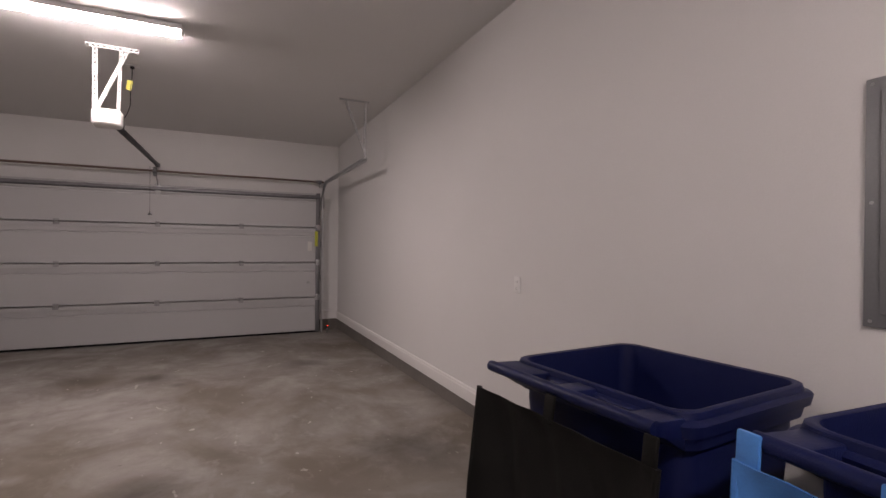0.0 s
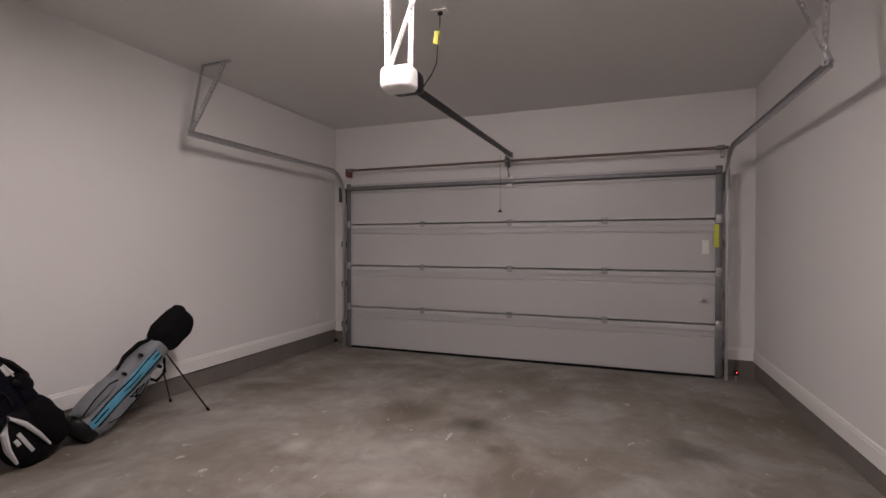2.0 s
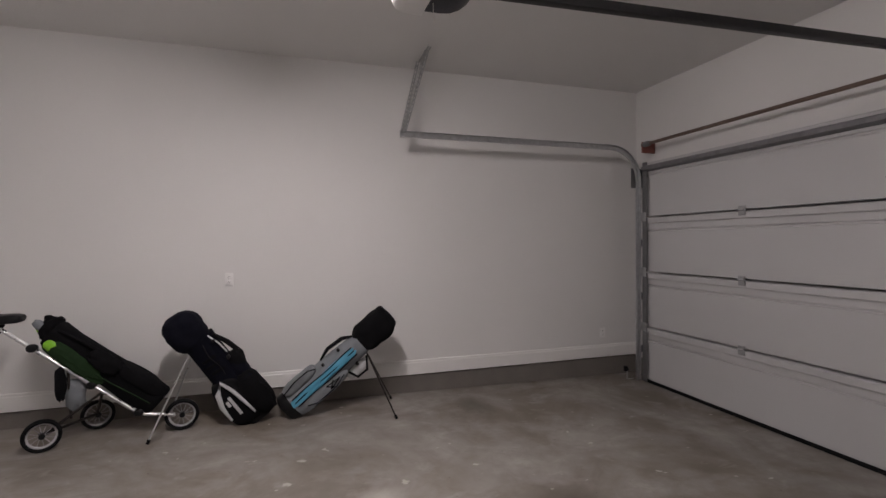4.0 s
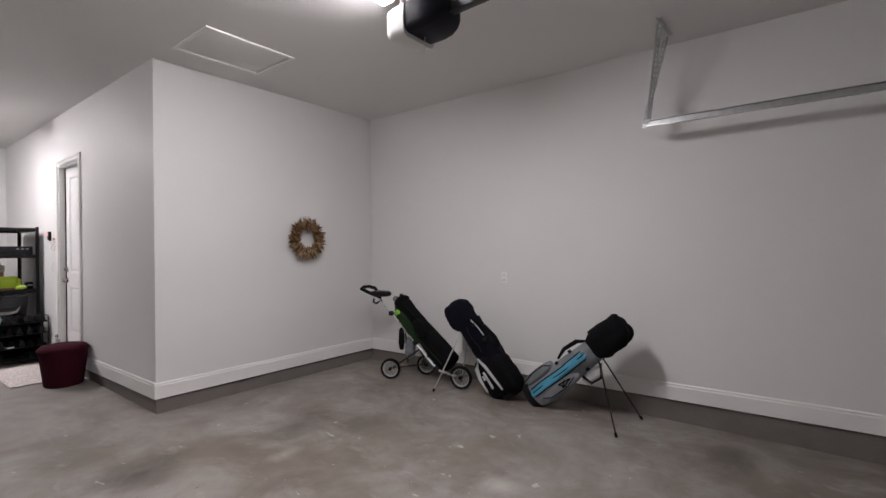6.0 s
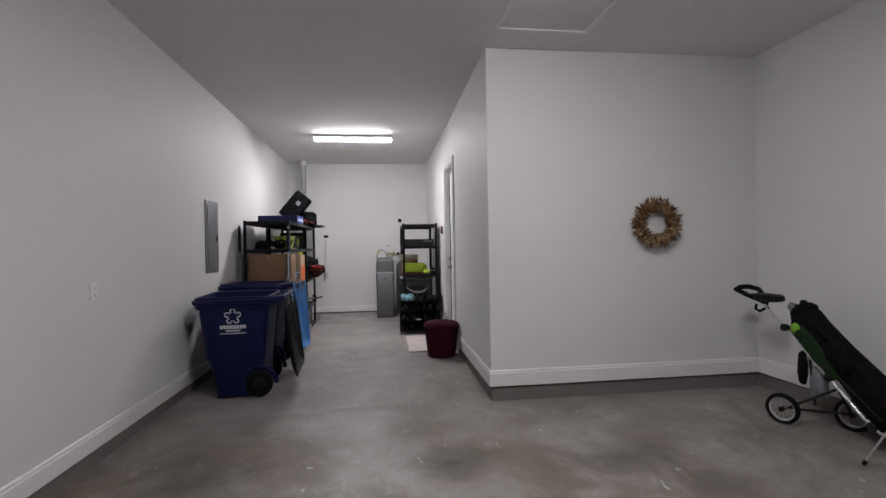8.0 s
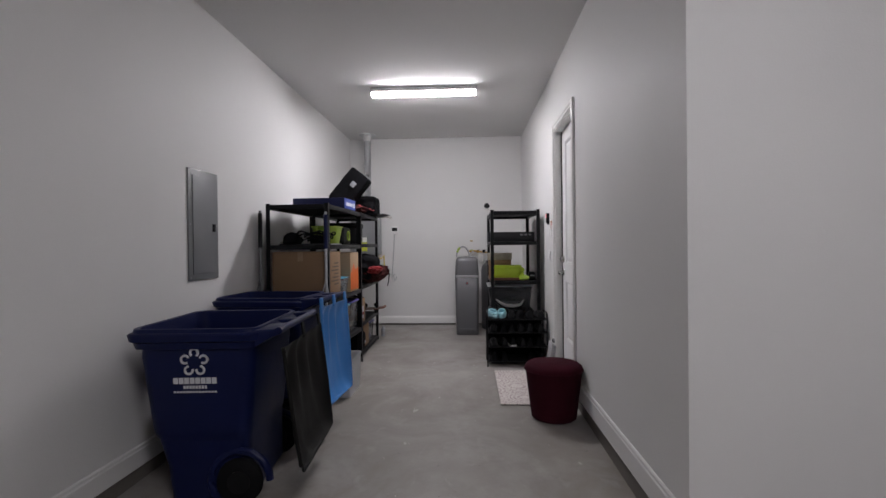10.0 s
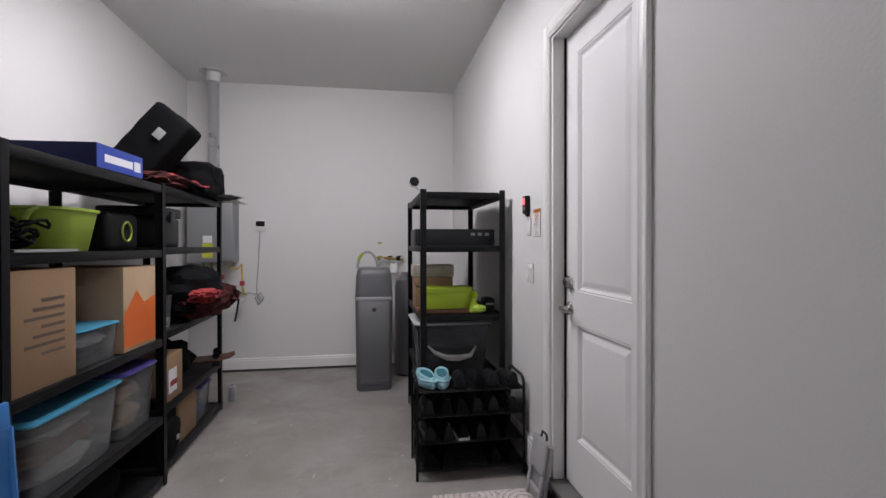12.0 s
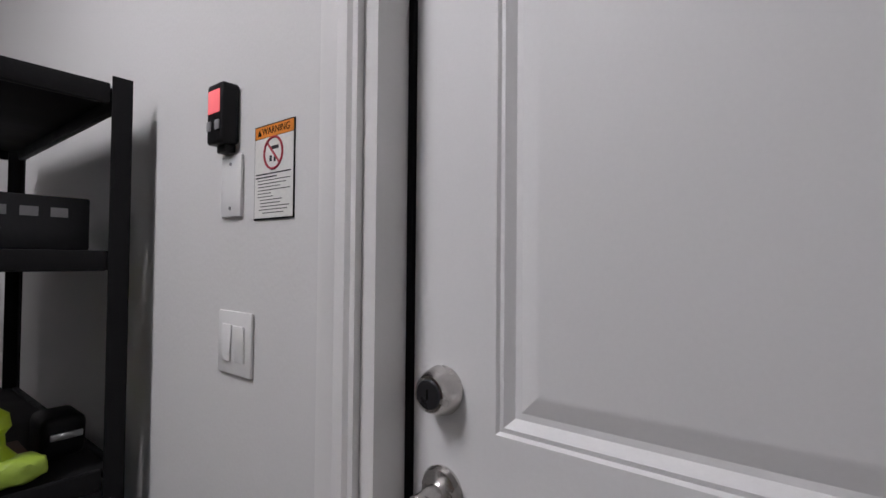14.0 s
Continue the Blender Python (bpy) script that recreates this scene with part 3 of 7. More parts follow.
    part("tag", bm, YELLOWTAG, ob, "yellow warning tag on the cord", world=True)
    bm = bm_new()
    tube(bm, [(-0.985, 5.42, z0 + 0.01), (-0.985, 5.42, z0 - 0.06), (-0.975, 5.42, z0 - 0.085), (-0.955, 5.42, z0 - 0.065)], 0.0018, 5)
    part("antenna_wire", bm, PAPER, ob, world=True)
    box_ob = thing("ceiling_outlet", "white plastic power outlet on the ceiling", "outlet", (-0.86, 5.82, H))
    bm = bm_new()
    box(bm, (-0.06, -0.036, -0.008), (0.06, 0.036, -0.0005), 0.002)
    part("cover_plate", bm, WHITEPL, box_ob)
    bm = bm_new()
    box(bm, (-0.018, -0.014, -0.032), (0.018, 0.014, -0.009), 0.004)
    part("plug", bm, RUBBER, box_ob)


INKPL = material("blue_black_plastic", (0.011, 0.012, 0.021), 0.38, vary=0.2, scale=9, bump=0.1, bump_scale=250)
RAILGREY = material("rail_steel", (0.045, 0.045, 0.048), 0.45, metal=0.4, vary=0.15, scale=10)
# the white of the opener's hangers is lamp glare put into the colour
LAMPLIT_STEEL = material("lamplit_steel", (0.72, 0.72, 0.71), 0.45, vary=0.05, scale=12)
YELLOWTAG = material("yellow_tag", (0.55, 0.55, 0.10), 0.6, vary=0.1)
opener()


def attic_hatch():
    ob = thing("attic_hatch", "white painted attic access hatch in the ceiling", "attic hatch", (-1.40, 2.89, H))
    w, d = 0.80, 0.63
    bm = bm_new()
    box(bm, (-w / 2 + 0.04, -d / 2 + 0.04, -0.006), (w / 2 - 0.04, d / 2 - 0.04, -0.0005), 0.002)
    part("panel", bm, CEIL, ob)
    for lo, hi in (((-w / 2, -d / 2), (w / 2, -d / 2 + 0.035)), ((-w / 2, d / 2 - 0.035), (w / 2, d / 2)), ((-w / 2, -d / 2 + 0.036), (-w / 2 + 0.035, d / 2 - 0.036)), ((w / 2 - 0.035, -d / 2 + 0.036), (w / 2, d / 2 - 0.036))):
        bm = bm_new()
        box(bm, (*lo, -0.016), (*hi, -0.0005), 0.004)
        part("frame_strip", bm, TRIM, ob)


attic_hatch()


def wall_outlet(at, rz, label="white duplex power outlet on the wall", blank=False):
    """A cover plate that faces local -y."""
    ob = thing("wall_outlet", label, "outlet", at, rz)
    bm = bm_new()
    box(bm, (-0.036, -0.007, -0.058), (0.036, -0.0005, 0.058), 0.0025)
    part("cover_plate", bm, WHITEPL, ob)
    if not blank:
        for z in (-0.024, 0.024):
            bm = bm_new()
            box(bm, (-0.017, -0.0095, z - 0.016), (0.017, -0.0071, z + 0.016), 0.001)
            rec = part("receptacle", bm, WHITEPL, ob)
            bm = bm_new()
            for x in (-0.007, 0.007):
                box(bm, (x - 0.0012, -0.0102, z - 0.006), (x + 0.0012, -0.0096, z + 0.006))
            rod(bm, (0, -0.0096, z - 0.011), (0, -0.0102, z - 0.011), 0.0025, seg=8)
            part("slots", bm, RUBBER, rec)
    return ob


wall_outlet((XL, 4.27, 1.160), 90)
wall_outlet((XL, 8.25, 0.42), 90, "white power outlet low on the wall beside the garage door")
wall_outlet((XR, 2.975, 1.162), -90)


def photo_eye(x, s, lit):
    ob = thing("safety_sensor", "small black photo-eye sensor at the foot of the door track", "sensor", (x, 8.42, floor_z(8.42)), group="safety sensors")
    bm = bm_new()
    box(bm, (-0.012, 0.0, 0.0), (0.012, 0.09, 0.004), 0.001)
    box(bm, (-0.012, 0.0, 0.0), (0.012, 0.004, 0.10), 0.001)
    part("bracket", bm, GALV, ob)
    bm = bm_new()
    box(bm, (-0.02, -0.035, 0.09), (0.02, 0.003, 0.15), 0.008)
    rod(bm, (0, -0.01, 0.12), (-s * 0.03, -0.01, 0.12), 0.012, seg=12)
    part("sensor_body", bm, BLACKPL, ob)
    bm = bm_new()
    lathe(bm, [(0.004, 0), (0.006, 0.002), (0.003, 0.006)], seg=10, m=Matrix.Translation((0, -0.036, 0.125)) @ pose(0, 0, 0, 90))
    part("indicator", bm, RED_LED if lit else DARKGREY, ob, "lit red indicator" if lit else "")


photo_eye(1.655, 1, True)
photo_eye(-3.48, -1, False)


def wreath():
    ob = thing("wreath", "round wreath of dried brown wheat and leaves hung on the wall", "wreath", (-2.605, YJ, 1.615))
    rnd = random.Random(5)
    bm = bm_new()
    tube(bm, [(0.165 * math.cos(a), 0.045, 0.165 * math.sin(a)) for a in [2 * math.pi * i / 40 for i in range(40)]], 0.038, 10, closed=True)
    part("ring", bm, STRAW_DARK, ob, "twig ring")
    for layer, (mat, count) in enumerate(((STRAW_DARK, 260), (STRAW, 300), (STRAW_PALE, 90))):
        bm = bm_new()
        for i in range(count):
            a = 2 * math.pi * (i + rnd.random()) / count
            if layer == 2:
                a = math.radians(rnd.uniform(200, 340))
            r0 = rnd.uniform(0.085, 0.20)
            ln = rnd.uniform(0.045, 0.095)
            out = a + rnd.uniform(-0.5, 0.5) + (0.35 if layer else 0)
            p = Vector((r0 * math.cos(a), rnd.uniform(0.045, 0.09), r0 * math.sin(a)))
            d = Vector((math.cos(out), rnd.uniform(-0.1, 0.35), math.sin(out))).normalized()
            if r0 + ln > 0.275:
                ln = 0.275 - r0
            w = rnd.uniform(0.006, 0.013)
            n = d.cross(Vector((0, 1, 0))).normalized() * w
            up = Vector((0, w * 0.7, 0))
            mid = p + d * ln * 0.45
            tip = p + d * ln
            vs = [bm.verts.new(q) for q in (p, mid + n, mid + up, mid - n, mid - up, tip)]
            for f in ((0, 1, 2), (0, 2, 3), (0, 3, 4), (0, 4, 1), (5, 2, 1), (5, 3, 2), (5, 4, 3), (5, 1, 4)):
                bm.faces.new([vs[k] for k in f])
        part("dried_leaves", bm, mat, ob, ("dark brown dried leaves", "brown dried wheat husks", "pale straw husks")[layer], smooth=False)


STRAW_DARK = material("dark_dried_leaf", (0.085, 0.045, 0.022), 0.8, vary=0.4, scale=30, fine=0.1)
STRAW = material("dried_wheat", (0.21, 0.125, 0.06), 0.8, vary=0.35, scale=30, fine=0.1)
STRAW_PALE = material("pale_straw", (0.34, 0.25, 0.14), 0.8, vary=0.25, scale=30, fine=0.1)
wreath()

# ---- house door, its trim, and what hangs beside it ----
def house_door():
    FX = XC - 0.068                       # face of the slab, towards the garage
    ob = thing("door_1", "closed white two-panel door to the house with nickel hardware", "door", (FX, (D_Y0 + D_Y1) / 2, D_SILL), kind="structure")
    y0, y1, z0, z1 = D_Y0 + 0.045, D_Y1 - 0.006, D_SILL + 0.012, D_TOP - 0.022
    py0, py1 = -0.575, -0.075
    panels = ((0.46, 1.05), (1.222, D_TOP - 0.15))
    bm = bm_new()
    box(bm, (FX - 0.044, y0, z0), (FX - 0.016, y1, z1))
    for lo, hi in (((y0, z0), (py0, z1)), ((py1, z0), (y1, z1)), ((py0, z0), (py1, panels[0][0])), ((py0, panels[0][1]), (py1, panels[1][0])), ((py0, panels[1][1]), (py1, z1))):
        box(bm, (FX - 0.016, lo[0], lo[1]), (FX, hi[0], hi[1]))
    bmesh.ops.remove_doubles(bm, verts=bm.verts, dist=0.0001)
    part("slab", bm, DOORWHITE, ob, world=True, smooth=False)
    for a, c in panels:
        bm = bm_new()
        rings = []
        for inset, depth in ((0.0, 0.0), (0.004, -0.004), (0.010, -0.003), (0.022, -0.0125), (0.030, -0.0135), (0.052, -0.006), (0.060, -0.0045)):
            rings.append([(FX + depth, py0 + inset, a + inset), (FX + depth, py1 - inset, a + inset), (FX + depth, py1 - inset, c - inset), (FX + depth, py0 + inset, c - inset)])
        vs = [[bm.verts.new(p) for p in r] for r in rings]
        for p, q in zip(vs, vs[1:]):
            for k in range(4):
                bm.faces.new((p[k], p[(k + 1) % 4], q[(k + 1) % 4], q[k]))
        bm.faces.new(vs[-1])
        part("panel", bm, DOORWHITE, ob, "raised moulded door panel", world=True, angle=12)
    # deadbolt
    m = Matrix.Translation((FX, -0.658, 1.265)) @ pose(0, 0, 0, 0, 90)
    bm = bm_new()
    lathe(bm, [(0.033, 0.0005), (0.034, 0.006), (0.0315, 0.016), (0.026, 0.030), (0.024, 0.034), (0.021, 0.0345)], seg=36, m=m)
    bolt = part("deadbolt", bm, CHROME, ob, "round brushed-nickel deadbolt", world=True)
    bm = bm_new()
    lathe(bm, [(0.0205, 0.0346), (0.019, 0.0366), (0.010, 0.0368)], seg=30, m=m)
    part("cylinder", bm, DARKNICKEL, bolt, world=True)
    bm = bm_new()
    box(bm, (FX + 0.0369, -0.6595, 1.259), (FX + 0.0376, -0.6565, 1.273))
    part("keyhole", bm, RUBBER, bolt, world=True)
    # lever
    m = Matrix.Translation((FX, -0.658, 1.128)) @ pose(0, 0, 0, 0, 90)
    bm = bm_new()
    lathe(bm, [(0.033, 0.0005), (0.034, 0.005), (0.030, 0.011), (0.019, 0.015), (0.014, 0.020), (0.0125, 0.045), (0.013, 0.058), (0.010, 0.062)], seg=36, m=m)
    lev = part("door_handle", bm, CHROME, ob, "curved nickel lever handle", world=True)
    bm = bm_new()
    pts = [(FX + 0.050, -0.658, 1.128), (FX + 0.054, -0.636, 1.126), (FX + 0.057, -0.606, 1.119), (FX + 0.057, -0.571, 1.115), (FX + 0.054, -0.548, 1.117)]
    tube(bm, pts, [0.0125, 0.0120, 0.0105, 0.0095, 0.0075], 14)
    part("lever", bm, CHROME, lev, world=True, angle=60)
    # hinges on the far side edge
    for z in (0.42, 1.35, 2.30):
        bm = bm_new()
        rod(bm, (FX + 0.006, D_Y1 - 0.004, z - 0.05), (FX + 0.006, D_Y1 - 0.004, z + 0.05), 0.006, seg=10)
        part("door_hinge", bm, CHROME, ob, world=True)


DARKNICKEL = material("dark_nickel", (0.10, 0.10, 0.11), 0.3, metal=0.9, vary=0.1, scale=40)
house_door()


def door_frame():
    # jamb lining with a stop, then mitred casing
    bm = bm_new()
    x0, x1 = XC - T, XC + 0.002
    box(bm, (x0, D_Y0, D_SILL), (x1, D_Y0 + 0.034, D_TOP))
    box(bm, (x0, D_Y1 - 0.002, D_SILL), (x1, D_Y1 + 0.016, D_TOP))
    box(bm, (x0, D_Y0 + 0.034, D_TOP - 0.018), (x1, D_Y1 - 0.002, D_TOP))
    solid("door_lining", bm, TRIM, "white painted door lining", "door frame", kind="structure", smooth=False)
    prof = [(0.0, 0.0), (0.0, 0.012), (0.010, 0.012), (0.016, 0.0175), (0.024, 0.0145), (0.042, 0.0135), (0.060, 0.0195), (0.072, 0.0195), (0.076, 0.014), (0.076, 0.0)]

    def leg(a, c, out):
        bm = bm_new()
        a, c, o = Vector(a), Vector(c), Vector(out)
        loft(bm, [[p + o * u + Vector((w, 0, 0)) for u, w in prof] for p in (a, c)])
        solid("door_casing", bm, TRIM, "moulded white door casing around the house door", "door casing", kind="structure", angle=20)
    leg((XC + 0.0022, D_Y0 + 0.006, 0.145), (XC + 0.0022, D_Y0 + 0.006, D_TOP + 0.07), (0, -1, 0))
    leg((XC + 0.0022, D_Y1 - 0.006, 0.145), (XC + 0.0022, D_Y1 - 0.006, D_TOP + 0.07), (0, 1, 0))
    leg((XC + 0.0022, D_Y0 + 0.007, D_TOP - 0.006), (XC + 0.0022, D_Y1 - 0.007, D_TOP - 0.006), (0, 0, 1))
    bm = bm_new()
    box(bm, (XC - T + 0.01, D_Y0 + 0.002, D_SILL - 0.02), (XC + 0.03, D_Y1 - 0.003, D_SILL + 0.004), 0.004)
    solid("threshold", bm, SILLGREY, "grey metal door threshold", "threshold", kind="structure")
    # added sheet hidden behind the slab, stops light through the doorway
    bm = bm_new()
    box(bm, (XC - T - 0.02, D_Y0 - 0.1, D_SILL - 0.1), (XC - T - 0.002, D_Y1 + 0.1, D_TOP + 0.1))
    solid("doorway_closure", bm, WALL, "unseen added sheet that closes the doorway behind the door", "wall", kind="structure")
    # black strip stands in for the dark of the gap beside the slab
    bm = bm_new()
    box(bm, (XC - T + 0.02, D_Y0 + 0.0345, D_SILL + 0.01), (XC - 0.060, D_Y0 + 0.0445, D_TOP - 0.02))
    solid("door_gap_strip", bm, RUBBER, "black strip that darkens the gap between door and frame", "weatherstrip", kind="structure")


SILLGREY = material("sill_metal", (0.17, 0.165, 0.16), 0.5, metal=0.4, vary=0.2, scale=12)
door_frame()


def wall_switch():
    ob = thing("light_switch", "white two-gang rocker light switch plate", "light switch", (XC, -1.085, 1.289), 90)
    # local -y faces the room
    ob.matrix_basis = pose(XC, -1.085, 1.289, 0, 0, 90)
    bm = bm_new()
    box(bm, (-0.0575, -0.007, -0.0575), (0.0575, -0.0005, 0.0575), 0.003)
    part("cover_plate", bm, WHITEPL, ob)
    for x in (-0.023, 0.023):
        bm = bm_new()
        box(bm, (x - 0.0165, -0.011, -0.033), (x + 0.0165, -0.0072, 0.033), 0.0015, m=Matrix.Translation((0, -0.009, 0)) @ pose(0, 0, 0, 3 if x > 0 else -3) @ Matrix.Translation((0, 0.009, 0)))
        part("rocker", bm, WHITEPL, ob)


wall_switch()


def warning_sign():
    ob = thing("warning_sign", "white safety sign with orange warning header beside the door", "sign", (XC, -0.973, 1.592))
    ob.matrix_basis = pose(XC, -0.973, 1.592, 0, 0, 90)
    w, h = 0.118, 0.164
    bm = bm_new()
    box(bm, (-w / 2, -0.0022, -h / 2), (w / 2, -0.0003, h / 2))
    part("backing", bm, BLACKPL, ob)
    bm = bm_new()
    box(bm, (-w / 2 + 0.002, -0.0028, -h / 2 + 0.003), (w / 2 - 0.002, -0.0023, h / 2 - 0.023))
    part("face", bm, PAPER, ob, "white printed face")
    bm = bm_new()
    box(bm, (-w / 2 + 0.002, -0.0028, h / 2 - 0.022), (w / 2 - 0.002, -0.0023, h / 2 - 0.002))
    part("header", bm, SIGNORANGE, ob, "orange header band")
    bm = moved(text_mesh("WARNING", 0.017, 0.0002), Matrix.Translation((0.006, -0.0031, h / 2 - 0.012)) @ pose(0, 0, 0, 90))
    part("word", bm, RUBBER, ob, "black lettering that reads WARNING", smooth=False)
    bm = bm_new()
    vs = [bm.verts.new(p) for p in ((-0.050, -0.0031, h / 2 - 0.018), (-0.036, -0.0031, h / 2 - 0.018), (-0.043, -0.0031, h / 2 - 0.006))]
    bm.faces.new(vs)
    part("triangle", bm, RUBBER, ob, smooth=False)
    bm = bm_new()
    tube(bm, [(0.027 * math.cos(a), -0.003, 0.031 + 0.027 * math.sin(a)) for a in [2 * math.pi * i / 36 for i in range(36)]], 0.0022, 6, closed=True)
    box(bm, (-0.027, -0.0034, -0.002), (0.027, -0.0029, 0.002), m=Matrix.Translation((0, 0, 0.031)) @ pose(0, 0, 0, 0, 45))
    part("prohibition_ring", bm, SIGNRED, ob, "red prohibition ring")
    bm = bm_new()
    for x, z, ww, hh in ((0.004, 0.040, 0.022, 0.006), (-0.008, 0.022, 0.007, 0.010), (0.004, 0.020, 0.006, 0.008)):
        box(bm, (x - ww / 2, -0.00295, z - hh / 2), (x + ww / 2, -0.00285, z + hh / 2))
    part("pictogram", bm, DARKGREY, ob)
    for i, (a, c) in enumerate(((0.0, 0.98), (0.0, 0.6), (0.06, 0.97), (0.06, 0.85), (0.06, 0.7), (0.06, 0.97), (0.06, 0.45), (0.06, 0.5), (0.14, 0.75), (0.14, 0.7), (0.14, 0.95), (0.1, 0.9), (0.2, 0.8))):
        z = -0.003 - i * 0.0056
        bm = bm_new()
        box(bm, (-w / 2 + 0.006 + a * (w - 0.012), -0.00295, z - (0.0016 if i < 2 else 0.0009)), (-w / 2 + 0.006 + c * (w - 0.012), -0.00285, z + (0.0008 if i < 2 else 0.0005)))
        part("print_line", bm, DARKGREY, ob)


SIGNORANGE = material("sign_orange", (0.80, 0.26, 0.03), 0.5, vary=0.04)
SIGNRED = material("sign_red", (0.42, 0.03, 0.05), 0.5, vary=0.05)
warning_sign()


def wall_control():
    ob = thing("door_control", "black garage door wall control with a glowing red screen", "wall control", (XC, -1.118, 1.705))
    ob.matrix_basis = pose(XC, -1.118, 1.705, 0, 0, 90)
    bm = bm_new()
    box(bm, (-0.029, -0.034, -0.052), (0.029, -0.0005, 0.060), 0.006, 3)
    box(bm, (-0.018, -0.020, -0.066), (0.018, -0.0005, -0.050), 0.003)
    part("housing", bm, BLACKPL, ob)
    bm = bm_new()
    box(bm, (-0.021, -0.0355, 0.004), (0.021, -0.0342, 0.046), 0.001)
    part("screen", bm, REDSCREEN, ob, "backlit red display")
    for x in (-0.016, 0.014):
        bm = bm_new()
        box(bm, (x - 0.008, -0.037, -0.028), (x + 0.008, -0.0342, -0.010), 0.002)
        part("button", bm, GREYPL, ob)
    pl = thing("blank_plate", "blank white electrical cover plate", "cover plate", (XC, -1.106, 1.577))
    pl.matrix_basis = pose(XC, -1.106, 1.577, 0, 0, 90)
    bm = bm_new()
    box(bm, (-0.0355, -0.007, -0.0575), (0.0355, -0.0005, 0.0575), 0.0025)
    part("plate", bm, WHITEPL, pl)
    for z in (-0.041, 0.041):
        bm = bm_new()
        rod(bm, (0, -0.0071, z), (0, -0.0085, z), 0.0035, seg=10)
        part("screw", bm, GREYPL, pl)


REDSCREEN = glow_material("red_screen", (0.85, 0.16, 0.17), 0.9)
GREYPL = material("grey_plastic", (0.30, 0.30, 0.31), 0.45, vary=0.08, scale=12)
wall_control()


def breaker_panel():
    ob = thing("breaker_panel", "grey steel electrical breaker panel set in the wall", "breaker panel", (XR, 0.77, 1.18))
    m0 = XR
    y0, y1, z0, z1 = 0.560, 0.955, 1.18, 1.995
    bm = bm_new()
    box(bm, (m0 - 0.012, y0, z0), (m0 - 0.0005, y1, z1), 0.004)
    part("trim_plate", bm, PANELGREY, ob, world=True)
    bm = bm_new()
    box(bm, (m0 - 0.020, y0 + 0.05, z0 + 0.045), (m0 - 0.0125, y1 - 0.045, z1 - 0.045), 0.003)
    d = part("panel_door", bm, PANELGREY, ob, world=True)
    bm = bm_new()
    box(bm, (m0 - 0.026, y0 + 0.058, z0 + 0.36), (m0 - 0.0205, y0 + 0.10, z0 + 0.42), 0.003)
    part("latch", bm, BLACKPL, d, world=True)
    for y in (y0 + 0.02, y1 - 0.02):
        for z in (z0 + 0.02, z1 - 0.02, (z0 + z1) / 2):
            bm = bm_new()
            rod(bm, (m0 - 0.0125, y, z), (m0 - 0.0145, y, z), 0.006, seg=8)
            part("screw", bm, GALV, ob, world=True)


PANELGREY = material("panel_grey_paint", (0.20, 0.205, 0.215), 0.42, vary=0.05, scale=5, bump=0.05)
breaker_panel()

# ---- more materials ----
NAVY = material("navy_plastic", (0.0055, 0.0095, 0.052), 0.42, vary=0.15, scale=5, bump=0.25, bump_scale=200)
SKY = material("light_blue_plastic", (0.045, 0.20, 0.52), 0.38, vary=0.12, scale=4, bump=0.15, bump_scale=120)
BINLID = material("black_lid_plastic", (0.0055, 0.0054, 0.005), 0.6, vary=0.25, scale=5, bump=0.2, bump_scale=150)
LOGO = material("white_print", (0.62, 0.63, 0.66), 0.55, vary=0.08, scale=20)
CARD = material("cardboard", (0.25, 0.155, 0.085), 0.85, vary=0.14, scale=5, fine=0.06, bump=0.15, bump_scale=90)
CARD_PALE = material("pale_cardboard", (0.42, 0.30, 0.19), 0.85, vary=0.12, scale=5, fine=0.06, bump=0.15)
TAPE = material("brown_tape", (0.34, 0.23, 0.13), 0.35, vary=0.08)
INK = material("dark_print", (0.10, 0.07, 0.05), 0.8, vary=0.2)
ORANGE = material("orange_print", (0.62, 0.13, 0.02), 0.6, vary=0.08)
LIME = material("lime_cardboard", (0.36, 0.50, 0.02), 0.55, vary=0.08, scale=6)
LIMEDARK = material("green_plastic", (0.30, 0.42, 0.05), 0.4, vary=0.1)
TEAL = material("teal_lid", (0.06, 0.30, 0.46), 0.4, vary=0.08)
PURPLE = material("purple_lid", (0.07, 0.06, 0.26), 0.4, vary=0.08)
BOXBLUE = material("blue_print", (0.02, 0.05, 0.30), 0.5, vary=0.1)
NAVYCARD = material("navy_cardboard", (0.02, 0.025, 0.085), 0.6, vary=0.15)
BLACKCLOTH = material("black_fabric", (0.006, 0.006, 0.007), 0.85, vary=0.3, scale=14, fine=0.12, fine_scale=400, bump=0.5, bump_scale=220)
NAVYCLOTH = material("navy_fabric", (0.005, 0.0054, 0.010), 0.8, vary=0.3, scale=12, fine=0.12, fine_scale=400, bump=0.5, bump_scale=220)
REDCLOTH = material("red_fleece", (0.27, 0.022, 0.026), 0.9, vary=0.25, scale=9, fine=0.1, bump=0.5, bump_scale=160)
GREENCLOTH = material("dark_green_plaid", (0.012, 0.035, 0.03), 0.9, vary=0.4, scale=16, fine=0.1, bump=0.5, second=(0.10, 0.012, 0.014))
GREYPRINT = material("grey_print_card", (0.34, 0.31, 0.25), 0.7, vary=0.35, scale=18)
MAROON = material("maroon_fabric", (0.038, 0.005, 0.011), 0.85, vary=0.2, scale=10, fine=0.12, fine_scale=500, bump=0.35, bump_scale=300)
SOFTGREY = material("softener_grey", (0.095, 0.095, 0.10), 0.42, vary=0.06, scale=4, bump=0.08, bump_scale=200)
SOFTLIGHT = material("softener_band", (0.30, 0.30, 0.305), 0.4, vary=0.05)
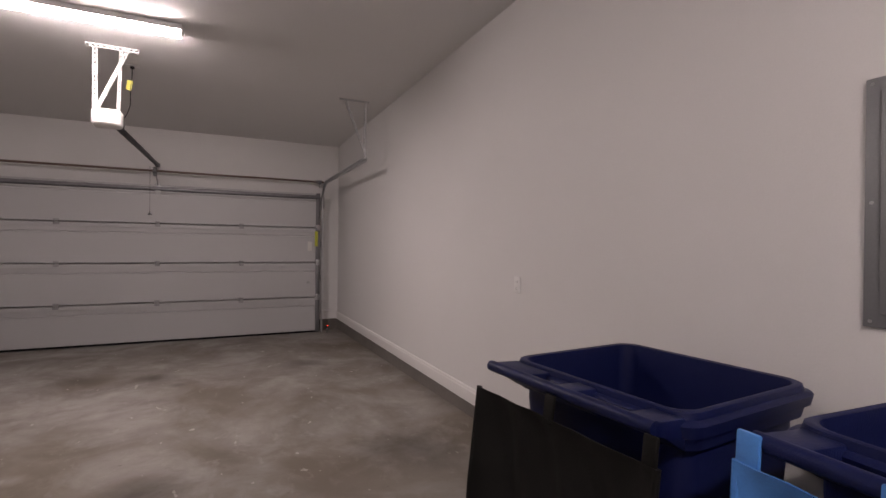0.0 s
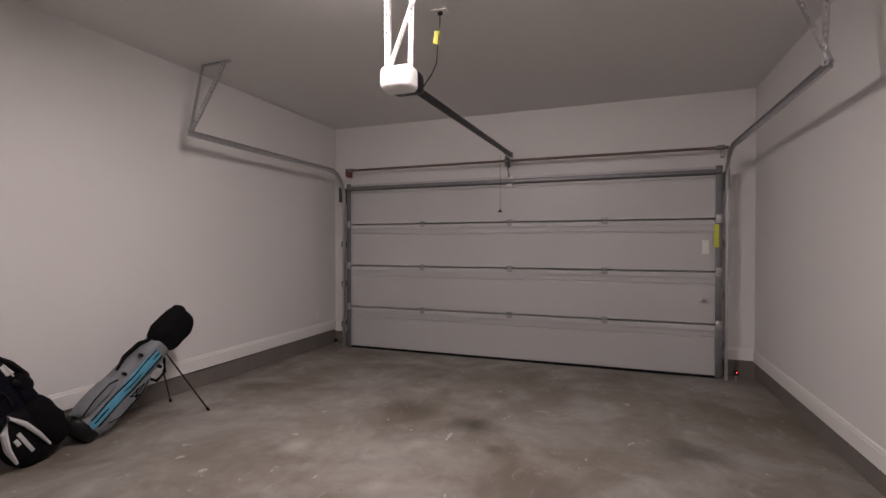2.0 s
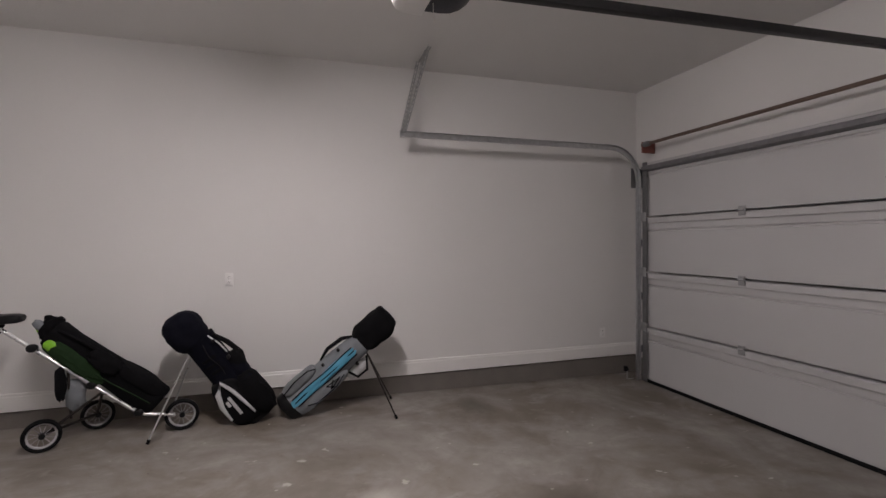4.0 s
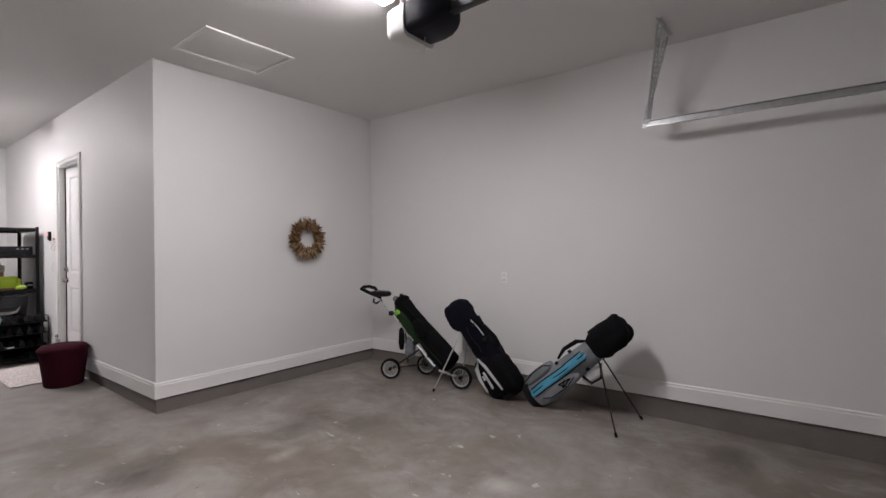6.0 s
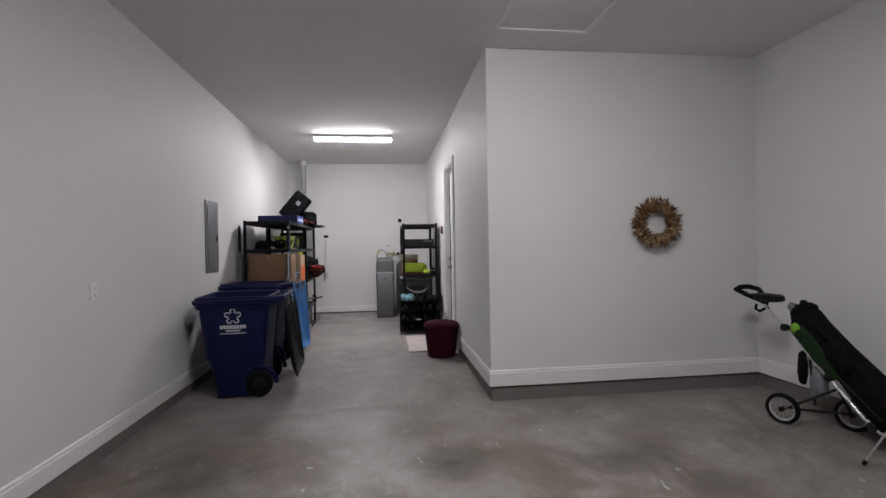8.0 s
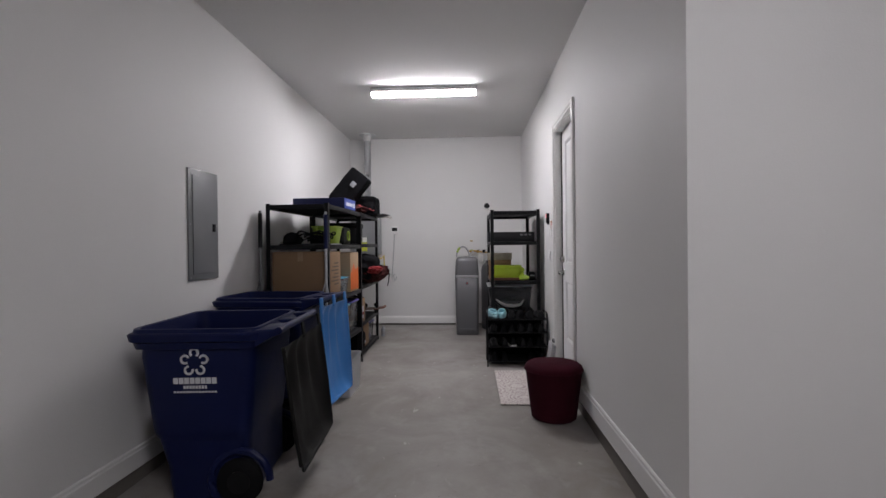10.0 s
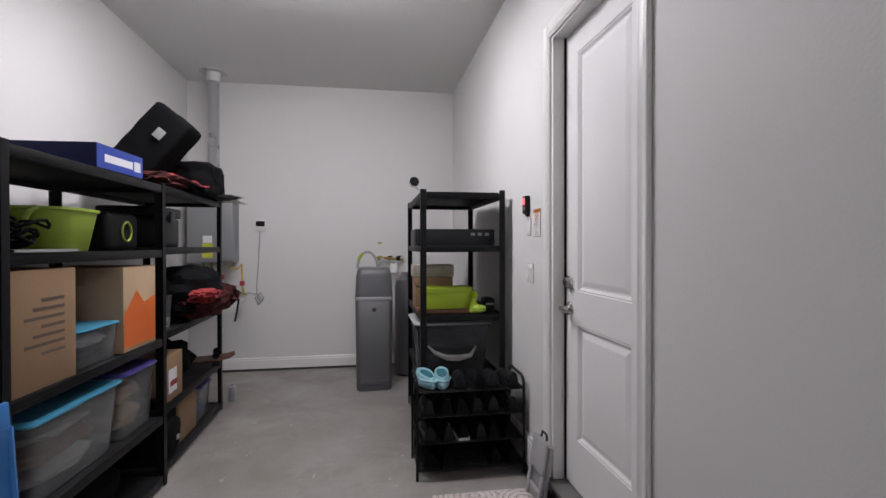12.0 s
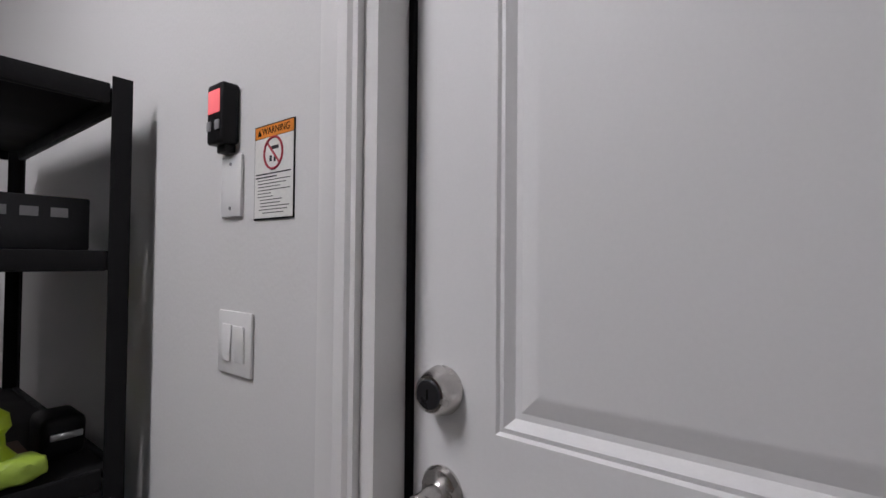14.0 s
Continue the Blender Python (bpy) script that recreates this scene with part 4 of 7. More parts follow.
HEATER = material("heater_grey", (0.27, 0.275, 0.285), 0.4, metal=0.2, vary=0.05, scale=4)
PIPE = material("vent_pipe_metal", (0.55, 0.56, 0.57), 0.3, metal=0.85, vary=0.12, scale=8)
BRASS = material("brass", (0.45, 0.30, 0.10), 0.35, metal=0.9, vary=0.15, scale=20)
YELLOWPIPE = material("yellow_gas_line", (0.65, 0.48, 0.05), 0.5, vary=0.08)
WOOD = material("worn_wood", (0.13, 0.05, 0.026), 0.5, vary=0.25, scale=12, fine=0.1)
SHELFBOARD = material("shelf_board", (0.012, 0.012, 0.013), 0.6, vary=0.2, scale=8)
AQUA = material("aqua_rubber", (0.26, 0.47, 0.52), 0.5, vary=0.1, scale=12)
GREYTUBE = material("grey_hose", (0.33, 0.34, 0.35), 0.45, vary=0.1)


def clear_plastic(name, tint, haze, rough=0.25):
    """Milky storage-box plastic."""
    m = bpy.data.materials.new(name)
    m.use_nodes = True
    b = m.node_tree.nodes["Principled BSDF"]
    b.inputs["Base Color"].default_value = (*tint, 1)
    b.inputs["Roughness"].default_value = rough
    b.inputs["Transmission Weight"].default_value = haze
    b.inputs["IOR"].default_value = 1.25
    return m


CLEAR = clear_plastic("clear_plastic", (0.80, 0.83, 0.85), 0.93, 0.12)
MILKY = clear_plastic("milky_plastic", (0.72, 0.73, 0.74), 0.6, 0.3)


# ---- wheeled refuse carts ----
def cart(at, rz, lid_colour, second):
    """Body with rim, hinge bar on the -x side, lid thrown open and hanging down, axle and wheels. Local +x is the front."""
    label = ("dark navy wheeled recycling cart, lid hanging open, beside the wall" if not second else "dark blue wheeled cart with light blue lid hanging open")
    ob = thing("recycling_cart", label, "trash cart", at, rz, group="recycling carts")
    D, W, Z = (0.70, 0.56, 1.015) if second else (0.69, 0.77, 0.975)
    bm = bm_new()
    def r(z, k, dx=0.0, grow=0.0, rr=0.07):
        wide = k + (0.93 - k) * (0.0 if second else 0.55)
        return rounded(dx, 0, D * k + grow, W * wide + grow, rr, z)
    t = Z - 1.0
    if second:
        foot = [r(0.015, 0.75, 0.03, rr=0.05), r(0.03, 0.77, 0.03), r(0.45, 0.84, 0.018)]
        inner = [r(0.45, 0.82, 0.018), r(0.05, 0.75, 0.03)]
    else:
        foot = [r(0.015, 0.62, -0.045, rr=0.05), r(0.03, 0.64, -0.045), r(0.34, 0.70, -0.025), r(0.37, 0.76, -0.01), r(0.40, 0.78, -0.005)]
        inner = [r(0.42, 0.75, -0.005), r(0.05, 0.60, -0.045)]
    rings = [*foot, r(0.84 + t, 0.90, 0.0), r(0.885 + t, 0.90), r(0.89 + t, 0.90, 0, 0.045), r(0.925 + t, 0.92, 0, 0.05), r(0.932 + t, 0.92, 0, 0.075),
             r(0.966 + t, 0.93, 0, 0.082), r(0.974 + t, 0.93, 0, 0.07), r(0.977 + t, 0.93, 0, 0.045), r(Z - 0.004, 0.93, 0, 0.037), r(Z, 0.93, 0, 0.022), r(Z - 0.004, 0.93, 0, -0.005), r(0.95 + t, 0.92, 0, -0.012), r(0.84 + t, 0.87), *inner]
    loft(bm, rings)
    body = part("body", bm, NAVY, ob, angle=40)
    # hinge bar with its gaps, on the back
    bx = -D / 2 - (0.135 if second else 0.11)
    bm = bm_new()
    rod(bm, (bx, -W / 2 + 0.02, Z - 0.02), (bx, W / 2 - 0.02, Z - 0.02), 0.020, seg=14)
    part("hinge_bar", bm, NAVY, ob)
    for y, lo, hi in ((-W / 2 + 0.07, 0.05, 0.05), (-0.02, 0.045, 0.045), (W / 2 - 0.07, 0.05 if second else 0.16, 0.05)):
        bm = bm_new()
        loft(bm, [[(x, y - lo, z0), (x, y + hi, z0), (x, y + hi, z1), (x, y - lo, z1)] for x, z0, z1 in ((bx - 0.004, Z - 0.042, Z - 0.004), (bx + 0.04, Z - 0.055, Z - 0.008), (-D / 2 + 0.02, Z - 0.11, Z - 0.014))])
        bmesh.ops.bevel(bm, geom=list(bm.edges), offset=0.008, segments=2, affect="EDGES", profile=0.5)
        part("hinge_bracket", bm, NAVY, ob)
    # lid: a ribbed tray that hangs from the bar
    bm = bm_new()
    lw, lh, top = (W if second else W + 0.02), 0.80, (0.075 if second else 0.11)
    tilt = 7 if not second else 4
    m = Matrix.Translation((bx - 0.020, 0, Z + 0.005)) @ pose(0, 0, 0, 0, tilt + 180)
    nz, ny = 28, 36
    grid = []
    for i in range(nz + 1):
        row = []
        for j in range(ny + 1):
            u, v = i / nz, j / ny * 2 - 1
            edge = max(abs(v) ** 6, (1 - u) ** 14 * 0.0, u ** 16)
            bulge = 0.055 * (1 - abs(v) ** 6) * (1 - u ** 16) * (1 - (1 - u) ** 10)
            ripple = 0.016 * math.sin(v * 11 + 3 * u) * math.exp(-((u - 0.28) / 0.24) ** 2) * (1 - abs(v) ** 4)
            ripple += 0.012 * noise.noise(Vector((v * 3, u * 2.5, 5.0))) * (1 - abs(v) ** 6)
            shrink = 1 - 0.10 * u ** 3
            row.append((-(bulge + ripple) + 0.004, v * lw / 2 * shrink, top + u * (lh - top)))
        grid.append(row)
    a = [[bm.verts.new(m @ Vector(p)) for p in row] for row in grid]
    c = [[bm.verts.new(m @ (Vector(p) + Vector((0.006, 0, 0)))) for p in row] for row in grid]
    for i in range(nz):
        for j in range(ny):
            bm.faces.new((a[i][j], a[i][j + 1], a[i + 1][j + 1], a[i + 1][j]))
            bm.faces.new((c[i][j], c[i + 1][j], c[i + 1][j + 1], c[i][j + 1]))
    for i in range(nz):
        bm.faces.new((a[i][0], a[i + 1][0], c[i + 1][0], c[i][0]))
        bm.faces.new((a[i][ny], c[i][ny], c[i + 1][ny], a[i + 1][ny]))
    for j in range(ny):
        bm.faces.new((a[0][j], c[0][j], c[0][j + 1], a[0][j + 1]))
        bm.faces.new((a[nz][j], a[nz][j + 1], c[nz][j + 1], c[nz][j]))
    lip = [(0.0, -lw / 2, top), (0.0, -lw / 2 * 0.99, lh * 0.6), (0, -lw / 2 * 0.93, lh * 0.95), (0, -lw / 2 * 0.84, lh), (0, lw / 2 * 0.84, lh), (0, lw / 2 * 0.93, lh * 0.95), (0, lw / 2 * 0.99, lh * 0.6), (0, lw / 2, top)]
    lid = part("lid", bm, lid_colour, ob, "light blue moulded lid" if second else "black moulded lid", angle=50)
    bm = bm_new()
    tube(bm, [m @ Vector(p) for p in lip], 0.011, 8)
    part("lid_rim", bm, lid_colour, lid)
    for y in (-lw / 2 + 0.022, 0.0, lw / 2 - 0.022):
        if not second and y > 0.1:
            continue
        bm = bm_new()
        if second:
            box(bm, (-0.008, y - 0.026, 0.006), (0.006, y + 0.026, top + 0.02), 0.005, m=m)
        else:
            box(bm, (-0.006, y - 0.022, 0.034), (0.006, y + 0.022, top + 0.02), 0.005, m=m)
        part("lid_hinge", bm, lid_colour, lid)
    # axle and wheels in the back corners
    for s in (-1, 1):
        bm = bm_new()
        lathe(bm, [(0.045, 0), (0.10, 0.002), (0.122, 0.010), (0.127, 0.025), (0.122, 0.040), (0.10, 0.048), (0.045, 0.05)], seg=28, m=Matrix.Translation((-0.22, s * (W / 2 - 0.07) - 0.025, 0.128)) @ pose(0, 0, 0, -90))
        wh = part("wheel", bm, RUBBER, ob)
        bm = bm_new()
        lathe(bm, [(0.02, -0.012), (0.06, -0.004), (0.062, 0.054), (0.02, 0.062)], seg=20, m=Matrix.Translation((-0.22, s * (W / 2 - 0.07) - 0.025, 0.128)) @ pose(0, 0, 0, -90))
        part("hub", bm, BLACKPL, wh)
        bm = bm_new()
        tube(bm, [(-0.22 + 0.16 * math.cos(radians(a)), s * (W / 2 * 0.80), 0.128 + 0.16 * math.sin(radians(a))) for a in range(-30, 181, 15)], 0.022, 8)
        part("wheel_arch", bm, NAVY, ob)
    bm = bm_new()
    rod(bm, (-0.22, -W / 2 + 0.04, 0.128), (-0.22, W / 2 - 0.04, 0.128), 0.010, seg=10)
    part("axle", bm, GALVDULL, ob)
    # plain printed mark on the +y side: five loops in a ring, and bars
    if not second:
        bm = bm_new()
        def face(u, z):
            k = 0.78 + 0.12 * (z - 0.40) / 0.415
            return Vector((u, W / 2 * (k + (0.93 - k) * 0.55) + 0.0045, z))
        cz, cu = 0.79, 0.0
        for k in range(5):
            a = radians(90 + 72 * k)
            o = (0.052 * math.cos(a), 0.052 * math.sin(a))
            tube(bm, [face(cu + o[0] + 0.021 * math.cos(b), cz + o[1] + 0.021 * math.sin(b)) for b in [a + math.pi + radians(40) + radians(280) * i / 12 for i in range(13)]], 0.0065, 6)
        part("printed_mark", bm, LOGO, ob, "white printed ring mark")
        for z, w, h, count in ((0.690, 0.235, 0.034, 8), (0.655, 0.13, 0.018, 8), (0.629, 0.235, 0.010, 14)):
            for i in range(count):
                bm = bm_new()
                u0, u1 = cu - w / 2 + w * i / count + 0.0018, cu - w / 2 + w * (i + 1) / count - 0.0018
                bm.faces.new([bm.verts.new(face(u, zz) + Vector((0, 0.0015, 0))) for u, zz in ((u0, z - h / 2), (u1, z - h / 2), (u1, z + h / 2), (u0, z + h / 2))])
                part("printed_bar", bm, LOGO, ob, smooth=False)


cart((1.410, 1.395, floor_z(1.39)), 4, BINLID, False)
cart((1.485, 0.48, floor_z(0.5)), -4, SKY, True)


# ---- steel shelving ----
def shelving(at, rz, D, L, levels, top, label):
    """Local x: depth from the aisle side, local -y: length. Angle posts, rimmed shelves with boards."""
    ob = thing("shelving_unit", label, "shelving unit", at, rz, group="black steel shelving")
    for x in (0, 1):
        for y in (0, 1):
            bm = bm_new()
            px, py = x * D, -y * L
            sx, sy = (1 if x == 0 else -1), (-1 if y == 0 else 1)
            a, c = sorted((px, px + sx * 0.040)), sorted((py, py + sy * 0.003))
            box(bm, (a[0], c[0], 0.002), (a[1], c[1], top), 0.0006, 1)
            a, c = sorted((px, px + sx * 0.003)), sorted((py, py + sy * 0.040))
            box(bm, (a[0], c[0], 0.002), (a[1], c[1], top), 0.0006, 1)
            part("post", bm, BLACKSTEEL, ob)
    for z in levels:
        bm = bm_new()
        t = 0.0035
        box(bm, (0.042, -t - 0.018, z - 0.040), (D - 0.042, -t, z + 0.004), 0.003)
        box(bm, (0.042, -L + t, z - 0.040), (D - 0.042, -L + t + 0.018, z + 0.004), 0.003)
        box(bm, (t, -L + 0.042, z - 0.040), (t + 0.018, -0.042, z + 0.004), 0.003)
        box(bm, (D - t - 0.018, -L + 0.042, z - 0.040), (D - t, -0.042, z + 0.004), 0.003)
        sh = part("shelf_frame", bm, BLACKSTEEL, ob)
        bm = bm_new()
        box(bm, (t + 0.018, -L + t + 0.018, z - 0.010), (D - t - 0.018, -t - 0.018, z - 0.001), 0.001)
        part("shelf_board", bm, SHELFBOARD, sh)
    return ob


F1 = floor_z(-0.6)
F2 = floor_z(-1.7)
U1 = pose(1.205, -0.11, F1, 0, 0, -1.5)
U2 = pose(1.205, -1.36, F2, 0, 0, 0.8)
LV = [0.07, 0.42, 0.875, 1.395, 1.775]
shelving((1.205, -0.11, F1), -1.5, 0.60, 1.225, LV, 1.79, "black steel shelving unit crowded with boxes and gear")
shelving((1.205, -1.36, F2), 0.8, 0.60, 1.225, LV, 1.78, "black steel shelving unit loaded with bags and boxes")
FR = floor_z(-1.9)
shelving((-0.945, -1.452, FR), 0, 0.585, 1.03, [0.08, 0.50, 0.93, 1.40, 1.765], 1.785, "tall black steel shelving unit beside the house door")


def put(name, base, u, v, z, label, category, rz=0.0, group=""):
    """A thing that stands at (u, v) of a shelving unit's plan, at height z over its floor."""
    ob = thing(name, label, category, group=group)
    ob.matrix_basis = base @ pose(u, -v, z, 0, 0, rz)
    return ob


def carton(base, u, v, z, w, d, h, mat, label, rz=0.0, tape=True, name="cardboard_box", bars=0, patch=None):
    ob = put(name, base, u, v, z, label, "box", rz)
    bm = bm_new()
    lidded = name == "shoe_box" and h > 0.1
    box(bm, (-w / 2, -d / 2, 0.0), (w / 2, d / 2, h * 0.72 if lidded else h), 0.004)
    part("carton", bm, mat, ob)
    if lidded:
        bm = bm_new()
        box(bm, (-w / 2 - 0.004, -d / 2 - 0.004, h * 0.722), (w / 2 + 0.004, d / 2 + 0.004, h), 0.004)
        part("lid", bm, mat, ob)
    if tape:
        bm = bm_new()
        box(bm, (-0.025, -d / 2 - 0.001, h - 0.09), (0.025, d / 2 + 0.001, h + 0.001))
        part("tape", bm, TAPE, ob)
    for i in range(bars):
        bm = bm_new()
        zz = h * 0.75 - i * h * 0.075
        box(bm, (-w / 2 - 0.0012, -d * 0.30, zz - 0.008), (-w / 2 + 0.001, d * (0.05 + 0.12 * (i % 3)), zz + 0.004))
        part("print_line", bm, INK, ob)
    if patch is not None:
        bm = bm_new()
        x = -w / 2 - 0.0012
        ring = [(-d / 2 + 0.006, 0.02), (d / 2 - 0.006, 0.02), (d / 2 - 0.006, h * 0.45), (d * 0.12, h * 0.72), (-d * 0.1, h * 0.55), (-d / 2 + 0.006, h * 0.62)]
        bm.faces.new([bm.verts.new((x, y, zz)) for y, zz in ring])
        part("printed_patch", bm, patch, ob, "orange printed area", smooth=False)
    return ob


def tote(base, u, v, z, w, d, h, body, lid, label, rz=0.0, fill=None, name="storage_tote"):
    """Tapered plastic storage box; open if it has no lid."""
    ob = put(name, base, u, v, z, label, "storage box", rz)
    bm = bm_new()
    loft(bm, [rounded(0, 0, w * 0.88, d * 0.88, 0.02, 0.0), rounded(0, 0, w * 0.98, d * 0.98, 0.025, h * 0.93), rounded(0, 0, w * 1.03, d * 1.03, 0.03, h * 0.935), rounded(0, 0, w * 1.03, d * 1.03, 0.03, h * 0.97),
              rounded(0, 0, w * 0.96, d * 0.96, 0.025, h * 0.97), rounded(0, 0, w * 0.86, d * 0.86, 0.02, 0.006)])
    part("tub", bm, body, ob, angle=50)
    if lid is not None:
        bm = bm_new()
        loft(bm, [rounded(0, 0, w * 1.05, d * 1.05, 0.03, h * 0.972), rounded(0, 0, w * 1.05, d * 1.05, 0.03, h * 1.0), rounded(0, 0, w * 0.98, d * 0.98, 0.03, h * 1.02), rounded(0, 0, w * 0.9, d * 0.9, 0.03, h * 1.02), rounded(0, 0, w * 0.88, d * 0.88, 0.03, h * 1.005)])
        part("lid", bm, lid, ob, angle=50)
    if fill is not None:
        for i, mat in enumerate(fill):
            bm = bm_new()
            n = len(fill)
            blob(bm, (0, 0, h * (0.06 + 0.78 * (i + 0.5) / n)), (w * 0.80, d * 0.80, h * 0.8 / n), seed=i + w * 10, rough=0.25, sub=3)
            part("contents", bm, mat, ob)
    return ob


# first unit, top to bottom
z4, z3, z2, z1, z0 = [z + 0.0045 for z in LV[::-1]]
SHIRT = material("grey_white_cloth", (0.42, 0.40, 0.38), 0.85, vary=0.3, scale=14)
o = carton(U1, 0.285, 0.76, z4, 0.56, 0.40, 0.115, NAVYCARD, "long navy shoe box with a blue end, lying on the shelf", -1, tape=False)
bm = bm_new()
box(bm, (-0.2815, -0.198, 0.004), (-0.2795, 0.198, 0.111))
part("end_label", bm, BOXBLUE, o, "bright blue end panel")
for y, w, h in ((-0.02, 0.24, 0.036), (0.145, 0.06, 0.05)):
    bm = bm_new()
    box(bm, (-0.2825, -y - w / 2, 0.05 - h / 2 + 0.004), (-0.2816, -y + w / 2, 0.05 + h / 2 + 0.004))
    part("printed_mark", bm, LOGO, o, "white printed mark")
o = put("cable_heap", U1, 0.24, 0.25, z3 + 0.02, "tangled heap of black cables and straps", "cables")
rnd = random.Random(3)
for k in range(7):
    bm = bm_new()
    c, s = (rnd.uniform(-0.12, 0.12), rnd.uniform(-0.08, 0.08)), rnd.uniform(0.05, 0.10)
    tube(bm, [(c[0] + s * 1.6 * math.cos(a), c[1] + s * math.sin(a), 0.015 + 0.012 * k + 0.03 * math.sin(2 * a + k) ** 2) for a in [2 * math.pi * i / 20 for i in range(20)]], 0.0065, 6, closed=True)
    part("cable", bm, RUBBER, o)
o = put("grey_panel", U1, 0.24, 0.235, z3, "thin dark grey plastic panel lying flat on the shelf", "panel")
bm = bm_new()
box(bm, (-0.24, -0.17, 0.0), (0.26, 0.18, 0.012), 0.003)
part("sheet", bm, DARKGREY, o)
bm = bm_new()
box(bm, (-0.243, -0.17, 0.001), (-0.2405, 0.18, 0.011))
part("edge_strip", bm, GREYPL, o, "pale edge strip")
o = put("cap", U1, 0.40, 0.13, z3 + 0.0125, "black cap lying on a grey panel", "cap")
bm = bm_new()
lathe(bm, [(0.085, 0.0), (0.088, 0.02), (0.078, 0.07), (0.05, 0.10), (0.012, 0.112)], seg=24)
part("crown", bm, BLACKCLOTH, o)
bm = bm_new()
loft(bm, [[(0.085 * math.cos(a) * k, 0.085 * math.sin(a) * k + j, z) for a in [math.pi * i / 10 for i in range(11)]] for k, j, z in ((0.98, 0.0, 0.006), (1.0, 0.06, 0.012), (0.96, 0.06, 0.006))])
part("peak", bm, BLACKCLOTH, o)
for k, (u, v) in enumerate(((0.46, 0.33), (0.20, 0.30))):
    o = put("black_pouch", U1, u, v, z3 + 0.0125, "small crumpled black pouch on the shelf", "pouch", 40 * k)
    bm = bm_new()
    blob(bm, (0, 0, 0.028), (0.15, 0.13, 0.056), 60 + k, 0.3, sub=4)
    part("pouch", bm, (BLACKCLOTH, NAVYCLOTH)[k], o)
o = put("green_tub", U1, 0.20, 0.575, z3, "lime green flexible plastic tub with side handles", "tub")
bm = bm_new()
loft(bm, [rounded(0, 0, a, c, rr, z, 6) for a, c, rr, z in ((0.20, 0.26, 0.08, 0.0), (0.21, 0.275, 0.09, 0.006), (0.265, 0.345, 0.11, 0.175), (0.285, 0.365, 0.12, 0.18), (0.285, 0.365, 0.12, 0.192), (0.262, 0.342, 0.11, 0.192), (0.20, 0.265, 0.085, 0.012))])
part("tub", bm, LIMEDARK, o, angle=50)
for sy in (-1, 1):
    bm = bm_new()
    tube(bm, [(-0.05, sy * 0.180, 0.186), (-0.045, sy * 0.215, 0.165), (-0.02, sy * 0.222, 0.10), (0.02, sy * 0.222, 0.10), (0.045, sy * 0.215, 0.165), (0.05, sy * 0.180, 0.186)], 0.011, 8)
    part("handle", bm, LIMEDARK, o)
o = put("power_tool", U1, 0.20, 0.97, z3, "black power tool case with a looped cord", "tool case")
bm = bm_new()
box(bm, (-0.10, -0.15, 0.0), (0.10, 0.15, 0.20), 0.03, 3)
part("case", bm, BLACKPL, o)
bm = bm_new()
tube(bm, [(-0.112, 0.045 * math.cos(a), 0.10 + 0.05 * math.sin(a)) for a in [2 * math.pi * i / 20 for i in range(20)]], 0.006, 6, closed=True)
part("cord", bm, LIMEDARK, o, "yellow-green cord loop")
carton(U1, 0.29, 0.23, z2, 0.55, 0.37, 0.455, CARD, "large plain brown cardboard box with printed lines", bars=7)
tote(U1, 0.15, 0.615, z2, 0.24, 0.33, 0.17, CLEAR, TEAL, "small clear plastic box with a light blue lid", fill=[DARKGREY, SHIRT])
carton(U1, 0.44, 0.60, z2, 0.26, 0.32, 0.44, CARD, "brown cardboard box at the back of the shelf")
carton(U1, 0.22, 0.965, z2, 0.40, 0.34, 0.435, CARD_PALE, "pale cardboard box with a large orange print", patch=ORANGE)
tote(U1, 0.235, 0.47, z1, 0.42, 0.60, 0.33, CLEAR, TEAL, "translucent storage tote with a teal lid", fill=[SHIRT, CARD, GREYPRINT])
tote(U1, 0.235, 0.98, z1, 0.42, 0.34, 0.34, CLEAR, PURPLE, "translucent storage tote with a purple lid", fill=[CARD_PALE, CARD_PALE])
o = put("backpack", U1, 0.30, 0.80, z0, "dark red and black duffel in the bottom shelf", "bag")
bm = bm_new()
blob(bm, (0, 0, 0.13), (0.45, 0.40, 0.26), 8, 0.15)
part("bag", bm, BLACKCLOTH, o)
o = put("sports_bag", U1, 0.22, 0.34, z0, "dark maroon sports bag pushed under the shelf", "bag")
bm = bm_new()
blob(bm, (0, 0, 0.10), (0.30, 0.24, 0.20), 71, 0.18, sub=4)
part("bag", bm, MAROON, o)
tote(pose(0, 0, floor_z(-0.3)), 1.09, 0.24, 0.001, 0.20, 0.46, 0.345, MILKY, None, "empty open translucent plastic bin on the floor")

# second unit
o = put("leaning_bag", U2, 0.22, 0.56, z4, "black equipment bag standing tilted on the shelf with a grey tag", "bag")
bm = bm_new()
m = pose(0.0, 0.06, 0.33) @ pose(0, 0, 0, 0, -40, 0)
blob(bm, (0, 0, 0), (0.28, 0.25, 0.50), 2, 0.04, freq=3.0, square=18, sub=5, m=m)
part("bag", bm, BLACKCLOTH, o)
bm = bm_new()
box(bm, (-0.03, -0.004, -0.035), (0.03, 0.004, 0.035), 0.002, m=m @ Matrix.Translation((-0.02, 0.136, 0.08)))
part("tag", bm, GREYPL, o, "grey reflective tag")
o = put("duffel_bag", U2, 0.15, 0.93, z4, "black duffel bag with white piping", "bag")
bm = bm_new()
blob(bm, (0, 0, 0.135), (0.42, 0.46, 0.27), 5, 0.08, square=7, sub=5)
part("bag", bm, BLACKCLOTH, o)
bm = bm_new()
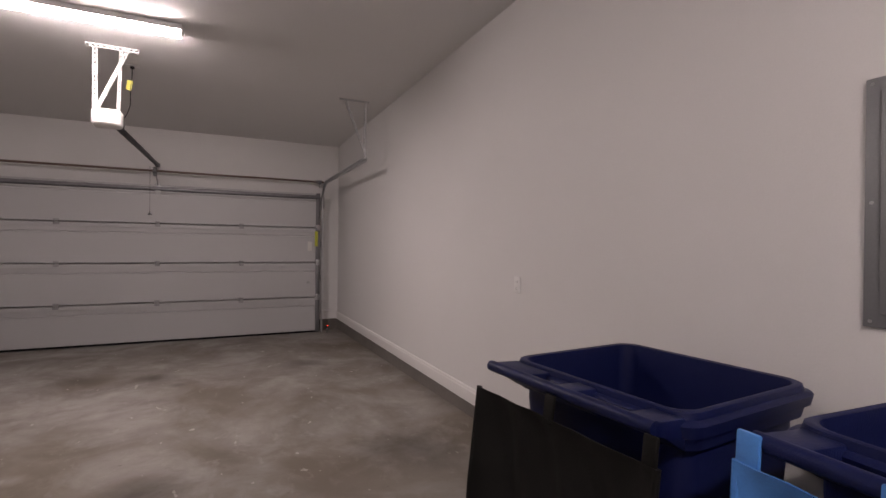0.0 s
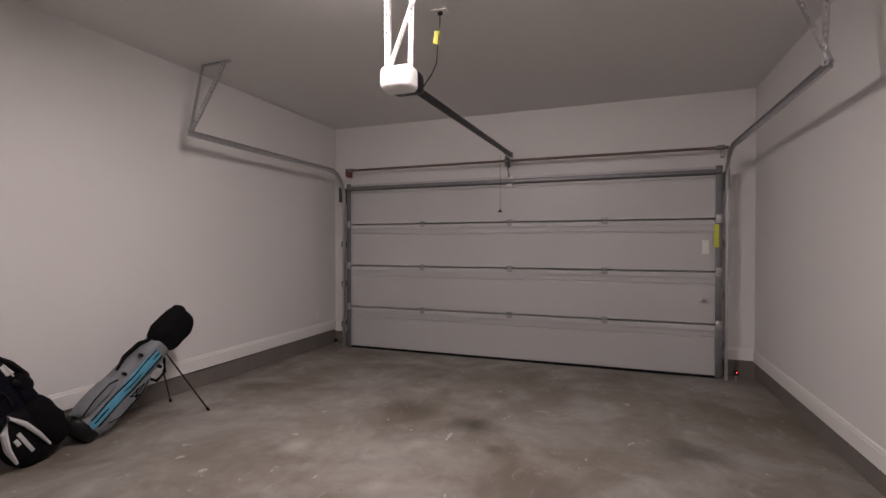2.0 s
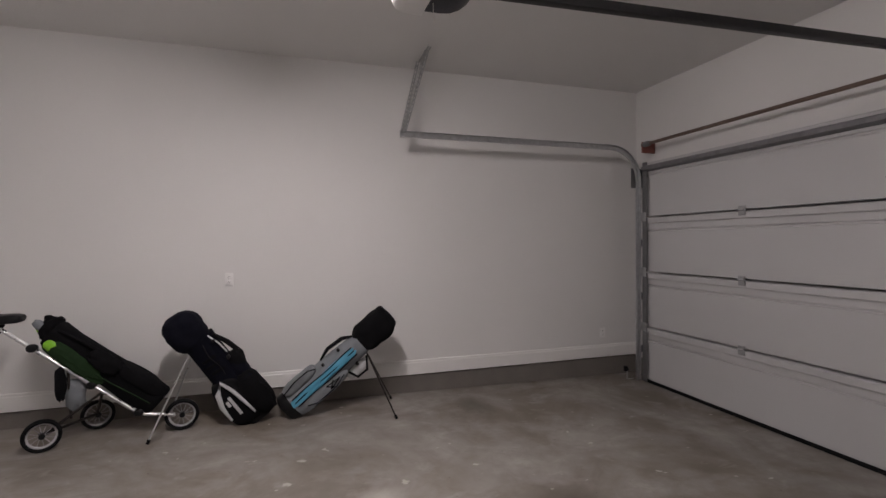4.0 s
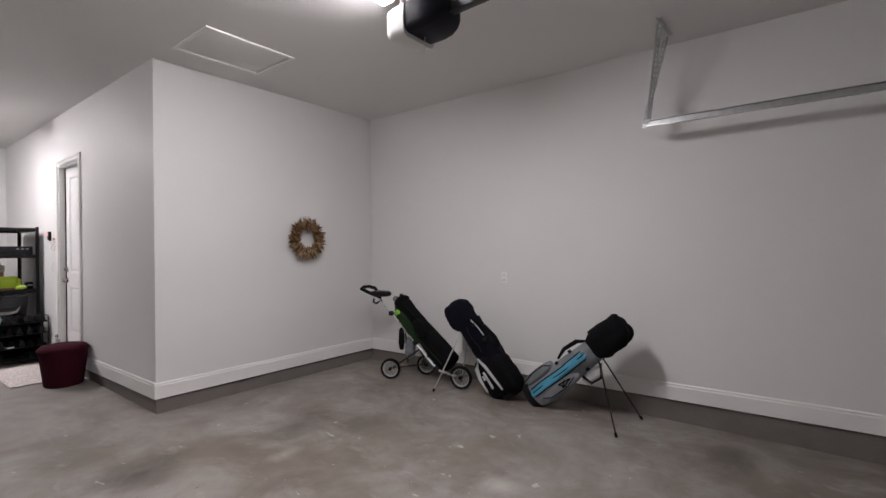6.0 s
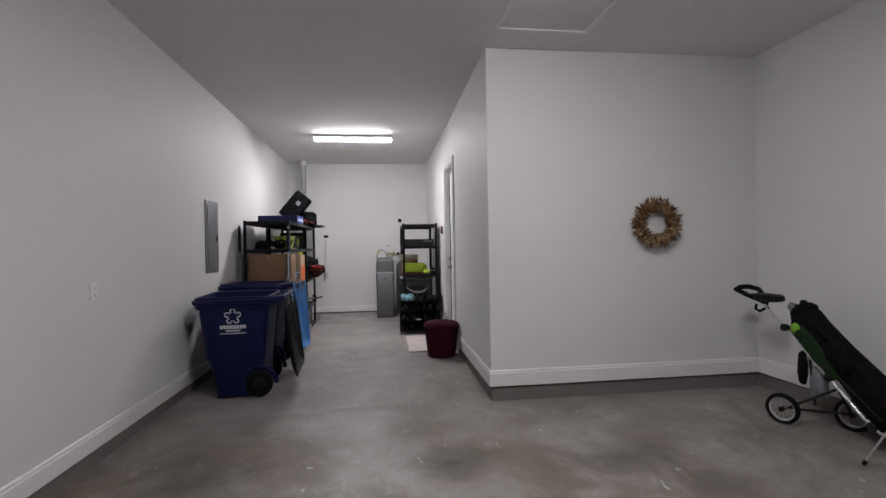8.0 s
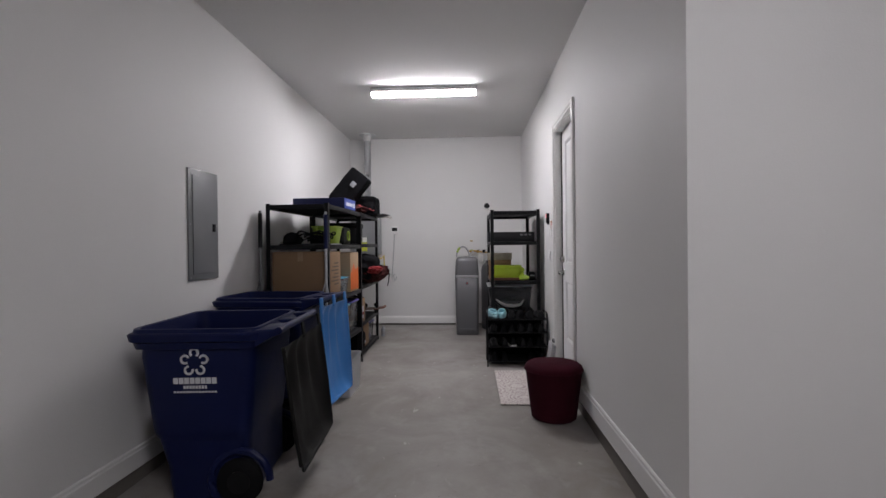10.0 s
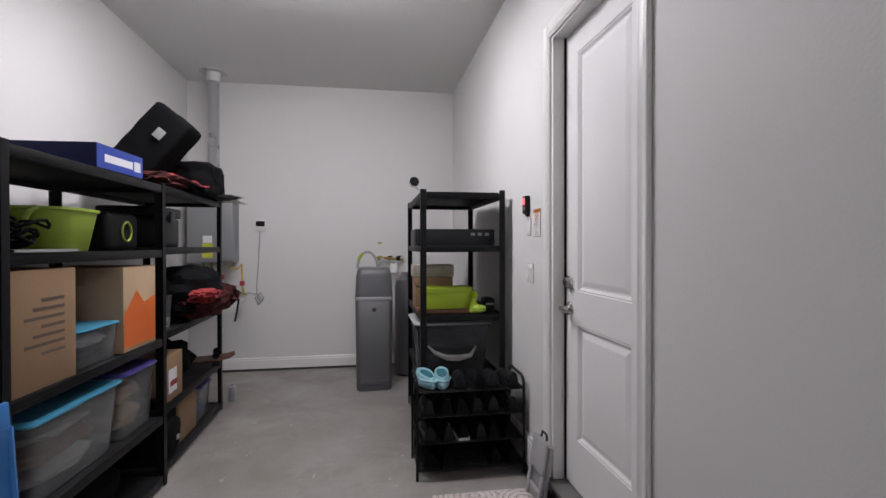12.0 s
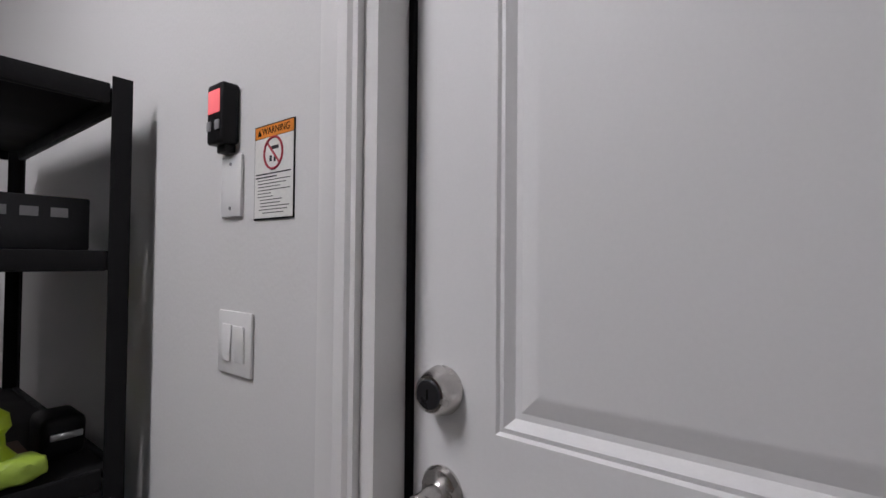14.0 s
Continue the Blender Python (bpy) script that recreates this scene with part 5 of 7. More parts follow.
tube(bm, [(-0.17, 0.20 - 0.40 * i / 12, 0.25 - 0.08 * abs(i / 6 - 1) ** 3) for i in range(13)], 0.004, 6)
part("piping", bm, PAPER, o)
o = put("plaid_jacket", U2, 0.16, 0.33, z4, "crumpled red and dark plaid jacket over the shelf edge", "clothing")
bm = bm_new()
blob(bm, (0, 0, 0.05), (0.34, 0.52, 0.11), 6, 0.35, sub=4)
part("cloth", bm, GREENCLOTH, o)
bm = bm_new()
blob(bm, (-0.07, -0.08, 0.085), (0.10, 0.34, 0.06), 9, 0.35, sub=4)
part("red_sleeve", bm, REDCLOTH, o)
o = put("dark_jacket", U2, 0.06, 0.62, z4, "dark jacket with red trim draped over the shelf edge", "clothing")
bm = bm_new()
blob(bm, (0.03, 0.0, 0.035), (0.30, 0.56, 0.07), 81, 0.3, freq=3.5, sub=4)
part("cloth", bm, NAVYCLOTH, o)
for k in range(3):
    bm = bm_new()
    tube(bm, [(-0.10 + 0.05 * k, 0.24 - 0.06 * i, 0.064 + 0.008 * math.sin(i * 1.3 + k)) for i in range(9)], 0.009, 6)
    part("red_trim", bm, REDCLOTH, o)
o = put("magazine", U2, 0.10, 1.14, z4, "white folded paper sticking out over the shelf end", "magazine")
bm = bm_new()
loft(bm, [[(x, -0.14 + 0.02 * k, z + dz) for k, dz in ((0, 0), (13, 0.004), (13, 0.022), (0, 0.018))] for x, z in ((-0.30, -0.012), (-0.20, 0.004), (-0.10, 0.001), (0.10, 0.001))])
part("pages", bm, PAPER, o)
bm = bm_new()
blob(bm, (-0.12, 0.10, 0.022), (0.34, 0.22, 0.04), 47, 0.3, freq=3, sub=4)
part("folded_cover", bm, DARKGREY, o, "dark folded cover")
o = put("wet_suit", U2, 0.10, 0.80, z4, "flat black folded garment under the bag", "clothing")
bm = bm_new()
blob(bm, (-0.04, -0.24, 0.016), (0.28, 0.3, 0.03), 3, 0.25)
part("cloth", bm, BLACKCLOTH, o)
o = put("tool_box", U2, 0.22, 0.25, z3, "black plastic tool box with a latch", "tool box")
bm = bm_new()
box(bm, (-0.17, -0.17, 0.0), (0.17, 0.17, 0.19), 0.02, 3)
part("body", bm, BLACKPL, o)
bm = bm_new()
box(bm, (-0.18, -0.18, 0.191), (0.18, 0.18, 0.255), 0.015, 3)
part("lid", bm, BLACKPL, o)
bm = bm_new()
box(bm, (-0.192, -0.03, 0.16), (-0.178, 0.03, 0.23), 0.004)
part("latch", bm, DARKGREY, o)
tote(U2, 0.12, 0.13, z2, 0.20, 0.19, 0.22, CLEAR, None, "small clear box heaped with oddments", fill=[PAPER, SHIRT])
o = put("sleeping_bag", U2, 0.13, 0.62, z2, "rolled black and dark plaid sleeping bag", "sleeping bag")
bm = bm_new()
blob(bm, (0.0, -0.06, 0.19), (0.50, 0.70, 0.38), 7, 0.15, sub=4)
part("roll", bm, BLACKCLOTH, o)
bm = bm_new()
blob(bm, (-0.14, -0.08, 0.115), (0.34, 0.62, 0.21), 12, 0.25, freq=3, sub=4)
part("plaid_flap", bm, GREENCLOTH, o)
bm = bm_new()
blob(bm, (-0.20, 0.08, 0.165), (0.18, 0.36, 0.08), 13, 0.3, freq=3, sub=4)
part("red_fold", bm, REDCLOTH, o)
bm = bm_new()
blob(bm, (-0.25, -0.16, 0.13), (0.10, 0.20, 0.06), 14, 0.3, sub=3)
part("red_hood", bm, REDCLOTH, o)
bm = bm_new()
blob(bm, (-0.16, -0.30, 0.14), (0.34, 0.26, 0.17), 44, 0.3, freq=3, sub=4)
part("green_fold", bm, GREENCLOTH, o)
bm = bm_new()
blob(bm, (-0.24, 0.20, 0.20), (0.16, 0.24, 0.06), 45, 0.35, freq=3, sub=4)
part("red_sleeve", bm, REDCLOTH, o)
bm = bm_new()
tube(bm, [(-0.30, -0.26, 0.20), (-0.345, -0.27, 0.10), (-0.335, -0.25, 0.0), (-0.33, -0.21, -0.06)], 0.008, 8)
part("hanging_strap", bm, BLACKCLOTH, o)
o = carton(U2, 0.18, 0.22, z1, 0.32, 0.30, 0.29, CARD, "printed cardboard box on the shelf")
bm = bm_new()
box(bm, (-0.1615, -0.05, 0.05), (-0.1598, 0.08, 0.20))
part("printed_patch", bm, LOGO, o, "white and red printed patch")
bm = bm_new()
box(bm, (-0.1622, -0.05, 0.09), (-0.1616, 0.06, 0.125))
part("red_print", bm, REDCLOTH, o)
o = put("skateboard", U2, 0.20, 1.02, z1, "worn brown skateboard lying upside down", "skateboard", 15)
bm = bm_new()
loft(bm, [[(x, wv * c, 0.055 + zz + t) for c, t in ((-1, 0), (1, 0), (1, 0.011), (-1, 0.011))] for x, wv, zz in ((-0.34, 0.06, 0.03), (-0.30, 0.09, 0.012), (-0.22, 0.10, 0.0), (0.22, 0.10, 0.0), (0.30, 0.09, 0.012), (0.34, 0.06, 0.03))])
part("deck", bm, WOOD, o)
for x in (-0.20, 0.20):
    bm = bm_new()
    box(bm, (x - 0.02, -0.06, 0.066), (x + 0.02, 0.06, 0.092), 0.006)
    tr = part("truck", bm, GALV, o)
    for y in (-0.085, 0.085):
        bm = bm_new()
        lathe(bm, [(0.012, 0), (0.026, 0.004), (0.026, 0.028), (0.012, 0.032)], seg=18, m=Matrix.Translation((x, y - 0.016, 0.10)) @ pose(0, 0, 0, -90))
        part("wheel", bm, RUBBER, tr)
for x, y, z in ((-0.20, 0.06, 0.0), (0.20, -0.06, 0.0)):
    bm = bm_new()
    box(bm, (x - 0.03, -0.05, 0.0), (x + 0.03, 0.05, 0.055), 0.006)
    part("riser", bm, BLACKPL, o)
o = put("black_bag", U2, 0.28, 0.66, z1, "slumped black nylon bag", "bag")
bm = bm_new()
blob(bm, (0, 0, 0.14), (0.42, 0.44, 0.28), 21, 0.25)
part("bag", bm, BLACKCLOTH, o)
carton(U2, 0.24, 0.53, z0, 0.40, 0.34, 0.30, CARD, "plain brown cardboard box on the bottom shelf")
tote(U2, 0.20, 0.88, z0, 0.34, 0.28, 0.26, CLEAR, PURPLE, "clear tote with a dark blue lid", fill=[BOXBLUE, SHIRT])
o = put("black_backpack", U2, 0.235, 0.17, z0, "black backpack standing on the bottom shelf", "backpack")
bm = bm_new()
blob(bm, (-0.115, 0.0, 0.215), (0.20, 0.32, 0.43), 31, 0.10, square=3.5, sub=4)
part("pack", bm, BLACKCLOTH, o)
bm = bm_new()
blob(bm, (-0.20, 0.0, 0.13), (0.09, 0.24, 0.22), 33, 0.12, square=3.5)
part("front_pocket", bm, BLACKCLOTH, o)
bm = bm_new()
box(bm, (-0.256, -0.03, 0.10), (-0.246, 0.0, 0.13), 0.002)
part("tag", bm, GREYPL, o, "small grey tag")

# poles that lean on the front end of the first unit
def broom(at, top, mat, head, label):
    ob = thing("long_handled_tool", label, "tool", at)
    bm = bm_new()
    d = Vector(top) - Vector(at)
    tube(bm, [Vector((0, 0, 0.02)), d * 0.5, d], 0.013, 10)
    part("handle", bm, mat, ob)
    bm = bm_new()
    rod(bm, d * 0.80, d * 0.985, 0.019, seg=12)
    part("grip", bm, head, ob)
    bm = bm_new()
    tube(bm, [d * 0.56 + Vector(q) for q in ((0.0, 0.012, 0.12), (-0.024, 0.022, 0.02), (-0.014, 0.024, -0.06), (0.0, 0.024, -0.09), (0.014, 0.024, -0.06), (0.024, 0.022, 0.02), (0.0, 0.012, 0.12))], 0.007, 8)
    part("end_loop", bm, mat, ob)
    return ob


broom((1.215, -0.055, floor_z(-0.05)), (1.222, -0.085, 1.74), GALV, NAVY, "silver telescopic pole leaning on the shelf post")
broom((1.835, -0.06, floor_z(-0.1)), (1.845, -0.095, 1.76), GALVDULL, BLACKPL, "dark broom handle leaning beside the shelf")

# things on the shelving by the house door
R0 = pose(-0.012, 0.018, FR)
o = carton(R0, -0.60, 1.72, 1.4045, 0.56, 0.34, 0.115, DARKGREY, "flat dark grey electronics box", tape=False)
for i in range(3):
    bm = bm_new()
    box(bm, (-0.24 + i * 0.05, 0.171, 0.07), (-0.21 + i * 0.05, 0.1716, 0.09))
    part("printed_mark", bm, GREYPL, o)
carton(R0, -0.555, 1.645, 0.9635, 0.33, 0.16, 0.15, LIME, "lime green shoe box", tape=False, name="shoe_box")
carton(R0, -0.475, 1.84, 0.9345, 0.27, 0.19, 0.24, CARD, "brown shoe box under another box", tape=False, name="shoe_box")
carton(R0, -0.475, 1.84, 1.1765, 0.30, 0.20, 0.085, GREYPRINT, "patterned grey-beige shoe box lid on top", tape=False, name="shoe_box")
o = put("clipboard", R0, -0.58, 1.56, 0.935, "thin wooden board lying under the shoe box", "board")
bm = bm_new()
box(bm, (-0.22, -0.17, 0.0), (0.24, 0.03, 0.028), 0.002)
part("board", bm, WOOD, o)
o = put("spray_bottle", R0, -0.73, 1.55, 0.935, "bright yellow-green and black toy figure", "toy")
bm = bm_new()
lathe(bm, [(0.035, 0), (0.045, 0.01), (0.04, 0.05), (0.02, 0.075), (0.018, 0.10), (0.028, 0.115), (0.024, 0.14), (0.006, 0.155)], seg=20)
part("body", bm, LIME, o)
bm = bm_new()
blob(bm, (-0.03, 0.03, 0.03), (0.10, 0.07, 0.055), 3, 0.2)
part("foot", bm, LIMEDARK, o)
o = put("camera_bag", R0, -0.86, 1.66, 0.935, "small black case with a silver buckle", "case")
bm = bm_new()
box(bm, (-0.04, -0.06, 0.0), (0.045, 0.06, 0.095), 0.02, 3)
part("case", bm, BLACKPL, o)
bm = bm_new()
box(bm, (-0.03, 0.058, 0.045), (0.03, 0.064, 0.06), 0.002)
part("buckle", bm, GALV, o)
DARKCLEAR = clear_plastic("smoky_plastic", (0.26, 0.27, 0.29), 0.8, 0.12)
o = tote(R0, -0.585, 1.80, 0.5045, 0.52, 0.50, 0.36, DARKCLEAR, MILKY, "smoky clear storage tote with a pale lid", fill=[BLACKCLOTH, NAVYCLOTH])
bm = bm_new()
pts = [(-0.16, 0.259, 0.20), (-0.12, 0.260, 0.135), (-0.03, 0.2605, 0.12), (0.05, 0.261, 0.125), (0.13, 0.261, 0.16), (0.18, 0.261, 0.21)]
tube(bm, pts, [0.004, 0.016, 0.022, 0.020, 0.014, 0.004], 8)
part("pale_strap", bm, SHIRT, o, "white curved strap showing through")

# small camera clamped on the corner post
o = thing("security_camera", "small black and white clip-on camera on the shelf post", "camera", (-0.352, -1.475, FR + 1.785))
bm = bm_new()
tube(bm, [(0, 0, 0), (0.012, 0.004, 0.012), (0.022, 0.006, 0.028)], 0.010, 8)
part("clip", bm, WHITEPL, o)
bm = bm_new()
lathe(bm, [(0.020, -0.022), (0.033, -0.016), (0.036, 0.0), (0.034, 0.012)], seg=26, m=Matrix.Translation((0.035, 0.012, 0.045)) @ pose(0, 0, 0, -75, 0, 10))
part("shell", bm, WHITEPL, o)
bm = bm_new()
lathe(bm, [(0.0335, 0.0125), (0.032, 0.016), (0.012, 0.018)], seg=26, m=Matrix.Translation((0.035, 0.012, 0.045)) @ pose(0, 0, 0, -75, 0, 10))
part("lens_face", bm, BLACKPL, o, "black lens face")

# ---- water softener, heater and pipes at the back wall ----
def water_softener():
    fz = floor_z(-3.0)
    ob = thing("water_softener", "tall grey plastic water softener cabinet on the floor", "water softener", (-0.068, -3.06, fz))
    def r(z, w, d, rr=0.05):
        return rounded(0, 0, w, d, rr, z)
    bm = bm_new()
    loft(bm, [r(0.002, 0.325, 0.40), r(0.02, 0.335, 0.41), r(0.10, 0.338, 0.412), r(0.86, 0.358, 0.43), r(0.865, 0.35, 0.42)])
    part("cabinet", bm, SOFTGREY, ob, angle=50)
    bm = bm_new()
    loft(bm, [r(0.866, 0.362, 0.434), r(0.872, 0.366, 0.438), r(0.895, 0.366, 0.438), r(0.90, 0.360, 0.432)])
    part("band", bm, SOFTLIGHT, ob, "light grey band", angle=50)
    bm = bm_new()
    loft(bm, [r(0.901, 0.360, 0.432), r(1.10, 0.338, 0.40), r(1.155, 0.315, 0.37, 0.06), r(1.172, 0.28, 0.33, 0.06), r(1.175, 0.22, 0.26, 0.06)])
    part("lid", bm, SOFTGREY, ob, angle=50)
    bm = bm_new()
    box(bm, (-0.14, 0.205, 0.055), (0.13, 0.2125, 0.105), 0.004)
    part("kick_plate", bm, SOFTGREY, ob)
    bm = bm_new()
    rod(bm, (0.0, 0.213, 0.78), (0.0, 0.2165, 0.78), 0.020, seg=24)
    bdg = part("badge", bm, DARKGREY, ob, "small round badge")
    bm = bm_new()
    rod(bm, (0.0, 0.2166, 0.785), (0.0, 0.2174, 0.785), 0.008, seg=16)
    part("badge_mark", bm, SIGNRED, bdg)
    bm = bm_new()
    tube(bm, [(0.06 + 0.10 * math.cos(radians(a)), -0.02, 1.165 + 0.165 * math.sin(radians(a))) for a in range(0, 181, 15)] + [(-0.045, -0.05, 1.10)], 0.013, 10)
    part("drain_hose", bm, GREYTUBE, ob, "grey looped hose")
    bm = bm_new()
    tube(bm, [(0.06 + 0.10 * math.cos(radians(a)), -0.018, 1.165 + 0.165 * math.sin(radians(a))) for a in range(28, 75, 12)], 0.0165, 10)
    part("hose_end", bm, LIMEDARK, ob, "green hose fitting")
    bm = bm_new()
    tube(bm, [(-0.04, -0.1, 1.17), (-0.06, -0.16, 1.22), (-0.10, -0.30, 1.25), (-0.10, -0.50, 1.25)], 0.014, 10)
    part("supply_hose", bm, GREYTUBE, ob)


water_softener()


def valves():
    ob = thing("water_valves", "brass and plastic water shut-off valves on the wall", "valves", (-0.20, YE, 1.30))
    bm = bm_new()
    tube(bm, [(0.10, 0.001, 0.02), (0.10, 0.06, 0.02), (-0.02, 0.075, 0.02), (-0.16, 0.075, 0.0), (-0.20, 0.05, 0.0), (-0.20, 0.001, 0.0)], 0.013, 10)
    part("pipe", bm, BRASS, ob)
    for x in (0.06, -0.05, -0.15):
        bm = bm_new()
        box(bm, (x - 0.022, 0.05, -0.01), (x + 0.022, 0.105, 0.04), 0.008)
        part("valve_body", bm, BRASS if x > -0.1 else BLACKPL, ob)
        bm = bm_new()
        box(bm, (x - 0.035, 0.106, 0.03), (x + 0.012, 0.116, 0.044), 0.004)
        part("valve_lever", bm, LIMEDARK if x > 0 else BLACKPL, ob)
    bm = bm_new()
    lathe(bm, [(0.022, 0.0), (0.038, 0.015), (0.040, 0.10), (0.030, 0.12)], (-0.10, 0.09, -0.16), 20)
    part("filter_cup", bm, WHITEPL, ob, "white filter housing")
    bm = bm_new()
    box(bm, (0.03, 0.0005, 0.18), (0.075, 0.006, 0.20), 0.001)
    part("wall_tag", bm, BRASS, ob, "small brown tag")


valves()


def tank():
    ob = thing("resin_tank", "slim grey resin tank behind the shelving", "water tank", (-0.42, -3.40, floor_z(-3.4)))
    bm = bm_new()
    lathe(bm, [(0.10, 0.0), (0.125, 0.02), (0.125, 0.95), (0.11, 1.02), (0.06, 1.06), (0.05, 1.10)], seg=28)
    part("cylinder", bm, SOFTGREY, ob)


tank()


def tankless_heater():
    x0, x1, y0, y1, z0, z1 = 1.375, 1.83, YE + 0.02, YE + 0.26, 1.285, 1.935
    ob = thing("tankless_water_heater", "grey wall-hung tankless water heater with yellow label", "water heater", ((x0 + x1) / 2, YE, z0))
    bm = bm_new()
    box(bm, (x0, y0, z0), (x1, y1, z1), 0.018, 3)
    part("casing", bm, HEATER, ob, world=True)
    bm = bm_new()
    box(bm, (x0 + 0.05, YE + 0.0005, z0 - 0.03), (x1 - 0.05, y0 - 0.0005, z1 + 0.03), 0.002)
    part("wall_bracket", bm, GALV, ob, world=True)
    bm = bm_new()
    box(bm, (x0 + 0.20, y1 + 0.0005, z0 + 0.05), (x0 + 0.30, y1 + 0.002, z0 + 0.20))
    part("energy_label", bm, YELLOWGREEN, ob, "yellow energy label", world=True)
    bm = bm_new()
    box(bm, (x0 + 0.205, y1 + 0.0005, z0 + 0.205), (x0 + 0.295, y1 + 0.002, z0 + 0.28))
    part("white_label", bm, PAPER, ob, world=True)
    bm = bm_new()
    rod(bm, (x0 + 0.24, y1, z1 - 0.06), (x0 + 0.24, y1 + 0.003, z1 - 0.06), 0.016, seg=20)
    part("badge", bm, SIGNRED, ob, world=True)
    for i, (x, mat) in enumerate(((x0 + 0.06, YELLOWPIPE), (x0 + 0.14, GALV), (x0 + 0.24, BRASS), (x0 + 0.32, BRASS))):
        bm = bm_new()
        if i == 0:
            tube(bm, [(x, y1 - 0.10, z0 - 0.001), (x, y1 - 0.10, z0 - 0.06), (x - 0.08, y1 - 0.10, z0 - 0.07), (x - 0.115, y1 - 0.11, z0 - 0.02), (x - 0.12, y1 - 0.12, z0 - 0.20), (x - 0.12, y1 - 0.14, z0 - 0.33), (x - 0.12, YE + 0.001, z0 - 0.36)], 0.011, 10)
        else:
            tube(bm, [(x, y1 - 0.10, z0 - 0.001), (x, y1 - 0.10, z0 - 0.22), (x, YE + 0.06, z0 - 0.30), (x, YE + 0.001, z0 - 0.32)], 0.013, 10)
        part("gas_line" if i == 0 else "water_line", bm, mat, ob, "yellow gas line" if i == 0 else "", world=True)
    for dx, z, mat in ((-0.06, -0.25, SIGNRED), (-0.06, -0.44, PAPER), (0.14, -0.18, SIGNRED), (0.24, -0.18, BOXBLUE)):
        bm = bm_new()
        box(bm, (x0 + dx - 0.02, y1 - 0.14, z0 + z), (x0 + dx + 0.02, y1 - 0.085, z0 + z + 0.05), 0.006)
        part("valve_handle", bm, mat, ob, world=True)


tankless_heater()


def vent_pipe():
    ob = thing("vent_pipe", "shiny metal vent pipe rising to the ceiling", "vent pipe", (1.545, -3.45, 1.935))
    bm = bm_new()
    lathe(bm, [(0.055, 0.001), (0.055, 0.55), (0.059, 0.555), (0.059, 0.57), (0.055, 0.575), (0.055, H - 1.935 - 0.001)], seg=28)
    part("duct", bm, PIPE, ob, angle=60)
    bm = bm_new()
    lathe(bm, [(0.064, H - 1.935 - 0.10), (0.066, H - 1.935 - 0.008), (0.064, H - 1.935 - 0.006)], seg=28)
    part("storm_collar", bm, WHITEPL, ob)
    bm = bm_new()
    lathe(bm, [(0.10, H - 1.935 - 0.012), (0.135, H - 1.935 - 0.008), (0.137, H - 1.935 - 0.0005)], seg=32)
    part("ceiling_flange", bm, PIPE, ob)


vent_pipe()


def heater_remote():
    ob = thing("heater_remote", "white wall thermostat with dark display and cable", "thermostat", (1.155, YE, 1.685))
    bm = bm_new()
    box(bm, (-0.058, 0.0005, -0.062), (0.058, 0.022, 0.062), 0.005)
    part("housing", bm, WHITEPL, ob)
    bm = bm_new()
    box(bm, (-0.047, 0.0225, -0.012), (0.047, 0.0235, 0.045), 0.0004)
    part("display", bm, BLACKPL, ob, "dark display")
    bm = bm_new()
    tube(bm, [(0.005, 0.012, -0.062), (0.015, 0.012, -0.25), (0.03, 0.012, -0.50), (0.045, 0.013, -0.68), (0.035, 0.02, -0.78), (0.0, 0.02, -0.85), (-0.03, 0.02, -0.80), (0.0, 0.02, -0.74), (0.06, 0.02, -0.80), (0.02, 0.022, -0.87), (-0.02, 0.022, -0.83), (0.03, 0.02, -0.76), (0.12, 0.02, -0.74), (0.24, 0.03, -0.75), (0.33, 0.08, -0.72)], 0.006, 7)
    part("cable", bm, GREYTUBE, ob, "grey coiled cable")


heater_remote()


def small_can():
    ob = thing("paint_can", "small white and grey can on the floor by the shelf", "can", (1.20, -2.80, floor_z(-2.80)))
    bm = bm_new()
    lathe(bm, [(0.030, 0.0), (0.034, 0.003), (0.034, 0.12), (0.030, 0.125), (0.015, 0.13), (0.014, 0.15)], seg=24)
    part("can", bm, GREYTUBE, ob)
    bm = bm_new()
    lathe(bm, [(0.0345, 0.03), (0.0345, 0.08)], seg=24)
    part("label_band", bm, GREYPL, ob)


small_can()


# ---- shoe rack, shoes, step stool, mat, ottoman ----
RX0, RX1, RY0, RY1 = -0.965, -0.300, -1.115, -1.425
RZ = floor_z(-1.25)
TIERS = [0.06, 0.22, 0.38, 0.53]


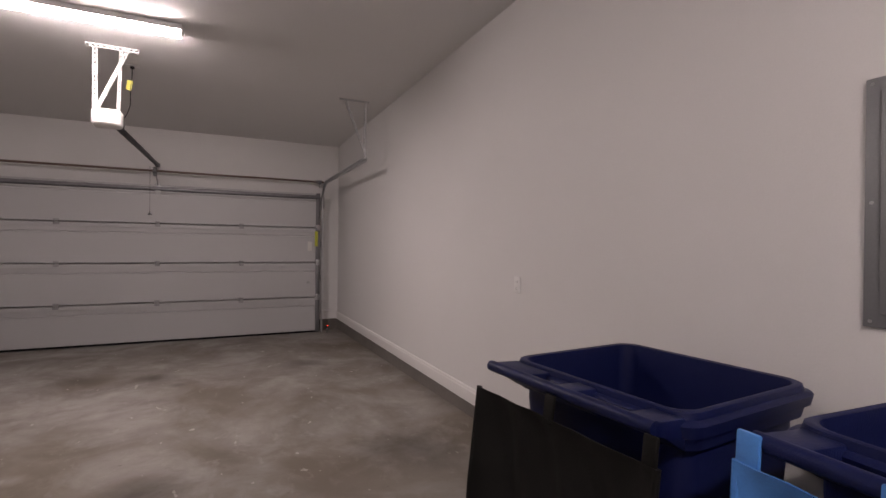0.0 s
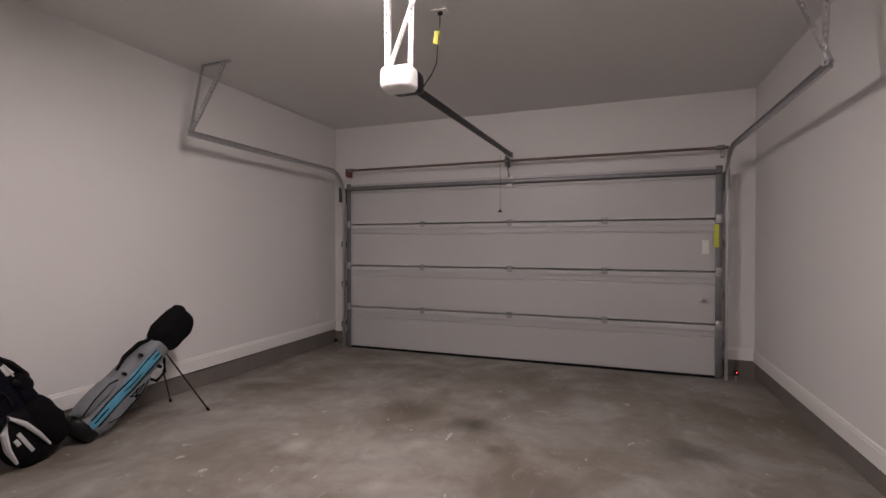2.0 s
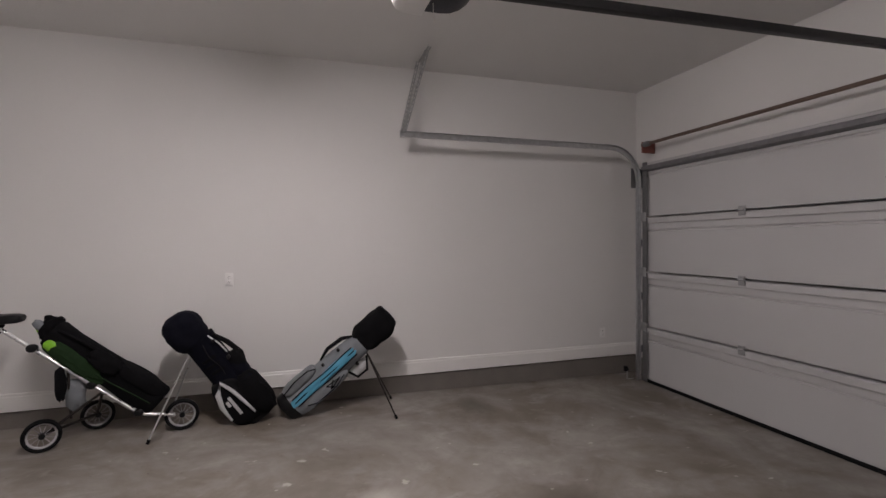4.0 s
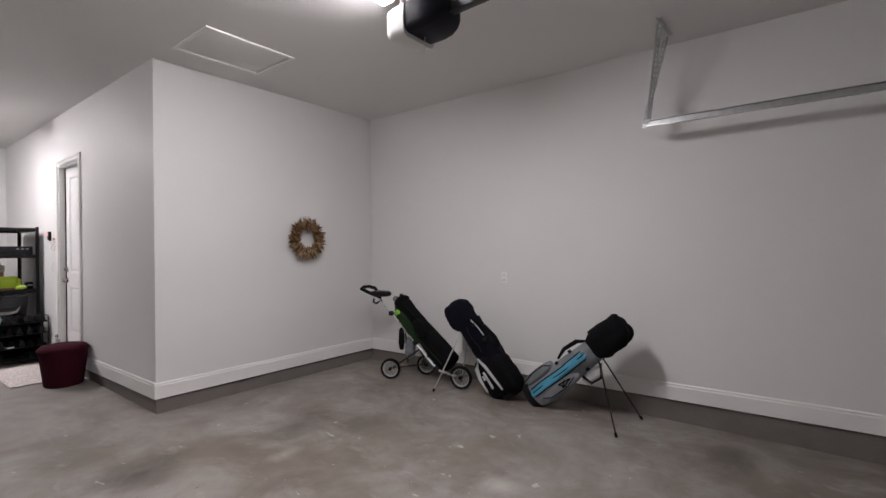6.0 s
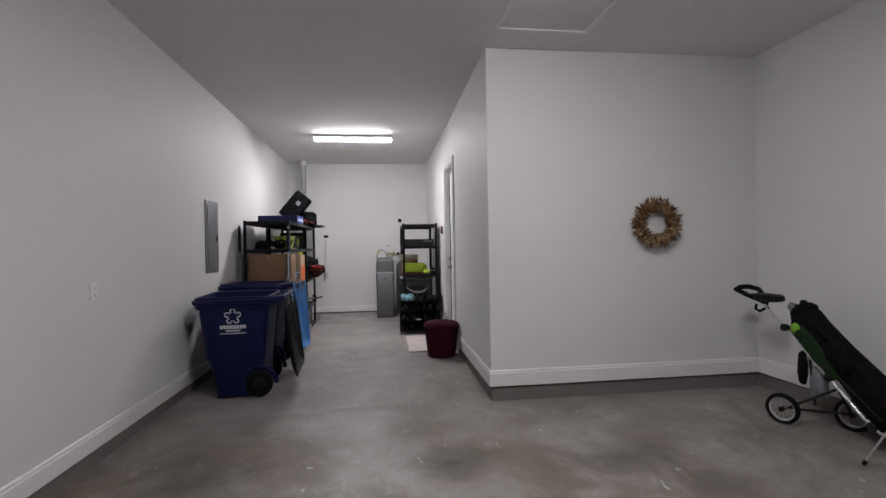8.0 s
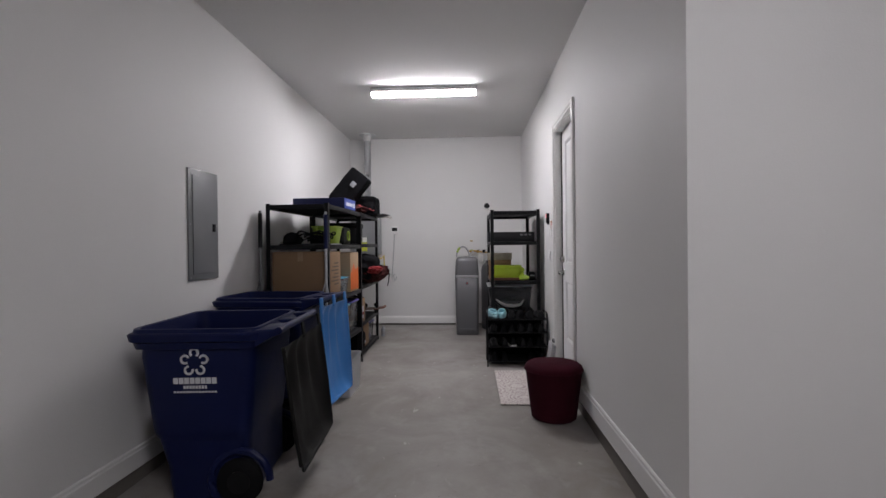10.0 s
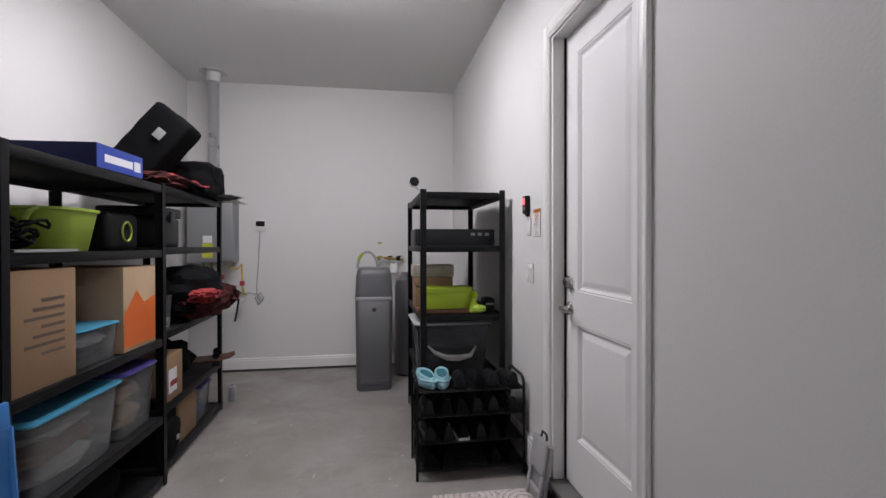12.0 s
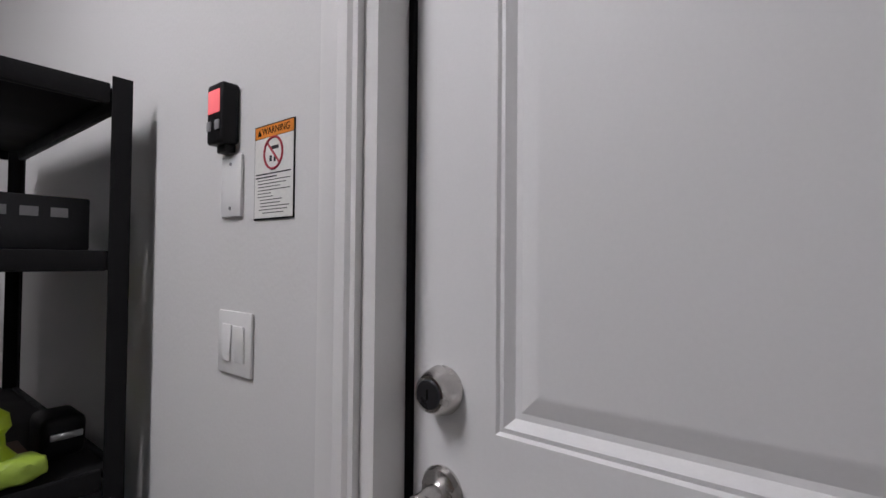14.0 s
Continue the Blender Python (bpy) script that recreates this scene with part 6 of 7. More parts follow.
def shoe_rack():
    ob = thing("shoe_rack", "black metal four-tier shoe rack full of shoes", "shoe rack", ((RX0 + RX1) / 2, (RY0 + RY1) / 2, RZ))
    w, d = (RX1 - RX0) / 2, (RY0 - RY1) / 2
    for s in (-1, 1):
        bm = bm_new()
        pts = [(s * w, d, 0.0), (s * w, d, 0.54)] + [(s * w, d - 0.06 + 0.06 * math.cos(radians(a)), 0.54 + 0.06 * math.sin(radians(a))) for a in range(30, 91, 30)]
        pts += [(s * w, -d + 0.06, 0.60)] + [(s * w, -d + 0.06 - 0.06 * math.cos(radians(a)), 0.54 + 0.06 * math.sin(radians(a))) for a in range(60, -1, -30)] + [(s * w, -d, 0.0)]
        tube(bm, pts, 0.009, 8)
        part("side_frame", bm, BLACKSTEEL, ob)
    wire = None
    for z in TIERS:
        bm = bm_new()
        for y in (d, -d):
            rod(bm, (-w, y, z), (w, y, z), 0.006, seg=8)
        for s in (-1, 1):
            rod(bm, (s * (w - 0.02), -d, z), (s * (w - 0.02), d, z), 0.004, seg=6)
        tier = part("tier", bm, BLACKSTEEL, ob)
        for i in range(14):
            y = -d + 2 * d * (i + 0.5) / 14
            if wire is None:
                bm = bm_new()
                rod(bm, (-w, 0, 0), (w, 0, 0), 0.0045, seg=6)
                wire = finish(bm, "wire", BLACKSTEEL)
            q = new("wire", wire)
            q.parent = tier
            q.matrix_basis = pose(0, y, z)
    bm = bm_new()
    box(bm, (-w + 0.012, -d - 0.011, 0.02), (w - 0.012, -d - 0.0065, 0.53), 0.001)
    part("back_cloth", bm, BLACKCLOTH, ob)


shoe_rack()


def shoe(mat, sole, length=0.28, open_top=True, lining=None, label="", clog=False):
    ob = thing("shoe", label, "shoe", (0, 0, -5), group="shoes on the rack")
    L = length
    secs = ((-0.50, 0.030, 0.062), (-0.46, 0.036, 0.080), (-0.35, 0.038, 0.085), (-0.15, 0.038, 0.078), (0.05, 0.042, 0.066), (0.25, 0.047, 0.052), (0.40, 0.042, 0.042), (0.48, 0.026, 0.034), (0.50, 0.010, 0.026))
    bm = bm_new()
    rings = []
    for u, wv, hh in secs:
        y = u * L
        rings.append([(wv * math.cos(a) * (1 if math.sin(a) < 0 else 0.92), y, 0.014 + max(0.0, math.sin(a)) * hh) for a in [2 * math.pi * i / 16 for i in range(16)]])
    loft(bm, rings)
    if open_top:
        for v in bm.verts:
            if -0.42 * L < v.co.y < 0.02 * L and v.co.z > 0.062 and abs(v.co.x) < 0.028:
                v.co.z -= 0.042
    part("upper", bm, mat, ob, angle=60)
    bm = bm_new()
    loft(bm, [[(x, y, z) for x, y in ([(wv * 1.08, u * L * 1.01) for u, wv, hh in secs] + [(-wv * 1.08, u * L * 1.01) for u, wv, hh in secs[::-1]])] for z in (0.0, 0.016)])
    part("sole", bm, sole, ob)
    if lining is not None:
        bm = bm_new()
        blob(bm, (0, -0.06 * L, 0.056), (0.062, 0.62 * L, 0.036), 2, 0.12)
        part("lining", bm, lining, ob)
    return ob


WHITERUB = material("white_rubber", (0.55, 0.56, 0.56), 0.5, vary=0.1)
TEALDARK = material("dark_teal_lining", (0.012, 0.10, 0.13), 0.7, vary=0.2, scale=40)


def clog():
    """Rubber clog: deep oval shell, open at the heel end, covered over the toes, with a heel strap."""
    ob = thing("shoe", "light aqua rubber clog on the rack top", "shoe", (0, 0, -5), group="shoes on the rack")
    def oval(z, a, c, y=0.0, n=28, dip=0.0):
        return [(a * math.cos(t) * (1 + 0.12 * math.sin(t)), y + c * math.sin(t), z + dip * math.sin(t)) for t in [2 * math.pi * i / n for i in range(n)]]
    bm = bm_new()
    loft(bm, [oval(0.0, 0.044, 0.118), oval(0.006, 0.050, 0.126), oval(0.024, 0.051, 0.127), oval(0.028, 0.047, 0.121), oval(0.060, 0.047, 0.116), oval(0.078, 0.044, 0.100, -0.010, dip=0.010), oval(0.083, 0.038, 0.084, -0.020, dip=0.012), oval(0.078, 0.034, 0.076, -0.022, dip=0.010), oval(0.040, 0.030, 0.070, -0.022)])
    part("shell", bm, AQUA, ob, angle=60)
    bm = bm_new()
    loft(bm, [oval(0.074, 0.0335, 0.0755, -0.022, dip=0.010), oval(0.066, 0.028, 0.066, -0.022, dip=0.008), oval(0.062, 0.012, 0.03, -0.022, dip=0.004)])
    part("lining", bm, TEALDARK, ob, "dark teal inside of the clog", angle=60)
    bm = bm_new()
    tube(bm, [(0.052 * math.cos(t), -0.03 + 0.10 * math.sin(t), 0.052) for t in [math.pi + math.pi * i / 12 for i in range(13)]], 0.007, 8)
    part("heel_strap", bm, AQUA, ob)
    return ob


base_shoes = [clog(),
              shoe(BLACKCLOTH, RUBBER, 0.29, True, None, "black athletic shoe on the rack"),
              shoe(BLACKCLOTH, WHITERUB, 0.28, True, None, "black sneaker with pale sole on the rack"),
              shoe(BLACKPL, RUBBER, 0.28, True, None, "glossy black shoe on the rack")]
rnd = random.Random(11)
plan = []
for k, z in enumerate(TIERS):
    for i in range(6):
        x = RX0 + 0.075 + i * 0.103
        kind = rnd.choice((1, 1, 1, 3, 3, 2)) if k in (1, 2) else rnd.choice((1, 1, 3))
        if k == 0 and i in (2, 3):
            continue
        if k == 3 and i >= 4:
            kind = 0
        plan.append((kind, x + (0.008 if k == 3 and i >= 4 else 0), z, rnd.uniform(-7, 7)))
used = set()
for kind, x, z, turn in plan:
    m = pose(x, (RY0 + RY1) / 2 + 0.015, RZ + z + 0.007, 0, 0, 180 + turn * (2.2 if kind == 0 else 1))
    if kind not in used:
        used.add(kind)
        base_shoes[kind].matrix_basis = m
    else:
        copy_thing(base_shoes[kind], m)


def step_stool():
    ob = thing("step_stool", "folded grey plastic step stool leaning on the wall", "step stool", (-0.94, -0.80, floor_z(-0.8)))
    m = pose(0.0, 0, 0.004, 0, -9, 0)
    bm = bm_new()
    box(bm, (0.0, -0.105, 0.0), (0.025, 0.105, 0.33), 0.008, m=m)
    part("side_panel", bm, GREYPL, ob)
    bm = bm_new()
    box(bm, (0.028, -0.10, 0.17), (0.045, 0.10, 0.345), 0.008, m=m)
    part("step", bm, LIGHTGREY, ob)
    for y in (-0.085, 0.085):
        bm = bm_new()
        box(bm, (0.028, y - 0.014, 0.0), (0.044, y + 0.014, 0.168), 0.005, m=m)
        part("leg", bm, LIGHTGREY, ob)
    bm = bm_new()
    box(bm, (0.028, -0.07, 0.06), (0.040, 0.07, 0.085), 0.005, m=m)
    part("cross_bar", bm, LIGHTGREY, ob)
    bm = bm_new()
    tube(bm, [m @ Vector(p) for p in ((0.02, -0.04, 0.345), (0.02, -0.03, 0.375), (0.02, 0.03, 0.375), (0.02, 0.04, 0.345))], 0.007, 8)
    part("carry_handle", bm, DARKGREY, ob)


LIGHTGREY = material("light_grey_plastic", (0.40, 0.40, 0.41), 0.5, vary=0.1)
step_stool()


def mat_material():
    """Woven mat: pale ground with pink-beige rings and medallions."""
    m = bpy.data.materials.new("patterned_mat")
    m.use_nodes = True
    t = m.node_tree
    n, l = t.nodes, t.links
    b = n["Principled BSDF"]
    co = n.new("ShaderNodeTexCoord").outputs["Object"]
    vor = n.new("ShaderNodeTexVoronoi")
    vor.inputs["Scale"].default_value = 3.6
    vor.inputs["Randomness"].default_value = 0.55
    l.new(co, vor.inputs["Vector"])
    wave = n.new("ShaderNodeMath")
    wave.operation = "MULTIPLY"
    l.new(vor.outputs["Distance"], wave.inputs[0])
    wave.inputs[1].default_value = 62.0
    sn = n.new("ShaderNodeMath")
    sn.operation = "SINE"
    l.new(wave.outputs[0], sn.inputs[0])
    fine = n.new("ShaderNodeTexVoronoi")
    fine.feature = "DISTANCE_TO_EDGE"
    fine.inputs["Scale"].default_value = 26
    l.new(co, fine.inputs["Vector"])
    thr = n.new("ShaderNodeMath")
    thr.operation = "GREATER_THAN"
    l.new(fine.outputs["Distance"], thr.inputs[0])
    thr.inputs[1].default_value = 0.10
    both = n.new("ShaderNodeMath")
    both.operation = "MULTIPLY"
    l.new(sn.outputs[0], both.inputs[0])
    l.new(thr.outputs[0], both.inputs[1])
    mr = n.new("ShaderNodeMapRange")
    mr.inputs["From Min"].default_value, mr.inputs["From Max"].default_value = -0.1, 0.25
    l.new(both.outputs[0], mr.inputs["Value"])
    mix = n.new("ShaderNodeMix")
    mix.data_type = "RGBA"
    mix.inputs[6].default_value = (0.62, 0.58, 0.55, 1)
    mix.inputs[7].default_value = (0.36, 0.29, 0.28, 1)
    l.new(mr.outputs[0], mix.inputs["Factor"])
    l.new(mix.outputs[2], b.inputs["Base Color"])
    b.inputs["Roughness"].default_value = 0.9
    bp = n.new("ShaderNodeBump")
    bp.inputs["Strength"].default_value, bp.inputs["Distance"].default_value = 0.5, 0.002
    nz = n.new("ShaderNodeTexNoise")
    nz.inputs["Scale"].default_value = 300
    l.new(co, nz.inputs["Vector"])
    l.new(nz.outputs["Fac"], bp.inputs["Height"])
    l.new(bp.outputs[0], b.inputs["Normal"])
    return m


def door_mat():
    ob = thing("door_mat", "pale doormat with pinkish beige medallion pattern", "doormat", (-0.645, -0.40, floor_z(-0.4) + 0.009), rx=-0.745)
    bm = bm_new()
    loft(bm, [rounded(0, 0, 0.565, 1.05, 0.01, -0.003), rounded(0, 0, 0.57, 1.055, 0.01, 0.002), rounded(0, 0, 0.565, 1.05, 0.01, 0.005)])
    part("weave", bm, mat_material(), ob)


door_mat()


def ottoman():
    ob = thing("ottoman", "round tapered maroon fabric ottoman on the concrete floor", "ottoman", (-0.768, 0.372, floor_z(0.372)))
    bm = bm_new()
    lathe(bm, [(0.165, 0.002), (0.178, 0.012), (0.222, 0.375), (0.224, 0.385)], seg=56)
    part("side_cover", bm, MAROON, ob)
    bm = bm_new()
    lathe(bm, [(0.224, 0.386), (0.230, 0.392), (0.230, 0.400), (0.222, 0.420), (0.20, 0.438), (0.14, 0.450), (0.06, 0.455)], seg=56)
    part("seat_cushion", bm, MAROON, ob)
    bm = bm_new()
    tube(bm, [(0.230 * math.cos(a), 0.230 * math.sin(a), 0.390) for a in [2 * math.pi * i / 56 for i in range(56)]], 0.005, 6, closed=True)
    part("piping", bm, MAROON, ob)


ottoman()

# ---- golf bags and trolley along the side wall ----
SILVER = material("silver_tube", (0.62, 0.63, 0.64), 0.3, metal=0.8, vary=0.1, scale=20)
WHITECLOTH = material("white_trim", (0.55, 0.56, 0.57), 0.6, vary=0.1)
GREYCLOTH = material("heather_grey_fabric", (0.17, 0.185, 0.20), 0.8, vary=0.35, scale=10, fine=0.1, fine_scale=400, bump=0.4, bump_scale=200)
CYAN = material("cyan_fabric", (0.07, 0.31, 0.46), 0.5, vary=0.25, scale=9, fine=0.08, bump=0.3)
FOREST = material("dark_green_fabric", (0.016, 0.034, 0.015), 0.8, vary=0.35, scale=14, fine=0.1, bump=0.4)
NEON = material("neon_green", (0.22, 0.55, 0.03), 0.5, vary=0.1)


def axis_frame(p0, p1, facing=(1, 0, 0)):
    """Local z runs from p0 to p1; local x faces the room."""
    p0, p1 = Vector(p0), Vector(p1)
    z = (p1 - p0).normalized()
    x = Vector(facing) - z * Vector(facing).dot(z)
    x.normalize()
    y = z.cross(x)
    m = Matrix((x, y, z)).transposed().to_4x4()
    m.translation = p0
    return m


def bag_shell(bm, m, secs, seg=28, seed=0.0, wrinkle=0.05):
    """Secs of (height, half width towards the room, half width across, shift across)."""
    rings = []
    for h, a, c, off in secs:
        ring = []
        for i in range(seg):
            t = 2 * math.pi * i / seg
            ct, st = math.cos(t), math.sin(t)
            k = (abs(ct) ** 2.6 + abs(st) ** 2.6) ** (-1 / 2.6)
            k *= 1 + wrinkle * noise.noise(Vector((ct * 2 + seed, st * 2, h * 9)))
            ring.append(m @ Vector((a * ct * k, off + c * st * k, h)))
        rings.append(ring)
    return loft(bm, rings)


def leg(ob, a, c, mat):
    bm = bm_new()
    rod(bm, a, c, 0.0075, 0.0065, seg=10)
    lg = part("stand_leg", bm, mat, ob, world=True)
    bm = bm_new()
    d = (Vector(c) - Vector(a)).normalized()
    rod(bm, Vector(c) - d * 0.035, Vector(c) - d * 0.001, 0.012, 0.011, seg=10)
    part("rubber_foot", bm, RUBBER, lg, world=True)


def black_bag():
    fz = floor_z(4.4)
    p0, p1 = (-3.39, 4.51, fz + 0.075), (-3.265, 4.05, 0.765)
    m = axis_frame(p0, p1)
    ob = thing("golf_bag", "black golf stand bag with white trim, standing on white legs", "golf bag", (-3.39, 4.53, fz), group="golf bags")
    w = lambda *q: m @ Vector(q)
    bm = bm_new()
    bag_shell(bm, m, [(0.03, 0.125, 0.135, 0), (0.10, 0.132, 0.142, 0), (0.25, 0.130, 0.138, 0), (0.42, 0.120, 0.125, 0), (0.60, 0.115, 0.12, 0), (0.74, 0.118, 0.122, 0), (0.80, 0.122, 0.126, 0)], seed=1)
    part("shell", bm, NAVYCLOTH, ob, world=True, angle=60)
    bm = bm_new()
    bag_shell(bm, m, [(-0.055, 0.115, 0.125, 0), (-0.04, 0.134, 0.146, 0), (0.03, 0.136, 0.148, 0), (0.045, 0.13, 0.14, 0)], seed=1, wrinkle=0)
    part("base_cup", bm, BLACKPL, ob, world=True, angle=60)
    bm = bm_new()
    blob(bm, (0.01, -0.03, 0.905), (0.25, 0.28, 0.315), 4, 0.10, square=3.2, sub=4, m=m)
    part("hood", bm, NAVYCLOTH, ob, "padded rain hood over the clubs", world=True)
    bm = bm_new()
    blob(bm, (0.06, 0.105, 0.17), (0.22, 0.20, 0.42), 5, 0.12, square=3.5, m=m)
    part("side_pocket", bm, BLACKCLOTH, ob, world=True)
    bm = bm_new()
    blob(bm, (0.03, 0.115, 0.40), (0.16, 0.13, 0.24), 6, 0.12, square=3.2, m=m)
    part("small_pocket", bm, NAVYCLOTH, ob, world=True)
    bm = bm_new()
    blob(bm, (0.045, 0.145, 0.50), (0.12, 0.12, 0.15), 51, 0.14, square=3.0, m=m)
    part("pouch", bm, BLACKCLOTH, ob, world=True)
    bm = bm_new()
    blob(bm, (0.075, 0.135, 0.22), (0.16, 0.12, 0.30), 52, 0.14, square=3.4, sub=4, m=m)
    part("upper_pocket", bm, NAVYCLOTH, ob, world=True)
    for h0, y in ((0.345, 0.10), (0.56, 0.115), (0.74, 0.10)):
        bm = bm_new()
        box(bm, (0.085, y - 0.012, h0 - 0.010), (0.125, y + 0.016, h0 + 0.012), 0.004, m=m)
        part("buckle", bm, BLACKPL, ob, world=True)
    bm = bm_new()
    tube(bm, [w(0.128, 0.02 + 0.010 * math.sin(i * 0.9), 0.46 + 0.30 * i / 8) for i in range(9)], 0.004, 6)
    part("zip", bm, BLACKPL, ob, "black zip line", world=True)
    bm = bm_new()
    blob(bm, (0.068, -0.045, 0.20), (0.185, 0.26, 0.46), 9, 0.07, square=3.5, sub=4, m=m)
    pk = part("front_pocket", bm, BLACKCLOTH, ob, world=True)
    bm = bm_new()
    tube(bm, [w(0.138, -0.158, 0.10), w(0.150, -0.150, 0.24), w(0.156, -0.115, 0.35), w(0.152, -0.045, 0.425), w(0.168, -0.005, 0.32), w(0.172, 0.015, 0.19), w(0.164, 0.028, 0.06)], [0.010, 0.020, 0.022, 0.016, 0.016, 0.014, 0.008], 8)
    part("white_piping", bm, WHITECLOTH, pk, "white trim band", world=True)
    bm = bm_new()
    for k, (y, z, hh) in enumerate(((-0.062, 0.20, 0.18), (-0.095, 0.24, 0.05))):
        box(bm, (0.155, y - 0.012, z - hh / 2), (0.1665, y + 0.012, z + hh / 2), 0.002, m=m)
    part("printed_mark", bm, WHITECLOTH, pk, "white printed mark as plain bars", world=True)
    for k in range(3):
        bm = bm_new()
        box(bm, (0.116, -0.06, 0.50 + 0.06 * k), (0.124, 0.05, 0.525 + 0.06 * k), 0.003, m=m)
        part("ribbed_band", bm, BLACKCLOTH, ob, world=True)
    bm = bm_new()
    tube(bm, [w(0.06, 0.125, 0.78), w(0.05, 0.17, 0.66), w(0.04, 0.20, 0.52), w(0.04, 0.175, 0.42)], [0.012, 0.022, 0.022, 0.012], 8)
    part("shoulder_strap", bm, BLACKCLOTH, ob, world=True)
    bm = bm_new()
    tube(bm, [w(0.09, 0.09, 0.80), w(0.10, 0.125, 0.70), w(0.09, 0.13, 0.60)], 0.006, 8)
    part("strap_edge", bm, WHITECLOTH, ob, world=True)
    leg(ob, (-3.20, 4.03, 0.60), (-3.062, 3.766, floor_z(3.766)), SILVER)
    leg(ob, (-3.36, 4.03, 0.58), (-3.52, 3.80, floor_z(3.80)), SILVER)


black_bag()


def blue_bag():
    fz = floor_z(4.75)
    p0, p1 = (-3.38, 4.80, fz + 0.095), (-3.325, 5.43, 0.60)
    m = axis_frame(p0, p1) @ Matrix.Diagonal((1, -1, 1, 1))
    ob = thing("golf_bag", "grey and blue golf stand bag with black hood", "golf bag", (-3.37, 4.82, fz), group="golf bags")
    w = lambda *q: m @ Vector(q)
    bm = bm_new()
    bag_shell(bm, m, [(0.03, 0.115, 0.13, -0.005), (0.12, 0.12, 0.14, -0.012), (0.30, 0.118, 0.135, -0.012), (0.50, 0.105, 0.118, 0), (0.68, 0.098, 0.108, 0), (0.80, 0.098, 0.10, 0)], seed=7)
    part("shell", bm, GREYCLOTH, ob, world=True, angle=60)
    bm = bm_new()
    bag_shell(bm, m, [(-0.06, 0.10, 0.115, 0), (-0.045, 0.118, 0.135, 0), (0.02, 0.121, 0.138, 0), (0.035, 0.115, 0.13, 0)], seed=2, wrinkle=0)
    part("base_cup", bm, BLACKPL, ob, world=True, angle=60)
    bm = bm_new()
    blob(bm, (0.0, 0.012, 0.965), (0.235, 0.27, 0.39), 15, 0.10, freq=2.0, square=3.2, sub=4, m=m)
    blob(bm, (0.02, 0.095, 1.105), (0.12, 0.10, 0.10), 16, 0.12, square=3.4, sub=3, m=m)
    part("hood", bm, BLACKCLOTH, ob, "black rain hood over the clubs", world=True)
    bm = bm_new()
    blob(bm, (0.076, 0.012, 0.36), (0.100, 0.085, 0.74), 17, 0.10, square=4.5, sub=4, m=m)
    part("blue_panel", bm, CYAN, ob, "bright blue side panel", world=True)
    for y in (0.050, 0.012, -0.030):
        bm = bm_new()
        tube(bm, [w(0.121 + 0.004 * math.sin(i * 1.7), y + 0.005 * math.sin(i), 0.06 + 0.66 * i / 8) for i in range(9)], 0.0055, 6)
        part("zip", bm, BLACKCLOTH, ob, "black zip line", world=True)
    bm = bm_new()
    blob(bm, (0.055, 0.125, 0.20), (0.14, 0.10, 0.34), 18, 0.1, square=3.5, m=m)
    pk = part("ball_pocket", bm, GREYCLOTH, ob, world=True)
    bm = bm_new()
    tube(bm, [w(0.125, 0.135, 0.05), w(0.128, 0.16, 0.18), w(0.12, 0.155, 0.32), w(0.11, 0.12, 0.375)], 0.005, 6)
    part("pocket_trim", bm, BLACKCLOTH, pk, world=True)
    bm = bm_new()
    blob(bm, (0.075, -0.085, 0.30), (0.09, 0.10, 0.50), 19, 0.1, square=4, m=m)
    part("lower_pocket", bm, GREYCLOTH, ob, world=True)
    bm = bm_new()
    tube(bm, [w(0.122, -0.075, 0.12), w(0.128, -0.115, 0.20), w(0.124, -0.12, 0.40), w(0.118, -0.085, 0.52)], 0.0045, 6)
    part("pocket_trim", bm, BLACKCLOTH, ob, world=True)
    for y, h0 in ((0.10, 0.44), (0.11, 0.62), (-0.10, 0.66)):
        bm = bm_new()
        box(bm, (0.070, y - 0.014, h0 - 0.012), (0.105, y + 0.014, h0 + 0.012), 0.004, m=m)
        part("buckle", bm, BLACKPL, ob, world=True)
    bm = bm_new()
    for a, c in (((-0.055, 0.42), (-0.105, 0.36)), ((-0.105, 0.36), (-0.075, 0.48)), ((-0.075, 0.48), (-0.06, 0.34)), ((-0.06, 0.34), (-0.12, 0.40))):
        rod(bm, w(0.124, *a), w(0.124, *c), 0.005, seg=6)
    part("printed_mark", bm, BLACKCLOTH, ob, "black printed mark", world=True)
    bm = bm_new()
    tube(bm, [w(0.02, 0.10, 0.78), w(0.02, 0.15, 0.70), w(0.02, 0.165, 0.55), w(0.02, 0.13, 0.44)], [0.012, 0.02, 0.018, 0.010], 8)
    part("shoulder_strap", bm, BLACKCLOTH, ob, world=True)
    bm = bm_new()
    tube(bm, [w(0.02, 0.10, 0.82), w(0.02, 0.15, 0.85), w(0.02, 0.15, 0.91), w(0.02, 0.10, 0.93)], 0.009, 8)
    part("carry_loop", bm, BLACKCLOTH, ob, world=True)
    bm = bm_new()
    blob(bm, (0.0, -0.16, 0.62), (0.07, 0.10, 0.22), 22, 0.2, m=m)
    part("hanging_towel", bm, WHITECLOTH, ob, "white towel hanging under the bag", world=True)
    bm = bm_new()
    tube(bm, [w(0.04, -0.12, 0.55), w(0.04, -0.21, 0.58), w(0.03, -0.22, 0.68), w(0.02, -0.12, 0.76)], 0.012, 8)
    part("lower_strap", bm, BLACKCLOTH, ob, world=True)
    leg(ob, (-3.29, 5.435, 0.53), (-3.03, 5.672, floor_z(5.672)), DARKTUBE)
    leg(ob, (-3.36, 5.435, 0.53), (-3.565, 5.728, floor_z(5.728)), DARKTUBE)


